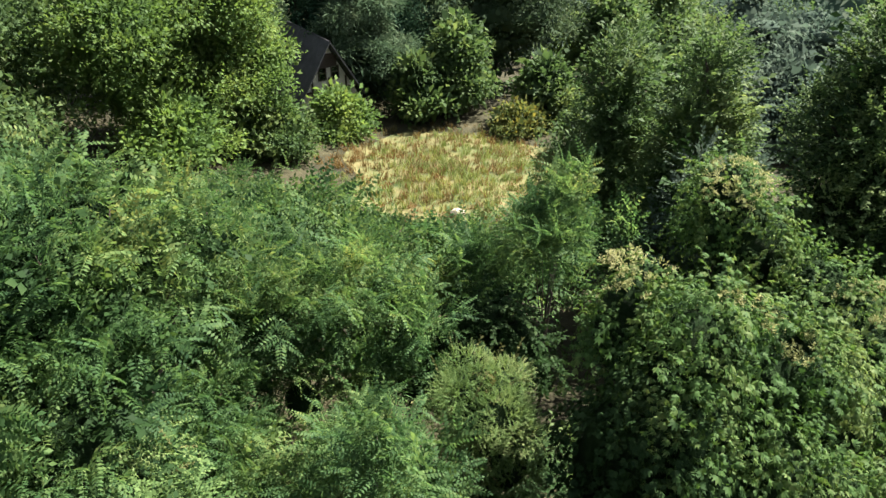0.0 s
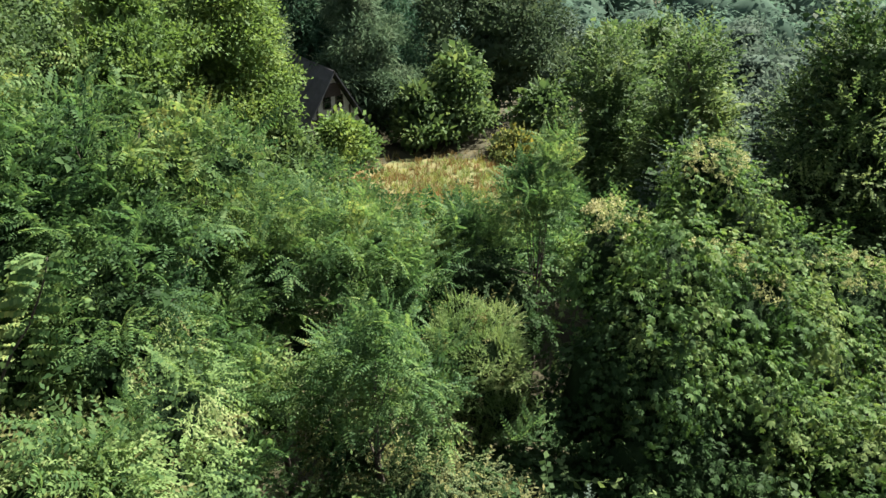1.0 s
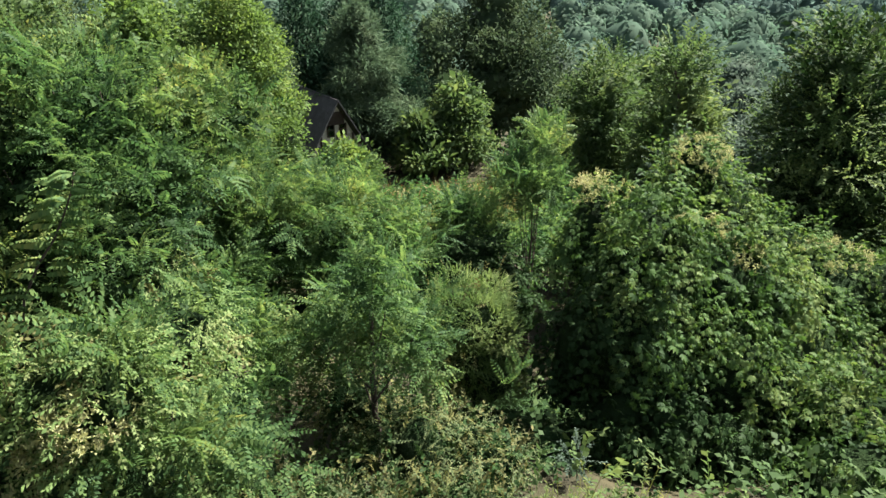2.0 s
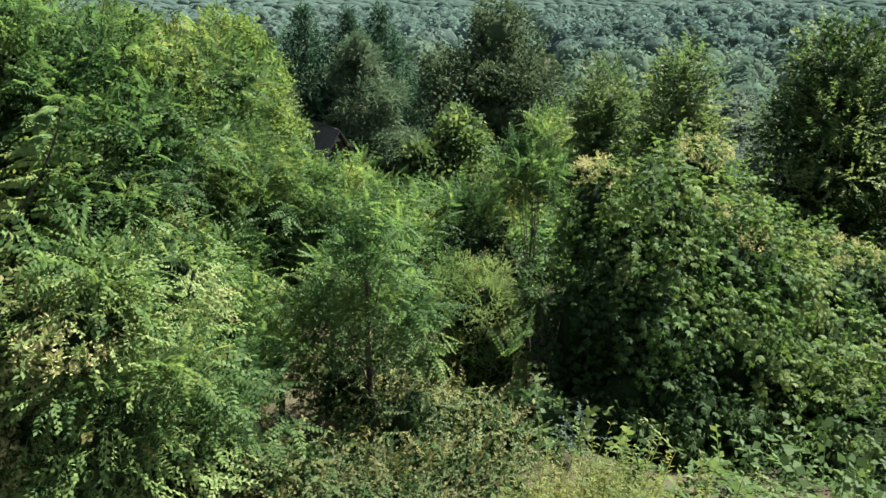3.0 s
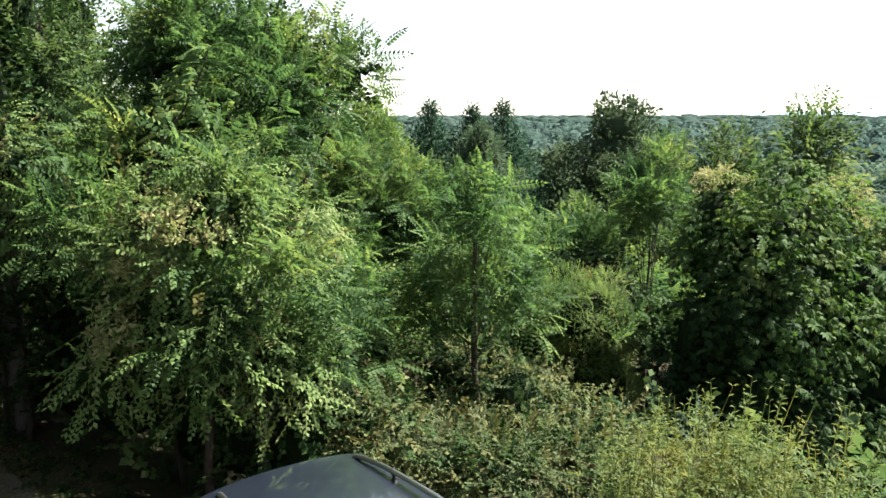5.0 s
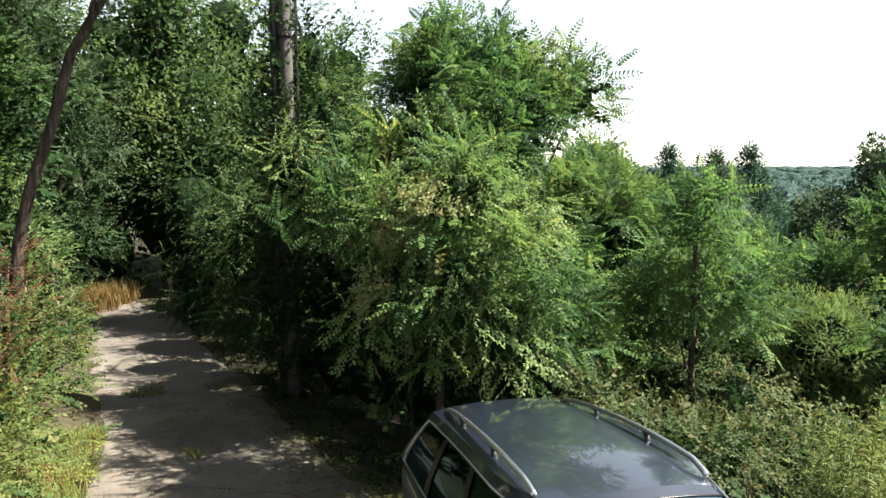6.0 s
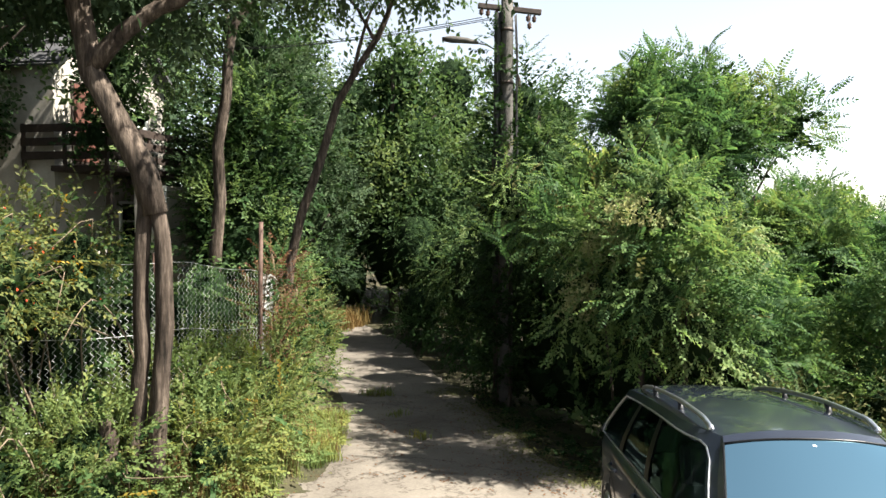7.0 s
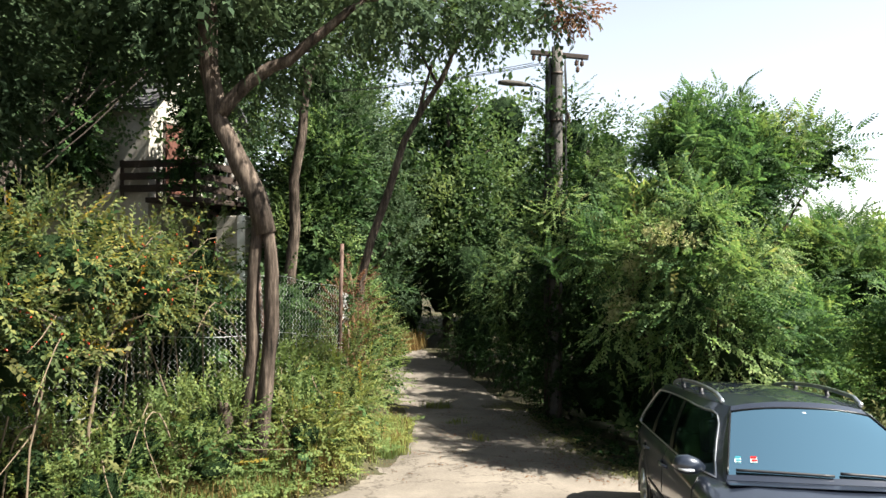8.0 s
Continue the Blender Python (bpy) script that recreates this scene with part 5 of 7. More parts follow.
# --- behind and beside the clearing
for lab, x, y, top in (("tall narrow dark green spruce", -11.6, 58.7, 4.7), ("dark green spruce with a broken top", -8.1, 60.5, 4.3), ("tall dark green spruce", -5.2, 58.0, 4.6)):
    conifer(lab, x, y, top, 6.6, int(100 + y), M_NEEDLE, 28, 34)
for name, lab, x, y, top, rad, n, mat, seed, grp in (
        ("tree", "upright dark green tree with several stems", 4.4, 59.0, 4.8, 5.8, 1900, M_DARK, 21, ""),
        ("tree", "yellow-green rounded tree in full sun", -11.7, 38.6, 4.5, 3.7, 1900, M_BRIGHT, 22, ""),
        ("tree", "yellow-green tree with a loose crown", -15.8, 35.0, 4.7, 4.2, 1700, M_BRIGHT, 23, ""),
        ("pine_tree", "dull olive pine with hanging branches", -5.6, 50.0, 2.6, 3.6, 1300, M_PINE, 24, ""),
        ("bush", "dark green rounded bush at the meadow's end", 1.3, 48.4, -2.4, 2.7, 900, M_BROAD, 25, ""),
        ("bush", "pale green young tree at the meadow's edge", -6.2, 42.0, -5.2, 1.9, 700, M_BRIGHT, 26, ""),
        ("bush", "light green bush beside the meadow", 7.0, 47.0, -4.6, 2.3, 600, M_BROAD, 27, ""),
        ("bush", "yellowing low bush at the meadow's edge", 5.0, 44.0, -6.9, 1.9, 450, M_ROSE, 28, ""),
        ("bush", "green bush in the meadow's corner", -1.6, 46.5, -4.2, 1.8, 500, M_BROAD, 29, ""),
        ("tree", "round-crowned tree on the slope", 14.0, 58.0, -2.2, 4.2, 1000, M_BROAD, 30, "trees on the slope"),
        ("tree", "round-crowned tree on the slope", 20.0, 66.0, -3.0, 5.0, 1000, M_BROAD, 31, "trees on the slope"),
        ("tree", "round-crowned tree on the slope", 27.0, 60.0, -4.6, 5.0, 1000, M_SILVER, 32, "trees on the slope"),
        ("tree", "round-crowned tree on the slope", 12.0, 76.0, -3.5, 5.0, 900, M_SILVER, 33, "trees on the slope"),
        ("tree", "round-crowned tree on the slope", 33.0, 78.0, -5.0, 6.0, 900, M_SILVER, 34, "trees on the slope"),
        ("tree", "round-crowned tree on the slope", -1.0, 72.0, 0.5, 5.0, 900, M_DARK, 35, "trees on the slope"),
        ("tree", "round-crowned tree on the slope", 24.0, 92.0, -7.0, 6.0, 900, M_SILVER, 36, "trees on the slope"),
        ("tree", "round-crowned tree on the slope", 16.3, 64.4, -5.0, 4.4, 620, M_DARK, 700, "trees on the slope"),
        ("tree", "round-crowned tree on the slope", 24.3, 72.4, -5.5, 4.3, 620, M_BROAD, 701, "trees on the slope"),
        ("tree", "round-crowned tree on the slope", 34.3, 66.4, -5.2, 5.7, 620, M_SILVER, 702, "trees on the slope"),
        ("tree", "round-crowned tree on the slope", 40.3, 80.4, -8.1, 5.1, 620, M_BROAD, 703, "trees on the slope"),
        ("tree", "round-crowned tree on the slope", 30.3, 90.4, -8.9, 5.5, 620, M_BROAD, 704, "trees on the slope"),
        ("tree", "round-crowned tree on the slope", 18.3, 84.4, -8.1, 5.7, 620, M_BROAD, 705, "trees on the slope"),
        ("tree", "round-crowned tree on the slope", 44.3, 96.4, -10.9, 4.5, 620, M_BROAD, 706, "trees on the slope"),
        ("tree", "round-crowned tree on the slope", 52.3, 84.4, -7.9, 5.6, 620, M_BROAD, 707, "trees on the slope"),
        ("tree", "round-crowned tree on the slope", 36.3, 104.4, -15.3, 5.2, 620, M_DARK, 708, "trees on the slope"),
        ("tree", "round-crowned tree on the slope", 22.3, 106.4, -15.5, 4.5, 620, M_DARK, 709, "trees on the slope"),
        ("tree", "round-crowned tree on the slope", 10.3, 96.4, -11.9, 5.7, 620, M_BROAD, 710, "trees on the slope"),
        ("tree", "round-crowned tree on the slope", 56.3, 104.4, -14.5, 4.7, 620, M_BROAD, 711, "trees on the slope"),
        ("tree", "round-crowned tree on the slope", 48.3, 70.4, -3.8, 5.0, 620, M_DARK, 712, "trees on the slope"),
        ("tree", "round-crowned tree on the slope", 6.3, 82.4, -5.7, 4.7, 620, M_DARK, 713, "trees on the slope"),
        ("tree", "round-crowned tree on the slope", 60.3, 90.4, -8.2, 4.7, 620, M_BROAD, 714, "trees on the slope"),
        ("tree", "round-crowned tree on the slope", 28.3, 52.4, -3.3, 4.9, 900, M_SILVER, 715, "trees on the slope"),
        ("tree", "round-crowned tree on the slope", 21.0, 40.4, -3.0, 4.6, 1300, M_SILVER, 716, "trees on the slope"),
        ("tree", "round-crowned tree on the slope", 24.3, 30.4, -0.2, 5.3, 620, M_BROAD, 717, "trees on the slope"),
        ("tree", "green tree with a full crown", -18.0, 46.0, 3.5, 4.6, 1100, M_BROAD, 37, "trees left of the clearing"),
        ("tree", "green tree with a full crown", -24.0, 40.0, 5.0, 5.0, 1100, M_BROAD, 38, "trees left of the clearing"),
        ("tree", "green tree with a full crown", -21.0, 31.0, 4.5, 4.0, 1000, M_BROAD, 39, "trees left of the clearing"),
        ("tree", "green tree with a full crown", -30.0, 48.0, 5.0, 5.5, 900, M_DARK, 40, "trees left of the clearing"),
        ("tree", "green tree with a full crown", -14.0, 52.0, 1.5, 3.6, 900, M_DARK, 41, "trees left of the clearing"),
        ("tree", "green tree with a full crown", -17.0, 60.0, 2.5, 4.5, 800, M_DARK, 42, "trees left of the clearing"),
        ("bush", "green bush at the clearing's side", -9.2, 36.5, -4.2, 2.2, 700, M_BROAD, 43, "bushes round the clearing"),
        ("bush", "green bush at the clearing's side", -13.0, 33.0, -3.0, 2.4, 700, M_BRIGHT, 44, "bushes round the clearing"),
        ("bush", "green bush at the clearing's side", -13.5, 41.0, -3.0, 2.6, 700, M_BROAD, 45, "bushes round the clearing"),
        ("bush", "green bush at the clearing's side", 9.0, 39.0, -4.4, 2.4, 700, M_BROAD, 46, "bushes round the clearing"),
        ("bush", "green bush at the clearing's side", 10.0, 33.0, -3.2, 2.8, 900, M_SILVER, 47, "bushes round the clearing"),
        ("bush", "green bush at the clearing's side", 8.6, 28.0, -2.0, 2.4, 800, M_SILVER, 48, "bushes round the clearing"),
        ("bush", "green bush at the clearing's side", 14.0, 42.0, -3.2, 3.0, 700, M_BROAD, 49, "bushes round the clearing"),
        ("bush", "green bush at the clearing's side", 18.0, 48.0, -3.5, 3.0, 700, M_BROAD, 50, "bushes round the clearing"),
        ("tree", "dark leafy tree beside the vines", 11.7, 18.0, 4.6, 2.7, 4300, M_BROAD, 51, ""),
        ("tree", "dark leafy tree on the hillside", 14.5, 21.0, 4.0, 3.2, 1300, M_BROAD, 52, ""),
        ("tree", "dark leafy tree on the hillside", 14.0, 13.5, 3.0, 2.6, 1200, M_DARK, 53, ""),
        ("tree", "slender green tree above the vines", 7.6, 19.9, 3.6, 1.55, 2300, M_BROAD, 54, ""),
        ("tree", "slender green tree above the vines", 5.9, 22.6, 3.0, 1.7, 2300, M_BROAD, 55, ""),
        ("bush", "silvery willow bush behind the vines", 7.0, 17.5, 1.0, 1.7, 700, M_SILVER, 56, ""),
        ("bush", "silvery willow bush behind the vines", 10.2, 24.0, 0.2, 2.0, 700, M_SILVER, 57, "")):
    tm, m = (T_TWIG, 1.15) if y < 26 and x < 16 else ((T_MID, 1.7) if y < 45 and x < 12 else ((T_SPRAY, 1.25) if y < 62 and x < 9 else (T_FARSPRAY, 0.75)))
    tm, m = (T_NEEDLE, 2.2) if mat is M_PINE else (tm, m)
    broadleaf(name, lab, x, y, top, rad, int(n * m), mat, seed, tm, 0.1, grp, "bush" if name == "bush" else "tree", (0.8, 1.3) if tm is not T_TWIG else (1.0, 1.7), core=0.62 if y > 44 else 0.48)


# --- locusts over the slope below the camera
def locust(label, x, y, lobes, n, seed, lite=False, ivy=0, mat=None, trunk=0.07, size=(0.75, 1.15), up=0.35, bold=(), core=0.0, dark=0, name="locust_tree", category="locust tree", group="locust trees on the slope"):
    rs = np.random.RandomState(seed)
    L = np.asarray(lobes, dtype=float)
    subs = sublobes(L, 10, 0.37, rs, -0.3)
    q = scatter(np.vstack([L * [1, 1, 1, 0.66, 0.66, 0.7], subs]), int(n * (0.62 if lite else 0.55)), T_LOCUST_LITE if lite else T_LOCUST, rs, up, 0.9, 0.5, (0.5, 1.05), (size[0] * 1.2, size[1] * 1.4) if lite else (size[0] * 1.1, size[1] * 1.35), low=-0.6, cull=0.6, flat=0.3)
    z = gz(x, y)
    stems = [("trunk", [(x, y, z - 0.2), (0.6 * x + 0.4 * L[0, 0], 0.6 * y + 0.4 * L[0, 1], 0.5 * (z + L[0, 2])), tuple(L[0, :3])], trunk, trunk * 0.35)]
    for c in list(L[1:]) + list(subs[::6]):
        f = rs.uniform(0.4, 0.8)
        a = np.array([x, y, z]) * (1 - f) + L[0, :3] * f
        stems.append(("limb", [a, 0.5 * (a + c[:3]) + [0, 0, -0.1], c[:3] + [0, 0, 0.1]], trunk * 0.28, 0.006))
    extra = []
    if ivy:
        extra.append(("creeper", scatter(np.vstack([L, subs]) * [1, 1, 1, 0.8, 0.8, 0.8], ivy, T_TWIG, rs, 0.1, 1.0, 0.6, (0.5, 1.0), (0.8, 1.2)), M_VINE))
    if len(bold):
        sp = np.array(bold)
        for v in sp[:, None]:
            extra.append(("young_shoot", place(T_LOCUST, v, UP + rs.normal(0, 0.4, v.shape), np.array([0.3, -0.8, 0.5]) + rs.normal(0, 0.3, v.shape), rs.uniform(1.2, 1.6, 1), rs), M_LOCUST))
    if dark:
        # ivy inside the crown, in the leaf colour darkened for shade
        extra.append(("ivy", scatter(np.vstack([L, subs]) * [1, 1, 1, 0.72, 0.72, 0.72], dark, T_IVY, rs, 0.0, 1.0, 0.6, (0.4, 1.0), (1.0, 1.6), low=-1, cull=0.0), M_IVY_SHADE))
    ob = plant(name, label, category, x, y, q, mat or M_LOCUST, stems, group, None, extra, sides=6)
    core = core or (0.5 if lite else 0.0)
    # added near-black lumps stand for the shade within the crown
    if core:
        part("inner_foliage", lumps_mesh("inner_foliage", [(lump(rs, 10, 7), c[:3] - [x, y, z], c[3:] * core, rs.uniform(0, 6)) for c in L], M_SHADE_CORE), ob)
    return ob


locust("feathery green locust with bright young shoots", -0.9, 6.5, [(-0.85, 5.9, 2.35, 0.32, 0.32, 0.5), (-0.9, 6.3, 1.7, 0.5, 0.45, 0.55), (-0.4, 6.5, 1.35, 0.5, 0.45, 0.45), (-1.5, 6.9, 1.1, 0.5, 0.5, 0.6)], 210, 201, False, 120, bold=[(-0.8, 5.6, 2.6), (-0.95, 5.75, 2.55), (-0.6, 5.7, 2.4), (0.95, 6.0, 0.95)])
locust("low feathery locust at the foot of the curtain", -3.3, 6.5, [(-3.6, 5.9, 1.7, 0.7, 0.7, 0.8), (-3.2, 6.8, 1.1, 0.65, 0.6, 0.8), (-3.5, 7.8, 1.2, 0.65, 0.5, 0.8), (-2.65, 5.0, 1.25, 0.4, 0.45, 0.6), (-2.7, 7.4, 0.2, 0.6, 0.6, 0.7)], 330, 214, False, 160, core=0.5)
locust("broad feathery green locust above the slope", -3.1, 9.4, [(-2.9, 9.3, 1.9, 1.0, 0.8, 0.95), (-4.1, 9.5, 1.8, 1.0, 0.8, 1.1), (-3.6, 9.6, 2.8, 0.55, 0.5, 0.6), (-1.9, 9.8, 1.7, 0.85, 0.7, 0.9), (-2.3, 9.0, 0.5, 0.9, 0.7, 1.0), (-3.6, 8.8, 0.6, 0.9, 0.7, 1.0)], 760, 202, False, 420, core=0.42)
locust("feathery green locust on the slope", -5.4, 9.2, [(-5.4, 9.4, 2.2, 0.95, 0.9, 1.05), (-4.9, 8.1, 2.2, 0.6, 0.6, 0.8), (-6.7, 9.7, 2.1, 1.1, 1.0, 1.0), (-5.4, 8.2, 0.9, 0.9, 0.7, 0.9)], 520, 203, False, 220, core=0.42)
locust("feathery green locust on the slope", -7.2, 12.2, [(-6.8, 12.0, 1.6, 1.7, 1.5, 1.2), (-8.8, 12.6, 1.4, 1.5, 1.5, 1.2), (-4.9, 12.9, 0.7, 1.4, 1.4, 1.1)], 480, 204, True, 240)
locust("feathery green locust beside the ivy hump", -1.1, 10.3, [(-1.1, 10.5, 1.6, 0.75, 0.65, 0.75), (-0.7, 9.9, 1.0, 0.55, 0.55, 0.8), (-1.3, 9.6, 0.2, 0.7, 0.6, 0.8)], 230, 215, False, 130, core=0.5)
locust("feathery green locust on the slope", -2.0, 13.2, [(-1.8, 13.0, 0.5, 1.5, 1.3, 1.0), (0.4, 13.4, -0.1, 1.1, 1.1, 0.9), (-3.2, 14.8, 0.1, 1.5, 1.4, 1.1)], 430, 205, True, 200)
locust("feathery green locust on the slope", -9.5, 17.5, [(-9.5, 17.0, -1.0, 2.2, 2.0, 1.3), (-12.6, 18.5, -1.2, 2.2, 2.0, 1.4), (-6.8, 17.6, -1.4, 1.8, 1.8, 1.2)], 480, 206, True, 200)
locust("low feathery locust sprouts below the meadow", -3.5, 19.0, [(-3.5, 18.6, -2.9, 2.0, 1.6, 1.2), (-0.6, 18.4, -3.2, 1.6, 1.4, 1.1), (-5.6, 20.6, -3.2, 1.8, 1.6, 1.2)], 380, 207, True, 150)
locust("low feathery locust sprouts below the meadow", 2.6, 16.0, [(2.4, 16.0, -1.6, 1.4, 1.3, 1.1), (4.0, 17.6, -1.4, 1.4, 1.3, 1.2), (0.9, 16.8, -2.4, 1.2, 1.2, 1.0)], 340, 208, True, 100)
locust("pale green young locusts with upright shoots", 2.1, 11.7, [(2.05, 11.7, 1.6, 0.5, 0.45, 0.9), (2.3, 12.0, 2.6, 0.3, 0.3, 0.5), (1.75, 11.5, 2.1, 0.3, 0.3, 0.45), (0.7, 12.4, 0.7, 0.55, 0.55, 0.7)], 240, 209, False, 60, None, 0.05, (0.8, 1.2), 0.8, bold=[(2.25, 11.9, 2.9), (1.7, 11.5, 2.3), (2.6, 12.1, 2.6), (2.0, 11.8, 2.7)])
locust("feathery green locust on the slope", -14.5, 23.5, [(-14.0, 23.5, -4.0, 2.4, 2.2, 1.4), (-17.5, 24.0, -3.6, 2.4, 2.2, 1.5), (-10.5, 24.0, -4.4, 2.2, 2.0, 1.3)], 400, 210, True, 100)
locust("low feathery locust sprouts below the meadow", -5.5, 25.0, [(-5.5, 24.6, -5.0, 1.8, 1.4, 0.9), (-8.5, 27.0, -5.2, 2.0, 1.8, 1.2), (-2.5, 23.4, -5.0, 1.4, 1.2, 0.8)], 320, 211, True, 60)
locust("low feathery locust sprouts below the meadow", 3.8, 22.5, [(3.8, 22.5, -4.4, 1.4, 1.2, 0.9), (6.0, 24.5, -4.0, 1.6, 1.5, 1.2), (1.4, 22.0, -4.9, 1.2, 1.1, 0.7)], 280, 212, True, 60)
locust("feathery green locust on the slope", -12.5, 11.5, [(-12.5, 12.0, 0.8, 1.8, 1.8, 1.4), (-10.4, 9.8, 1.0, 1.3, 1.2, 1.1), (-15.5, 14.5, 0.6, 1.8, 1.8, 1.4)], 360, 213, True, 200)


# --- creeper mounds
def mound(label, x, y, lobes, n, seed, mat=None, templates=None, ivy=0, flowers=(), dry=0, stems=(), group="creeper mounds", up=0.35, hang=True, jitter=0.35, size=(0.6, 1.05), hips=0, dense=True, core=0.70, canes=0, gold=0):
    rs = np.random.RandomState(seed)
    L = np.asarray(lobes, dtype=float)
    subs = sublobes(L, 11, 0.40, rs, -0.4)
    A = np.vstack([L * [1, 1, 1, 0.86, 0.86, 0.86], subs])
    q = scatter(A, n, templates or T_CREEPER, rs, up, hang=hang, jitter=jitter, shell=(0.7, 1.08), size=size, low=-0.75, cull=0.7)
    extra = []
    if ivy:
        # inner leaves get the darkened ivy colour, so shade is painted between the sprays
        extra.append(("inner_leaves", scatter(A * [1, 1, 1, 0.85, 0.85, 0.85], ivy, T_IVY, rs, 0.0, 1.0, 0.6, (0.4, 1.0), (0.7, 1.15), low=-0.9, cull=0.3), M_IVY_SHADE))
    if hips:
        extra.append(("rose_hip", scatter(A, hips, T_HIP, rs, 0, 1.0, 0.6, (0.9, 1.06), (0.55, 0.9)), M_HIP))
    if gold:
        extra.append(("yellowed_leaves", scatter(A, gold, T_FINE, rs, 0.1, 1.0, 0.6, (0.95, 1.1), (0.6, 1.0)), M_AUTUMN))
    if dry:
        extra.append(("withered_leaves", scatter(A, dry, T_TWIG, rs, 0.1, 1.0, 0.6, (0.95, 1.1), (0.6, 1.0)), M_DRYVINE))
    if len(flowers):
        extra.append(("seed_head_fluff", scatter(flowers, 50 * len(flowers), T_TUFT, rs, 0.6, 1.0, 0.3, (0.85, 1.05), (0.7, 1.5), low=-0.1), M_FLOWER))
    st = [("stem", [(x, y, gz(x, y) - 0.2), (x, y + 0.1, 0.5 * (gz(x, y) + L[0, 2])), tuple(L[0, :3])], 0.025 if canes else 0.06, 0.012)] + list(stems)
    for k in range(canes):
        c = L[rs.randint(len(L))]
        a0 = np.array([c[0] + rs.normal(0, 0.3) - 0.3, c[1] + rs.normal(0, 0.3), gz(c[0], c[1])])
        a1 = c[:3] + unit(rs.normal(0, 1, 3) + [0.6, 0, 0.7]) * c[3:] * 1.05
        a2 = a1 + [rs.uniform(0.1, 0.5), rs.normal(0, 0.4), rs.uniform(-0.6, 0.1)]
        st.append(("cane", [a0, 0.5 * (a0 + a1) + [-0.1, 0, 0.35], a1, a2], 0.011, 0.004))
    ob = plant("creeper_mound", label, "creeper", x, y, q, mat or M_VINE, st, group, M_TWIG if canes else None, extra, "leaves", sides=6)
    # added near-black lumps block light and put shade between the leaves
    if dense:
        part("inner_foliage", lumps_mesh("inner_foliage", [(lump(rs, 10, 7), c[:3] - [x, y, gz(x, y)], c[3:] * core, rs.uniform(0, 6)) for c in L], M_SHADE_CORE), ob)
    return ob


mound("tall tree smothered in green creeper and seed heads", 4.2, 8.8,
      [(3.75, 8.55, 1.15, 0.95, 0.95, 1.75), (2.95, 9.4, 1.75, 0.65, 0.65, 1.1), (4.9, 9.2, 0.9, 1.0, 1.0, 1.25), (5.8, 9.5, 0.35, 1.15, 1.05, 1.35), (3.75, 7.75, 0.5, 0.7, 0.6, 1.3), (5.0, 8.1, -0.2, 1.0, 0.9, 1.2), (6.0, 8.0, -1.0, 1.2, 1.0, 1.2)],
      2300, 301, core=0.86, ivy=900, flowers=[(3.0, 9.5, 2.65, 0.6, 0.6, 0.4), (4.7, 9.3, 2.0, 0.7, 0.6, 0.35), (5.6, 9.3, 1.5, 0.5, 0.6, 0.3)])
# the mound's shaded front, split off so its shade is in the leaf colour
mound("curtain of creeper, its leaf colour darkened for the tree's shade", 3.0, 8.0, [(3.05, 7.75, 0.3, 0.65, 0.6, 1.4), (2.55, 8.3, 0.0, 0.6, 0.6, 1.3), (3.9, 6.9, -0.8, 0.8, 0.55, 1.1), (3.1, 7.0, -0.7, 0.7, 0.55, 1.0), (3.5, 7.45, 0.5, 0.5, 0.45, 1.1), (4.7, 6.9, -1.0, 0.6, 0.5, 0.9)], 900, 310, mat=M_IVY_SHADE, core=0.86, ivy=260, size=(0.7, 1.1))
mound("creeper-covered tree top with cream seed heads", 6.6, 14.6, [(6.4, 14.5, 1.6, 0.9, 0.9, 1.0), (7.2, 14.8, 0.2, 1.4, 1.4, 1.6), (8.4, 13.6, -0.6, 1.4, 1.4, 1.6)], 900, 302, ivy=500, flowers=[(6.5, 14.4, 2.0, 0.75, 0.75, 0.55), (6.3, 14.0, 1.7, 0.6, 0.5, 0.5)])
mound("round mound of olive creeper with withered tips", 0.75, 9.0, [(0.74, 9.0, 0.35, 0.9, 0.85, 0.85), (0.78, 8.9, -0.7, 0.92, 0.8, 0.9)], 6500, 303, mat=M_CURTAIN, templates=T_FINE, ivy=0, dry=60, size=(0.34, 0.55), dense=True, core=0.80, hang=False, up=0.35, jitter=0.6)
mound("dark ivy hump over a stump", 0.8, 10.8, [(0.6, 10.9, 0.7, 0.85, 0.7, 0.7), (1.4, 11.0, 0.0, 0.7, 0.7, 0.9), (-0.1, 10.8, -0.3, 0.7, 0.7, 0.9)], 700, 304, mat=M_IVY_SHADE, templates=T_IVY, ivy=300, size=(0.8, 1.3))
mound("brownish mound of creeper with dead stems", -0.5, 6.3, [(-0.25, 5.7, 0.1, 0.6, 0.6, 0.65), (0.35, 6.3, -0.3, 0.6, 0.5, 0.5), (-1.25, 6.9, -0.1, 0.7, 0.55, 0.7), (0.9, 5.6, -0.3, 0.5, 0.5, 0.5)], 900, 305, mat=M_OLIVE, templates=T_FINE, ivy=300, dry=130, size=(0.6, 1.0), dense=True)
mound("creeper-grown shrubs at the slope's edge", 8.9, 12.2, [(8.8, 12.3, -0.6, 1.5, 1.3, 1.0), (10.6, 12.0, -0.8, 1.6, 1.3, 1.2), (7.4, 10.6, -1.2, 1.5, 1.2, 1.2)], 950, 306, core=0.84, ivy=450, flowers=[(9.0, 12.2, 0.2, 0.9, 0.8, 0.4)])
mound("creeper-grown shrubs at the slope's foot", 7.4, 6.6, [(7.2, 6.8, -1.0, 1.5, 1.2, 1.2), (6.4, 5.6, -0.8, 1.2, 1.0, 0.9), (9.0, 7.6, -1.2, 1.5, 1.3, 1.2)], 900, 307, core=0.84, ivy=450)
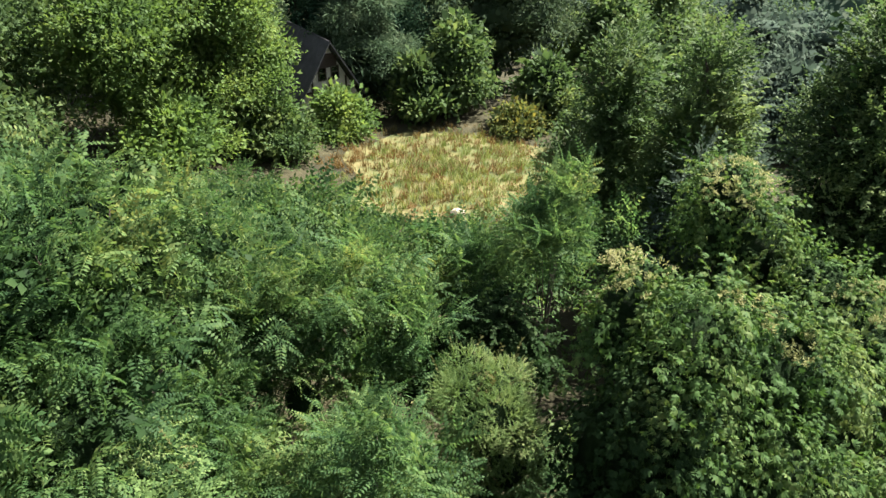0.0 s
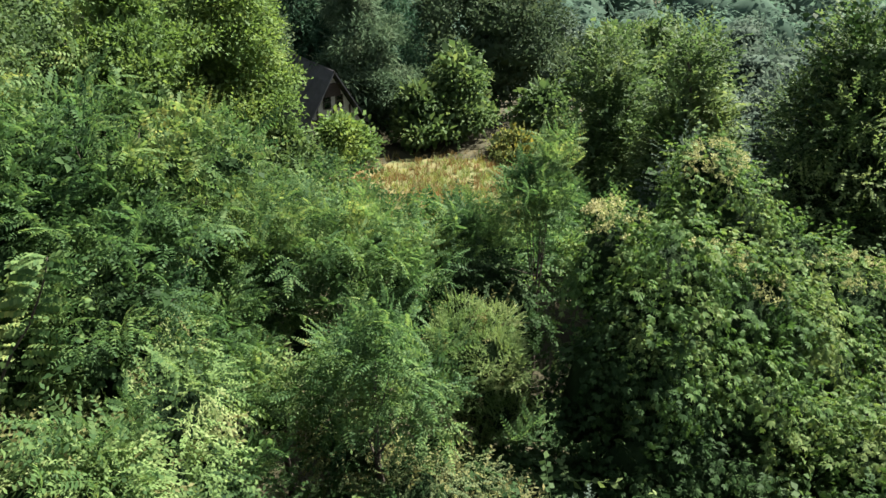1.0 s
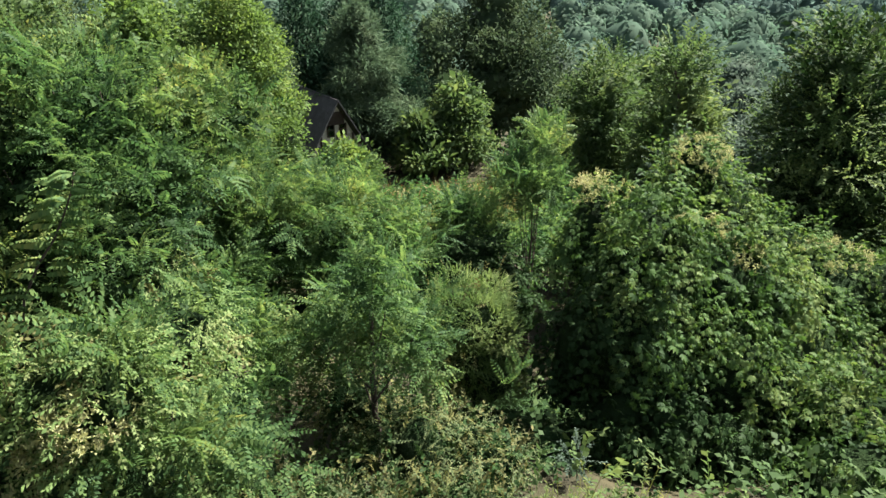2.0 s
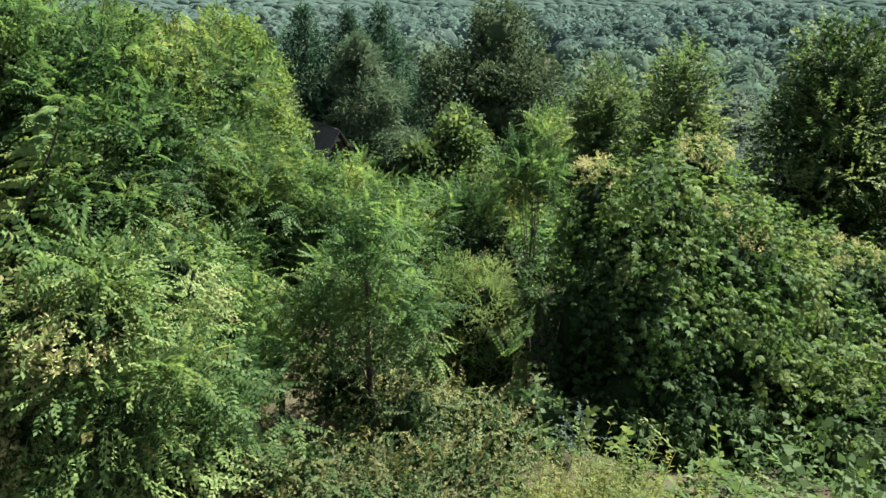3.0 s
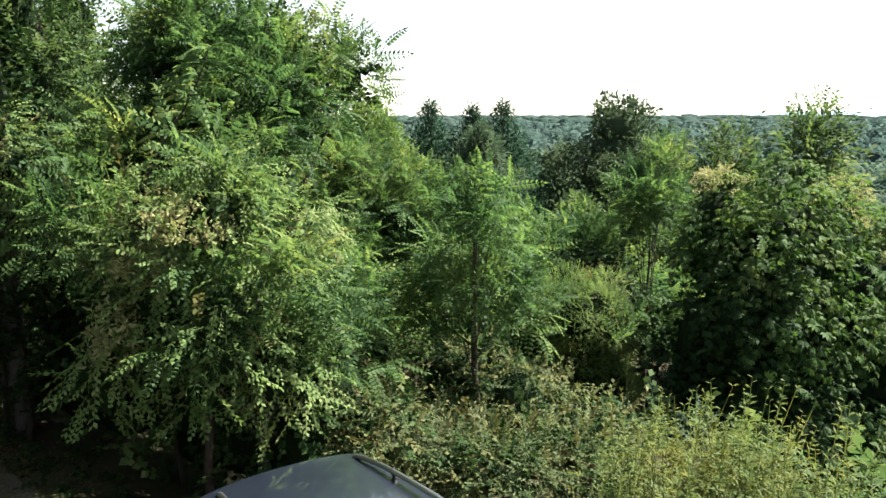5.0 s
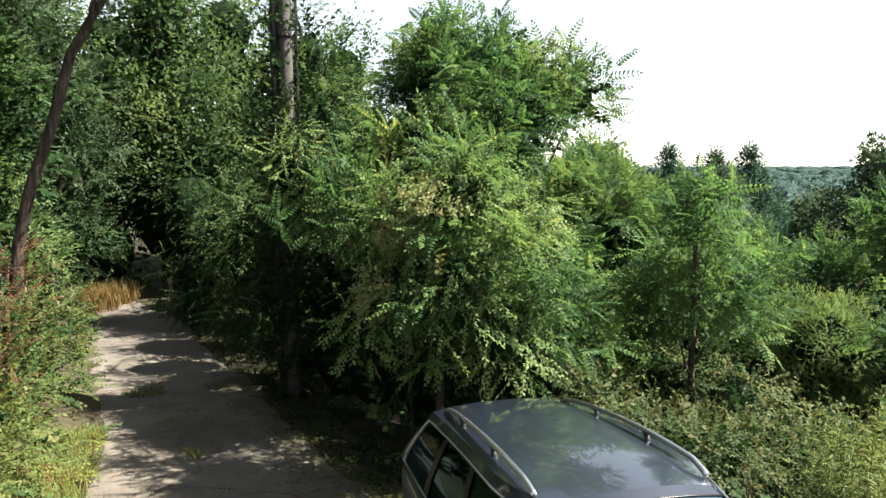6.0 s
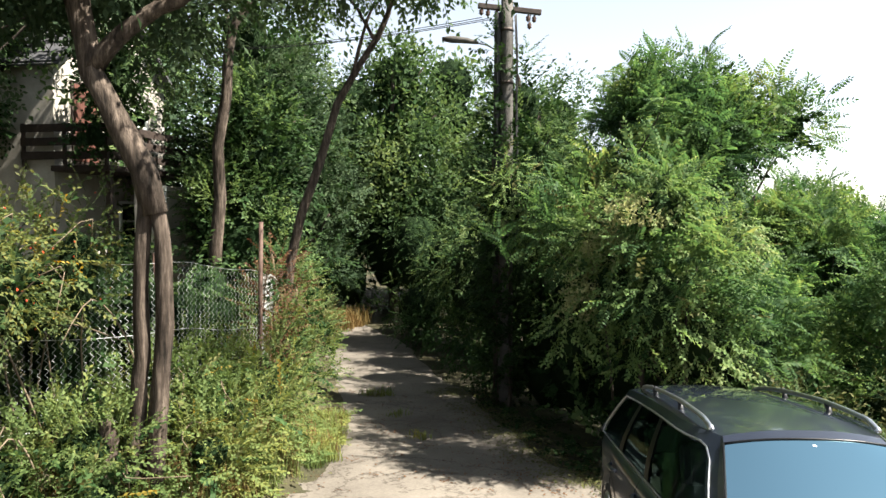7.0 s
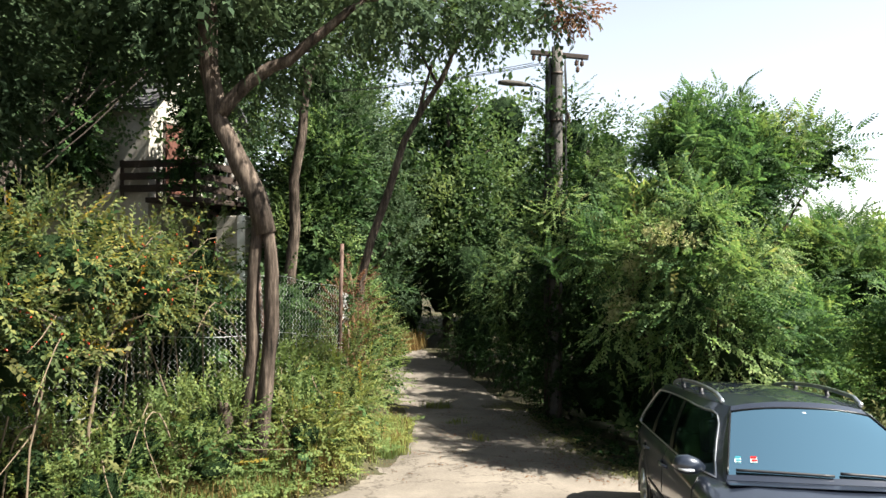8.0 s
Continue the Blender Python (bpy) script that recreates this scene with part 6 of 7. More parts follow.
mound("leafy green shrubs on the verge", 3.9, 5.0, [(3.6, 4.7, -0.8, 0.9, 0.6, 0.4), (4.8, 4.8, -0.8, 1.0, 0.7, 0.45), (2.7, 4.4, -0.4, 0.6, 0.5, 0.4), (6.2, 5.2, -0.9, 1.0, 0.8, 0.6), (7.6, 5.4, -0.9, 1.0, 0.8, 0.7)], 340, 309, templates=T_TWIG, ivy=450, dense=False)
mound("low hedge of yellowing creeper along the verge", -0.8, 4.3, [(-0.9, 4.3, 0.05, 0.8, 0.6, 0.4), (0.3, 4.4, -0.05, 0.8, 0.6, 0.4), (-1.7, 3.9, 0.3, 0.6, 0.6, 0.45), (-0.3, 3.8, 0.15, 0.6, 0.5, 0.35)], 1100, 308, mat=M_OLIVE, templates=T_FINE, ivy=260, dry=150, size=(0.6, 1.0), dense=False)


def weeds(label, spots, n, seed, mat, templates, name="weeds", size=(0.7, 1.2), sink=0.05, category="weeds"):
    """Upright plants scattered in round patches (x, y, r)."""
    rs = np.random.RandomState(seed)
    S = np.asarray(spots, dtype=float)
    i = rs.choice(len(S), n, p=S[:, 2] ** 2 / (S[:, 2] ** 2).sum())
    a, r = rs.uniform(0, 6.283, n), np.sqrt(rs.rand(n)) * S[i, 2]
    p = np.stack([S[i, 0] + r * np.cos(a), S[i, 1] + r * np.sin(a)], -1)
    z = ground_z(p[:, 0], p[:, 1]) - sink
    pos = np.column_stack([p, z])
    b = rs.uniform(0, 6.283, n)
    y = np.stack([np.cos(b), np.sin(b), rs.normal(0, 0.08, n)], -1)
    q = place(templates, pos, y, UP + rs.normal(0, 0.12, (n, 3)), rs.uniform(*size, n), rs)
    return tagged(new(name, quads_mesh(name, q, mat)), label, category, kind="stuff")


weeds("tall pale green weeds with feathery tops", [(1.35, 3.1, 0.65), (2.0, 3.5, 0.6), (0.9, 2.9, 0.35), (2.5, 2.9, 0.5)], 330, 401, M_WEED, T_WEED)
plant("sapling", "pale green sapling before the dark creeper", "sapling", 2.15, 5.6, scatter([(2.12, 5.58, 0.0, 0.16, 0.14, 0.32), (1.95, 5.55, 0.05, 0.2, 0.1, 0.06)], 34, T_TWIG, np.random.RandomState(311), 0.4, 1.0, 0.5, (0.3, 1.0), (0.45, 0.7), low=-1, cull=0.0), M_SILVER,
      [("stem", [(2.15, 5.6, -0.9), (2.12, 5.58, -0.4), (2.12, 5.57, 0.25)], 0.012, 0.005)], crown_name="leaves")
weeds("leafy low herbs covering the verge", [(3.3, 4.1, 0.7), (4.6, 4.2, 0.8), (6.0, 4.4, 0.9), (7.6, 4.8, 1.1), (9.4, 5.8, 1.3)], 600, 404, M_VINE, T_FINE + T_TWIG, "weeds", (0.5, 0.9), -0.1)
weeds("dry straw-coloured grass of the clearing", [(0.6, 36, 7.0), (1.5, 32, 5.0), (0, 40, 5.5), (-3.5, 37, 3.5)], 800, 402, M_DRYGRASS, T_SHORT, "dry_grass", (1.0, 2.2), category="grass")
weeds("green grass tufts in the clearing", [(2.5, 35, 5.0), (3, 30, 4), (-3, 31, 4), (1, 38, 5)], 900, 403, M_GRASS, T_SHORT, "grass", (1.0, 2.2), category="grass")


# --- undergrowth on the slope
def undergrowth():
    rs = np.random.RandomState(77)
    n = 4500
    x, y = rs.uniform(-22, 20, n), 2.5 + 42 * rs.rand(n) ** 1.4
    keep = (y > edge_right(x) + 1.0) & (((x - 0.6) / 7.4) ** 2 + ((y - 36) / 8.2) ** 2 > 1) 
    x, y = x[keep], y[keep]
    pos = np.stack([x, y, ground_z(x, y) + rs.uniform(0, 0.5, len(x))], -1)
    d = rs.normal(0, 1, pos.shape)
    d[:, 2] = np.abs(d[:, 2])
    return place(T_TWIG + T_IVY, pos, d, UP + rs.normal(0, 0.3, pos.shape), rs.uniform(1.0, 2.2, len(x)), rs)


tagged(new("undergrowth", quads_mesh("undergrowth", undergrowth(), M_BROAD)), "low leafy undergrowth between the trees", "undergrowth", kind="stuff")

# leaf cover added over lit soil, its dark colour standing for shade
weeds("low leaves in a shade-dark colour on the slope", [(1.6, 7.6, 1.6), (2.6, 10.0, 1.4), (0.2, 7.6, 1.2), (-1.0, 9.0, 1.4), (1.8, 11.6, 1.2)], 900, 405, M_IVY_SHADE, T_IVY + T_TWIG, "undergrowth", (1.0, 2.0), -0.2, "undergrowth")


# --- along the lane
locust("tall locust with an ivy-dark heart beside the lane", -4.3, 6.3,
       [(-3.9, 6.3, 4.0, 0.85, 0.8, 0.8), (-3.6, 6.9, 4.5, 0.6, 0.55, 0.45), (-4.4, 6.0, 4.2, 0.7, 0.65, 0.55), (-3.0, 7.4, 4.5, 0.4, 0.4, 0.32), (-3.8, 5.2, 3.5, 0.65, 0.75, 0.75), (-4.9, 6.2, 3.4, 0.9, 0.8, 0.8), (-5.5, 5.3, 3.4, 0.5, 0.45, 0.5), (-4.6, 4.6, 3.2, 0.6, 0.5, 0.45), (-4.6, 5.4, 4.5, 0.55, 0.55, 0.42), (-4.9, 5.9, 5.0, 0.55, 0.5, 0.32), (-4.15, 6.2, 5.0, 0.5, 0.5, 0.32), (-5.5, 6.9, 5.0, 0.6, 0.5, 0.35), (-4.2, 7.2, 5.0, 0.5, 0.5, 0.35)], 800, 501, False, 300, None, 0.11, core=0.62, dark=650,
       bold=[(-2.75, 7.55, 4.45), (-2.6, 7.6, 4.1), (-3.1, 7.2, 4.7), (-3.6, 6.7, 4.7), (-4.4, 6.0, 4.6), (-5.6, 3.2, 2.2), (-4.5, 3.1, 2.7), (-4.2, 3.3, 2.9), (-3.2, 2.9, 3.2)])
# one tall shoot with broad arching leaves stands out of the curtain
rs = np.random.RandomState(511)
tall = smooth_line([(-4.52, 4.09, 2.74), (-3.92, 4.21, 4.00), (-3.62, 4.29, 4.70)], 17)
leaves = []
for k in range(3, 17):
    for side in (-1, 1):
        leaves += frond(np.array(tall[k]) + [0, 0, rs.uniform(-0.05, 0.05)], np.array([side + rs.normal(0, 0.15), rs.uniform(-0.45, 0.05), rs.uniform(0.3, 0.6)]), np.array([0.1 * side, -0.5, 0.9]) + rs.normal(0, 0.12, 3), 0.40 * (1 - 0.45 * (k / 16) ** 3) * rs.uniform(0.85, 1.1), 10, 0.075, 0.042, rs, 0.75)
plant("locust_shoot", "tall bright locust shoot with long arching leaves", "locust shoot", -4.29, 4.24, np.array(leaves), M_LOCUST, [("stem", [(-4.29, 4.24, gz(-4.29, 4.24) - 0.1), tuple(tall[0]), tuple(tall[8]), tuple(tall[16])], 0.022, 0.006)], crown_name="leaves", sides=6)
mound("curtain of clematis and creeper hanging over the lane", -3.5, 3.4,
      [(-3.6, 3.2, 2.7, 0.65, 0.6, 0.5), (-2.85, 2.75, 2.95, 0.42, 0.6, 0.6), (-3.5, 2.75, 2.0, 0.42, 0.4, 0.75), (-2.75, 2.6, 1.95, 0.36, 0.5, 0.75), (-2.5, 3.3, 1.4, 0.42, 0.6, 0.85), (-4.5, 3.8, 2.7, 0.65, 0.55, 0.42), (-5.6, 4.7, 2.8, 0.65, 0.55, 0.42), (-3.85, 2.35, 1.55, 0.2, 0.2, 0.65), (-3.2, 2.8, 1.5, 0.3, 0.25, 0.7), (-7.3, 5.3, 3.3, 0.6, 0.5, 0.7), (-2.9, 4.2, 1.9, 0.5, 0.7, 0.8), (-2.9, 4.5, 2.6, 0.55, 0.7, 0.55), (-3.6, 5.2, 2.5, 0.8, 0.8, 0.7), (-4.8, 5.5, 2.4, 0.9, 0.8, 0.6), (-6.0, 5.6, 2.5, 0.8, 0.8, 0.6), (-5.1, 4.3, 2.6, 0.55, 0.5, 0.4), (-6.4, 5.1, 2.7, 0.6, 0.5, 0.4)],
      3200, 502, mat=M_CURTAIN, core=0.62, ivy=450, dry=200, templates=T_FINE, size=(0.7, 1.15), flowers=[(-3.45, 2.6, 2.5, 0.35, 0.3, 0.3), (-3.0, 2.5, 2.9, 0.4, 0.4, 0.3), (-3.7, 2.35, 1.7, 0.25, 0.2, 0.6)])
locust("feathery shoots rooted in the creeper curtain", -2.9, 3.6, [(-2.55, 2.9, 2.2, 0.4, 0.5, 0.7), (-2.35, 3.3, 1.3, 0.4, 0.5, 0.6), (-3.0, 3.3, 2.9, 0.5, 0.5, 0.4), (-4.6, 3.2, 2.6, 0.5, 0.4, 0.35)], 170, 506, False, 0, None, 0.05)
mound("leafy bushes lining the lane", -8.8, 7.4, [(-6.4, 5.4, 2.6, 1.0, 0.9, 0.9), (-8.4, 6.6, 1.7, 1.1, 1.1, 1.6), (-10.0, 7.7, 1.5, 1.3, 1.1, 1.7), (-11.8, 9.0, 1.2, 1.4, 1.1, 1.8), (-8.0, 7.6, 2.4, 1.2, 1.0, 1.3)], 1300, 503, templates=T_TWIG, mat=M_BROAD, ivy=800, group="bushes along the lane")
mound("leafy bushes lining the lane", -17.0, 13.4, [(-13.6, 10.8, 1.0, 1.4, 1.1, 1.9), (-16.0, 12.6, 1.0, 1.5, 1.2, 2.0), (-19.0, 13.6, 1.4, 1.8, 1.3, 2.4), (-21.5, 14.4, 1.6, 2.0, 1.6, 2.6)], 800, 504, templates=T_TWIG, mat=M_BROAD, ivy=700, group="bushes along the lane")
for lab, x, y, top, rad, n, mat, seed in (
        ("tall tree behind the lane", -28, 13.5, 12.0, 4.2, 1800, M_BROAD, 601),
        ("tall tree behind the lane", -24, 20.5, 11.5, 4.2, 1800, M_BROAD, 602),
        ("tall tree behind the lane", -20, 24, 9.5, 4.0, 1500, M_BROAD, 603),
        ("tall tree behind the lane", -32, 8, 14.5, 4.0, 1400, M_BROAD, 604),
        ("tall tree behind the lane", -26, 4, 13.0, 3.8, 1600, M_PINE, 605),
        ("tall tree behind the lane", -23, -3, 13.5, 4.6, 1700, M_BROAD, 606),
        ("young tree above the lane", -17.5, 5.4, 9.6, 2.4, 1500, M_DARK, 607),
        ("young tree above the lane", -15.6, 4.4, 6.6, 1.5, 1300, M_BROAD, 608),
        ("young tree above the lane", -19.5, 8.4, 8.6, 2.3, 1300, M_DARK, 609),
        ("tall tree behind the lane", -34, 22, 12.0, 5.5, 1500, M_DARK, 610),
        ("tall tree behind the lane", -19, -8, 13.0, 4.5, 1800, M_DARK, 613),
        ("slender tree behind the utility pole", -12.4, 12.0, 7.5, 1.9, 1700, M_BROAD, 616),
        ("tall tree behind the lane", -22.0, 15.0, 10.4, 3.4, 1900, M_BROAD, 617),
        ("tall tree behind the lane", -16.5, 17.0, 8.0, 2.8, 1500, M_BROAD, 618),
        ("tall tree behind the house", -22, 1.5, 11.5, 3.4, 1500, M_BROAD, 614)):
    broadleaf("tree", lab, x, y, top, rad, int(n * (1.3 if x > -20 else 1.15)), mat, seed, T_TWIG if x > -20 else T_MID, 0.06, "trees behind the lane", size=(0.9, 1.5) if x > -20 else (0.8, 1.2), core=0.54)

mound("dark ivy smothering the house wall and roof", -19.6, 2.2, [(-19.7, 2.3, 6.6, 0.55, 0.6, 1.2), (-19.5, 2.4, 5.0, 0.4, 0.4, 0.8), (-18.9, -0.2, 8.3, 0.9, 0.9, 0.7), (-19.3, -1.1, 7.2, 0.8, 0.7, 1.1), (-18.9, -1.2, 5.2, 0.5, 0.5, 1.0), (-16.30, 1.09, 6.77, 0.45, 0.45, 0.6), (-16.29, 1.08, 5.83, 0.4, 0.4, 0.6), (-16.44, 0.87, 4.82, 0.35, 0.35, 0.4), (-16.84, 0.49, 7.92, 0.6, 0.6, 0.35)], 1300, 634, mat=M_IVY_SHADE, templates=T_IVY, ivy=250, size=(1.1, 1.7), group="shrubs on the bank")

locust("dark tree with ivy in its crown beside the house", -12.4, -5.4, [(-12.51, -1.70, 7.31, 1, 1, 0.85), (-13.41, -2.76, 6.72, 1.1, 1.1, 1), (-11.73, -0.81, 7.15, 0.9, 0.9, 0.85), (-13.46, -2.86, 5.33, 1, 1, 1), (-14.24, -3.74, 6.08, 1.2, 1.2, 1.3), (-12.98, -2.28, 6.18, 0.6, 0.6, 0.6), (-11.11, -0.08, 7.47, 0.8, 0.8, 0.6)], 260, 615, True, 500, M_DARK, 0.06, core=0.7, dark=900, name="tree", category="tree", group="trees above the bank")

# leaning trees above the bank
for nm, lab, x, y, pts, r0, lobes, n, mat, seed in (
        ("tree", "slender tree leaning over the lane", -10.1, 1.95, [(-10.1, 1.95, -0.4), (-10.05, 2.01, 1.43), (-9.95, 2.13, 2.48), (-9.78, 2.32, 3.31), (-9.52, 2.64, 4.6), (-9.25, 2.95, 5.48), (-8.96, 3.28, 6.25), (-8.83, 3.44, 6.66), (-8.71, 3.57, 7.54)], 0.11,
         [(-8.6, 3.6, 7.7, 1.1, 1.1, 0.7), (-9.9, 2.6, 7.3, 0.9, 0.9, 0.7), (-7.4, 3.5, 7.3, 0.9, 0.9, 0.5), (-10.6, 1.8, 7.8, 1.2, 1.0, 0.7), (-9.0, 2.2, 8.3, 1.2, 1.2, 0.6)], 460, M_BROAD, 611),
        ("tree", "dark-barked tree behind the fence", -14.2, 2.6, [(-14.2, 2.6, 0.0), (-14.12, 2.73, 2.55), (-14.06, 2.81, 3.71), (-14.08, 2.79, 5.03), (-13.89, 3.01, 6.34), (-13.89, 3.01, 7.21), (-13.55, 3.39, 7.94), (-13.22, 3.78, 8.6), (-12.84, 4.22, 9.11)], 0.17,
         [(-14.2, 2.7, 9.0, 1.3, 1.2, 0.7), (-15.6, 1.6, 6.8, 1.4, 1.4, 1.4), (-12.7, 4.4, 8.5, 0.5, 0.5, 0.4)], 300, M_BROAD, 612)):
    rs = np.random.RandomState(seed)
    A = np.vstack([lobes, sublobes(lobes, 9, 0.45, rs, -0.6)])
    plant(nm, lab, "tree", x, y, scatter(A, n * 3, T_TWIG, rs, 0.1, 1.0, 0.6, (0.3, 1.05), (0.9, 1.7), low=-1, cull=0.2), mat,
          [("trunk", pts, r0, r0 * 0.4)] + [("limb", [pts[min(8, 5 + k)], 0.6 * np.array(pts[min(8, 5 + k)]) + 0.4 * c[:3] + [0, 0, 0.35], c[:3]], r0 * 0.35, 0.015) for k, c in enumerate(np.array(lobes))], "trees above the bank", M_BARK2)

# twin-stemmed tree on the bank
rs = np.random.RandomState(620)
lobes = [(-7.2, -2.2, 6.2, 1.6, 1.6, 1.1), (-6.0, -3.6, 6.4, 1.6, 1.6, 1.2), (-9.2, -5.2, 5.9, 1.4, 1.3, 1.0), (-4.2, 0.7, 6.25, 0.6, 0.6, 0.3), (-7.6, -5.6, 5.4, 1.7, 1.7, 1.6), (-4.9, -0.9, 6.1, 0.9, 0.9, 0.45), (-9.6, -5.0, 4.9, 1.1, 1.0, 1.2), (-8.2, -2.3, 7.0, 1.2, 1.2, 0.6)]
A = np.vstack([lobes, sublobes(lobes, 9, 0.45, rs, -0.8)])
plant("tree", "twin-stemmed old tree on the bank with rough bark", "tree", -5.75, -2.3, scatter(A, 5400, T_TWIG, rs, 0.0, 1.0, 0.6, (0.3, 1.05), (0.9, 1.5), low=-1, cull=0.2), M_DARK,
      [("trunk", [(-5.76, -2.5, 0.1), (-5.71, -2.44, 1.12), (-5.68, -2.4, 1.74), (-5.68, -2.40, 2.56), (-5.63, -2.34, 3.4)], 0.085, 0.075),
       ("trunk", [(-5.63, -2.35, 0.1), (-5.56, -2.27, 1.19), (-5.52, -2.22, 2.01), (-5.53, -2.24, 2.76), (-5.62, -2.32, 3.4)], 0.095, 0.085),
       ("limb", [(-5.58, -2.29, 3.0), (-5.71, -2.44, 3.65), (-5.87, -2.63, 4.13), (-5.98, -2.76, 4.51), (-6.03, -2.81, 5.09), (-6.04, -2.83, 5.85), (-6.05, -2.84, 6.6)], 0.135, 0.10),
       ("limb", [(-5.97, -2.74, 4.42), (-5.76, -2.5, 4.78), (-5.58, -2.29, 4.99), (-5.36, -2.03, 5.16), (-5.04, -1.67, 5.57), (-4.82, -1.41, 5.85)], 0.10, 0.045),
       ("limb", [(-6.02, -2.8, 5.0), (-7.0, -2.6, 5.7), (-7.6, -2.0, 6.4)], 0.07, 0.02),
       ("limb", [(-6.04, -2.83, 5.8), (-5.6, -3.4, 6.2), (-5.4, -4.2, 6.6)], 0.06, 0.02),
       ("limb", [(-4.82, -1.41, 5.85), (-4.6, -0.2, 6.15), (-4.2, 0.7, 6.2)], 0.045, 0.015)], "trees above the bank", M_BARK2,
      [("russet_leaves", scatter([(-3.7, 1.15, 6.05, 0.3, 0.3, 0.16)], 70, T_TWIG, rs, 0.0, 1.0, 0.6, (0.3, 1.0), (0.6, 0.9), low=-1), M_RED)])

# shrubs and grass of the bank
mound("yellow-green wild rose bush with red hips", -5.6, -4.3, [(-6.0, -3.7, 2.45, 0.75, 0.6, 0.65), (-5.4, -4.6, 2.55, 0.85, 0.75, 0.7), (-5.1, -5.6, 2.3, 0.85, 0.9, 0.8), (-5.4, -6.8, 2.0, 1.0, 1.0, 1.1), (-6.4, -3.3, 2.1, 0.5, 0.45, 0.6), (-5.0, -4.9, 1.7, 0.4, 0.5, 0.5), (-6.1, -2.85, 2.4, 0.35, 0.3, 0.7)], 2100, 630, mat=M_ROSE, templates=T_FINE, ivy=300, hang=False, up=0.0, jitter=0.75, size=(0.6, 1.1), hips=320, dense=True, core=0.62, canes=18, gold=55, dry=110, group="shrubs on the bank")
mound("dark green shrubs behind the wire fence", -7.6, -3.0, [(-7.3, -2.6, 1.4, 0.6, 0.6, 0.9), (-7.2, -3.8, 1.3, 0.6, 0.7, 0.9), (-7.1, -5.0, 1.4, 0.6, 0.8, 1.0), (-7.9, -1.4, 1.4, 0.6, 0.7, 0.9), (-9.0, -0.2, 1.3, 0.7, 0.7, 0.9), (-10.4, 0.6, 1.3, 0.8, 0.7, 1.0), (-8.6, -2.4, 1.6, 0.8, 0.7, 0.9), (-12.4, -0.6, 1.5, 1.0, 0.9, 1.0), (-14.0, 0.8, 1.4, 1.0, 0.8, 1.0)], 1000, 635, mat=M_BROAD, templates=T_TWIG, ivy=500, size=(0.8, 1.3), dense=True, core=0.8, group="shrubs on the bank")
mound("low leafy brambles covering the bank", -6.2, -1.2, [(-6.1, -1.2, 0.55, 0.6, 0.5, 0.5), (-6.9, -0.4, 0.6, 0.7, 0.6, 0.65), (-7.9, 0.3, 0.5, 0.7, 0.5, 0.6), (-5.9, -2.9, 0.65, 0.5, 0.5, 0.5), (-5.75, -3.7, 0.55, 0.5, 0.6, 0.45), (-5.7, -4.9, 0.55, 0.5, 0.8, 0.5), (-6.4, -1.9, 0.7, 0.55, 0.5, 0.6), (-7.2, -1.2, 0.8, 0.7, 0.5, 0.7), (-5.55, -1.75, 0.45, 0.3, 0.4, 0.35), (-5.45, -3.0, 0.35, 0.3, 0.5, 0.3), (-5.4, -4.2, 0.35, 0.3, 0.6, 0.32), (-5.4, -5.6, 0.4, 0.35, 0.7, 0.4)], 2500, 631, mat=M_WEED, templates=T_FINE, ivy=220, hang=False, dense=True, core=0.55, canes=10, gold=25, dry=120, group="shrubs on the bank")
mound("brambles with reddish withered leaves on the fence", -8.6, 1.2, [(-9.6, 2.0, 0.5, 0.7, 0.5, 1.0), (-8.7, 1.2, 0.7, 0.5, 0.45, 1.0), (-10.8, 2.6, 0.8, 0.9, 0.7, 1.3)], 700, 632, mat=M_WEED, templates=T_FINE, ivy=250, hang=False, dense=True, core=0.6, dry=120, group="shrubs on the bank")
weeds("bright green grass along the lane's edge", [(-6.6, 0.2, 0.4), (-7.4, 0.85, 0.4), (-5.7, -1.2, 0.35), (-8.4, 1.6, 0.35), (-5.3, -2.6, 0.3), (-5.25, -3.6, 0.3)], 520, 640, M_GRASS, T_GRASS, "grass", (0.4, 0.9), category="grass")

mound("russet creeper climbing the fence", -7.6, 0.1, [(-7.55, 0.2, 1.5, 0.26, 0.26, 0.9), (-7.7, 0.3, 0.7, 0.32, 0.28, 0.7), (-9.4, 1.5, 1.1, 0.4, 0.35, 1.0)], 360, 633, mat=M_RED, templates=T_FINE, ivy=40, hang=False, dense=False, canes=12, group="shrubs on the bank")
rs = np.random.RandomState(650)
ivy_lobes = [(PX + 0.05 * math.sin(k), PY - 0.05, pz + 0.5 + 0.55 * k, 0.42 - 0.012 * k, 0.42 - 0.012 * k, 0.5) for k in range(9)]
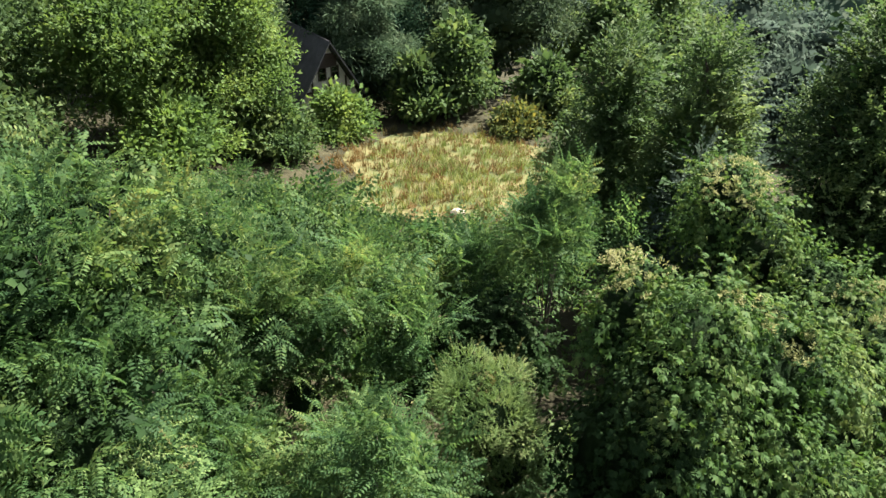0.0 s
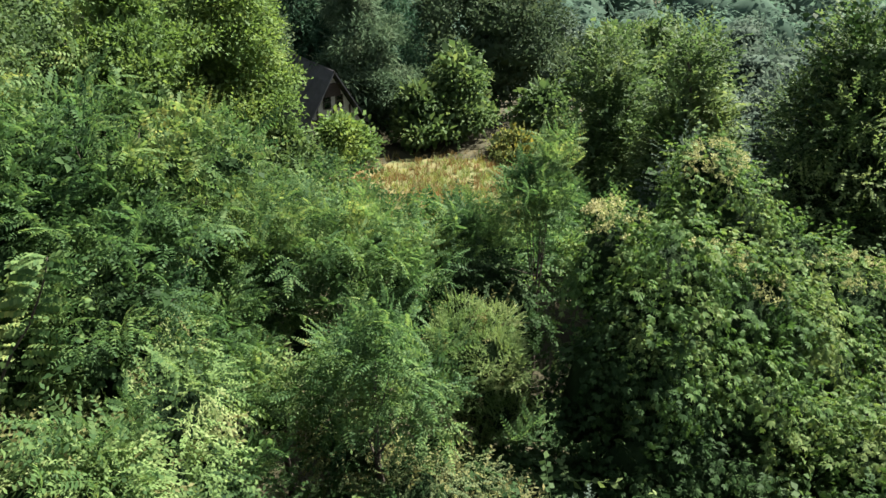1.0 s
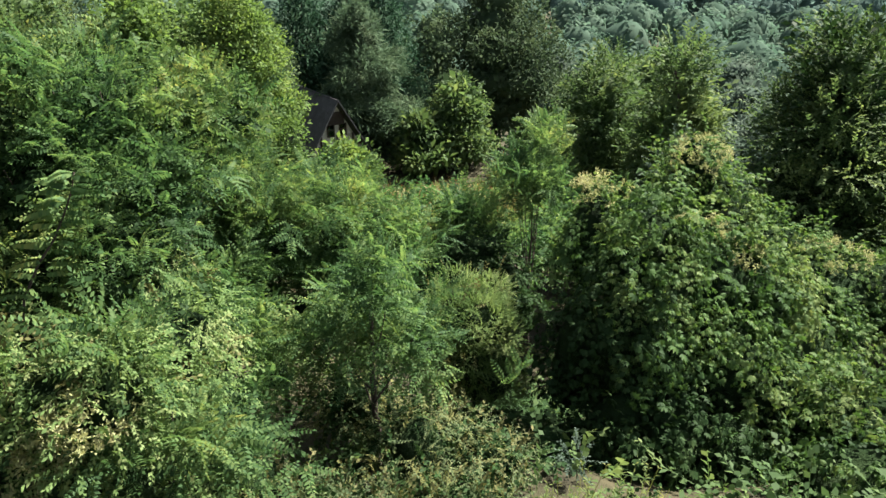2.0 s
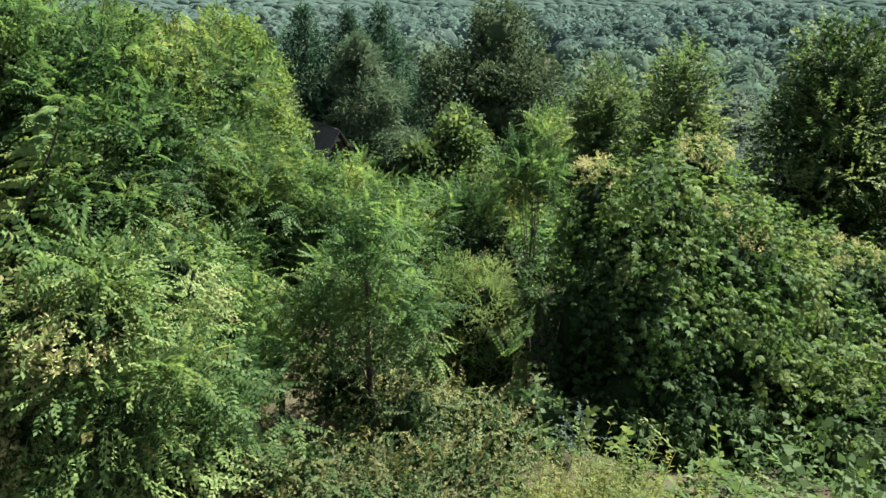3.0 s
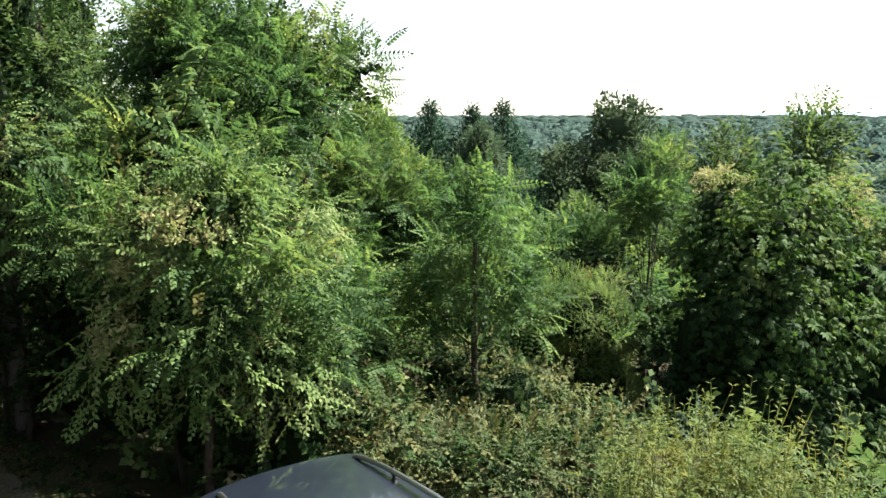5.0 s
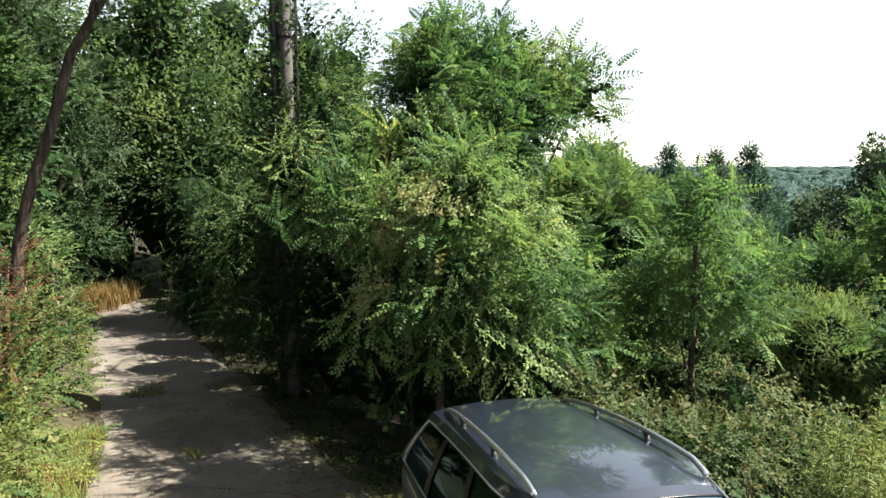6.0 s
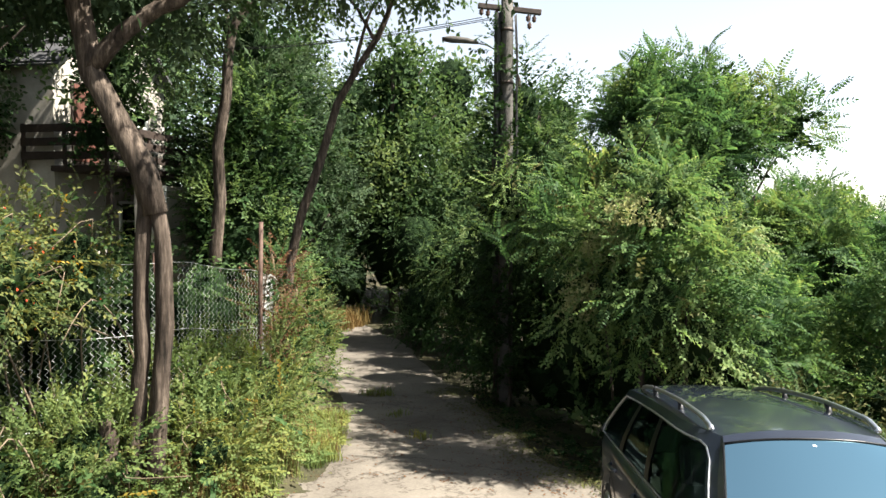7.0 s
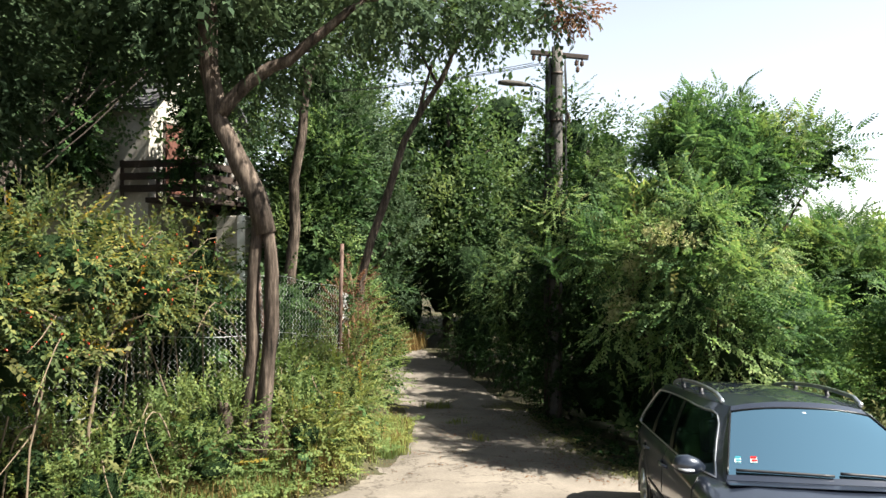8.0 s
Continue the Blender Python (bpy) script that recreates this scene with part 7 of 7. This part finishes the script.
plant("ivy", "dark ivy climbing the utility pole", "ivy", PX, PY, scatter(ivy_lobes + [(PX - 0.12, PY - 0.13, pz + 5.2 + 0.5 * k, 0.15, 0.15, 0.3) for k in range(5)], 800, T_IVY, rs, 0.2, 1.0, 0.5, (0.6, 1.1), (0.8, 1.3), low=-1, cull=0.3), M_IVY_SHADE,
      [("stem", [(PX - 0.16, PY - 0.16, pz + 0.2), (PX - 0.17, PY - 0.18, pz + 3.5), (PX - 0.15, PY - 0.17, pz + 7.2)], 0.03, 0.015), ("stem", [(PX + 0.2, PY - 0.05, pz - 0.1), (PX + 0.19, PY - 0.1, pz + 2.0), (PX + 0.17, PY - 0.08, pz + 4.6)], 0.03, 0.012), ("stem", [(PX - 0.05, PY - 0.2, pz - 0.1), (PX - 0.02, PY - 0.2, pz + 2.2), (PX + 0.03, PY - 0.18, pz + 4.4)], 0.025, 0.01)], crown_name="leaves")
weeds("brown fallen leaves on the lane", [(-5.4, 1.6, 1.6), (-7.6, 3.4, 1.5), (-10, 5.2, 1.6), (-4.2, 1.4, 1.2), (-5.6, -0.8, 0.8), (-3.6, 2.4, 1.2), (-5.2, -3.0, 0.7)], 260, 652, M_RED, T_LITTER, "leaf_litter", (0.4, 0.8), -0.022, "leaves")
weeds("tangled dry and green weeds on the bank", [(-5.9, -2.0, 0.6), (-5.7, -3.2, 0.5), (-5.6, -4.4, 0.5), (-5.5, -5.6, 0.5), (-5.5, -6.8, 0.6), (-6.5, -1.0, 0.6), (-7.4, -0.2, 0.6), (-8.4, 0.6, 0.6), (-6.8, -2.2, 0.8)], 520, 653, M_WEED, T_WEED, "weeds", (0.35, 0.75))
weeds("bleached dry grass on the bank", [(-5.5, -2.2, 0.4), (-5.45, -3.6, 0.4), (-5.4, -5.0, 0.4), (-6.0, -1.0, 0.4), (-7.0, 0.1, 0.35), (-5.4, -6.4, 0.4)], 260, 654, M_DRYGRASS, T_GRASS, "dry_grass", (0.5, 1.0), category="grass")
# added dark mass: makes the hollow black and blocks light from behind
mound("added dark leaf mass standing for the shaded hollow behind the curtain", -4.6, 5.2, [(-2.7, 4.7, 0.7, 0.6, 0.5, 1.3), (-3.5, 5.0, 0.7, 0.7, 0.5, 1.5), (-4.5, 5.4, 0.7, 0.8, 0.5, 1.5), (-5.5, 5.9, 0.7, 0.8, 0.5, 1.5), (-6.5, 6.4, 0.6, 0.8, 0.5, 1.6), (-7.6, 7.0, 0.6, 0.8, 0.5, 1.6), (-2.2, 4.2, 0.4, 0.45, 0.45, 0.9), (-3.3, 4.1, 0.2, 0.6, 0.35, 0.8), (-2.5, 3.6, 0.3, 0.35, 0.35, 0.8), (-4.3, 4.6, 0.1, 0.7, 0.35, 0.8), (-5.6, 5.3, 0.0, 0.8, 0.35, 0.8), (-6.8, 6.0, -0.1, 0.8, 0.35, 0.8)], 850, 507, mat=M_IVY_SHADE, templates=T_IVY, size=(0.9, 1.4), group="bushes along the lane", core=0.92)
weeds("tangled weeds under the bushes of the lane", [(-8.6, 7.2, 0.9), (-10.4, 8.6, 0.9), (-12.5, 10.2, 1.0)], 160, 655, M_IVY_SHADE, T_WEED, "weeds", (0.3, 0.7))
weeds("reddish dry grass at the lane's bend", [(-20.5, 11.2, 1.0), (-19.5, 10.2, 0.6)], 160, 656, M_DRYGRASS, T_GRASS, "dry_grass", (1.0, 2.0), category="grass")
# dark leaves added along the verge; their colour stands for the bushes' shade
mound("low creepers with leaf colour darkened for shade under the bushes", -7.4, 5.3, [(-8.4, 6.6, 0.1, 0.9, 0.6, 0.8), (-9.7, 7.0, 0.0, 1.0, 0.6, 0.8), (-11.6, 8.3, -0.2, 1.1, 0.7, 0.9), (-14.0, 10.0, -0.3, 1.3, 0.8, 1.0), (-4.6, 6.0, 0.9, 1.2, 0.6, 1.3), (-6.2, 6.8, 0.9, 1.2, 0.6, 1.3), (-3.4, 5.4, 0.5, 0.8, 0.5, 0.9)], 1100, 505, mat=M_IVY_SHADE, templates=T_FINE, size=(1.0, 1.7), dense=False, group="bushes along the lane")
weeds("dark leaf litter along the shaded verge", [(-3.6, 2.1, 0.5), (-4.6, 2.7, 0.6), (-5.6, 3.4, 0.6), (-6.6, 4.1, 0.6), (-7.8, 4.9, 0.6), (-9.2, 5.9, 0.7), (-2.8, 2.0, 0.4)], 420, 658, M_DRYVINE, T_LITTER, "leaf_litter", (0.6, 1.1), -0.045, "leaves")
weeds("brown fallen leaves on the bank", [(-5.4, -2.0, 0.5), (-5.35, -3.2, 0.5), (-5.3, -4.4, 0.6), (-5.9, -1.0, 0.5), (-5.3, -5.8, 0.6), (-6.2, -2.6, 0.6)], 420, 657, M_DRYVINE, T_LITTER, "leaf_litter", (0.7, 1.2), -0.03, "leaves")
EDGE = [(-5.1, -5.6, 0.35), (-5.1, -4.6, 0.35), (-5.12, -3.8, 0.32), (-5.2, -3.0, 0.32), (-5.3, -2.2, 0.32), (-5.55, -1.5, 0.35), (-5.95, -0.8, 0.35), (-6.5, -0.1, 0.35), (-7.1, 0.55, 0.35), (-7.8, 1.2, 0.35), (-8.6, 1.9, 0.35)]
weeds("green grass and herbs overhanging the lane's edge", EDGE, 620, 660, M_GRASS, T_GRASS, "grass", (0.35, 0.8), category="grass")
weeds("leafy green herbs along the foot of the bank", EDGE + [(-5.6, -2.6, 0.5), (-5.6, -3.8, 0.5), (-6.1, -1.5, 0.5)], 1700, 661, M_WEED, T_TWIG + T_FINE, "weeds", (0.45, 0.8), -0.16)
weeds("pale dry grass stalks along the foot of the bank", EDGE + [(-5.6, -3.2, 0.5), (-5.6, -4.6, 0.5), (-6.0, -1.6, 0.4)], 340, 662, M_DRYGRASS, T_GRASS, "dry_grass", (0.5, 1.0), category="grass")
weeds("small grass tufts on the lane", [(-8.2, 3.2, 0.25), (-10.4, 4.6, 0.4), (-6.6, 2.3, 0.2)], 40, 663, M_GRASS, T_SHORT, "grass", (0.5, 0.9), category="grass")
mound("bushes closing the lane's far bend", -24.5, 13.0, [(-22.0, 12.4, 0.4, 1.6, 1.3, 1.8), (-25.0, 12.0, 0.8, 2.2, 1.8, 2.4), (-27.0, 9.6, 1.0, 2.2, 1.8, 2.6), (-16.0, 10.9, -0.2, 1.2, 0.8, 1.2)], 700, 664, templates=T_TWIG, mat=M_BROAD, ivy=500, size=(1.0, 1.6), group="bushes along the lane")
# shade of the verge put in as a scatter of dark leaves
weeds("low leaves in a shade-dark colour on the verge", [(-4.4, 3.3, 0.5), (-5.4, 4.0, 0.5), (-6.4, 4.7, 0.5), (-3.6, 2.8, 0.5), (-2.9, 2.7, 0.5), (-7.4, 5.4, 0.4), (-2.0, 2.9, 0.5)], 120, 665, M_IVY_SHADE, T_IVY, "undergrowth", (0.7, 1.2), -0.06, "undergrowth")
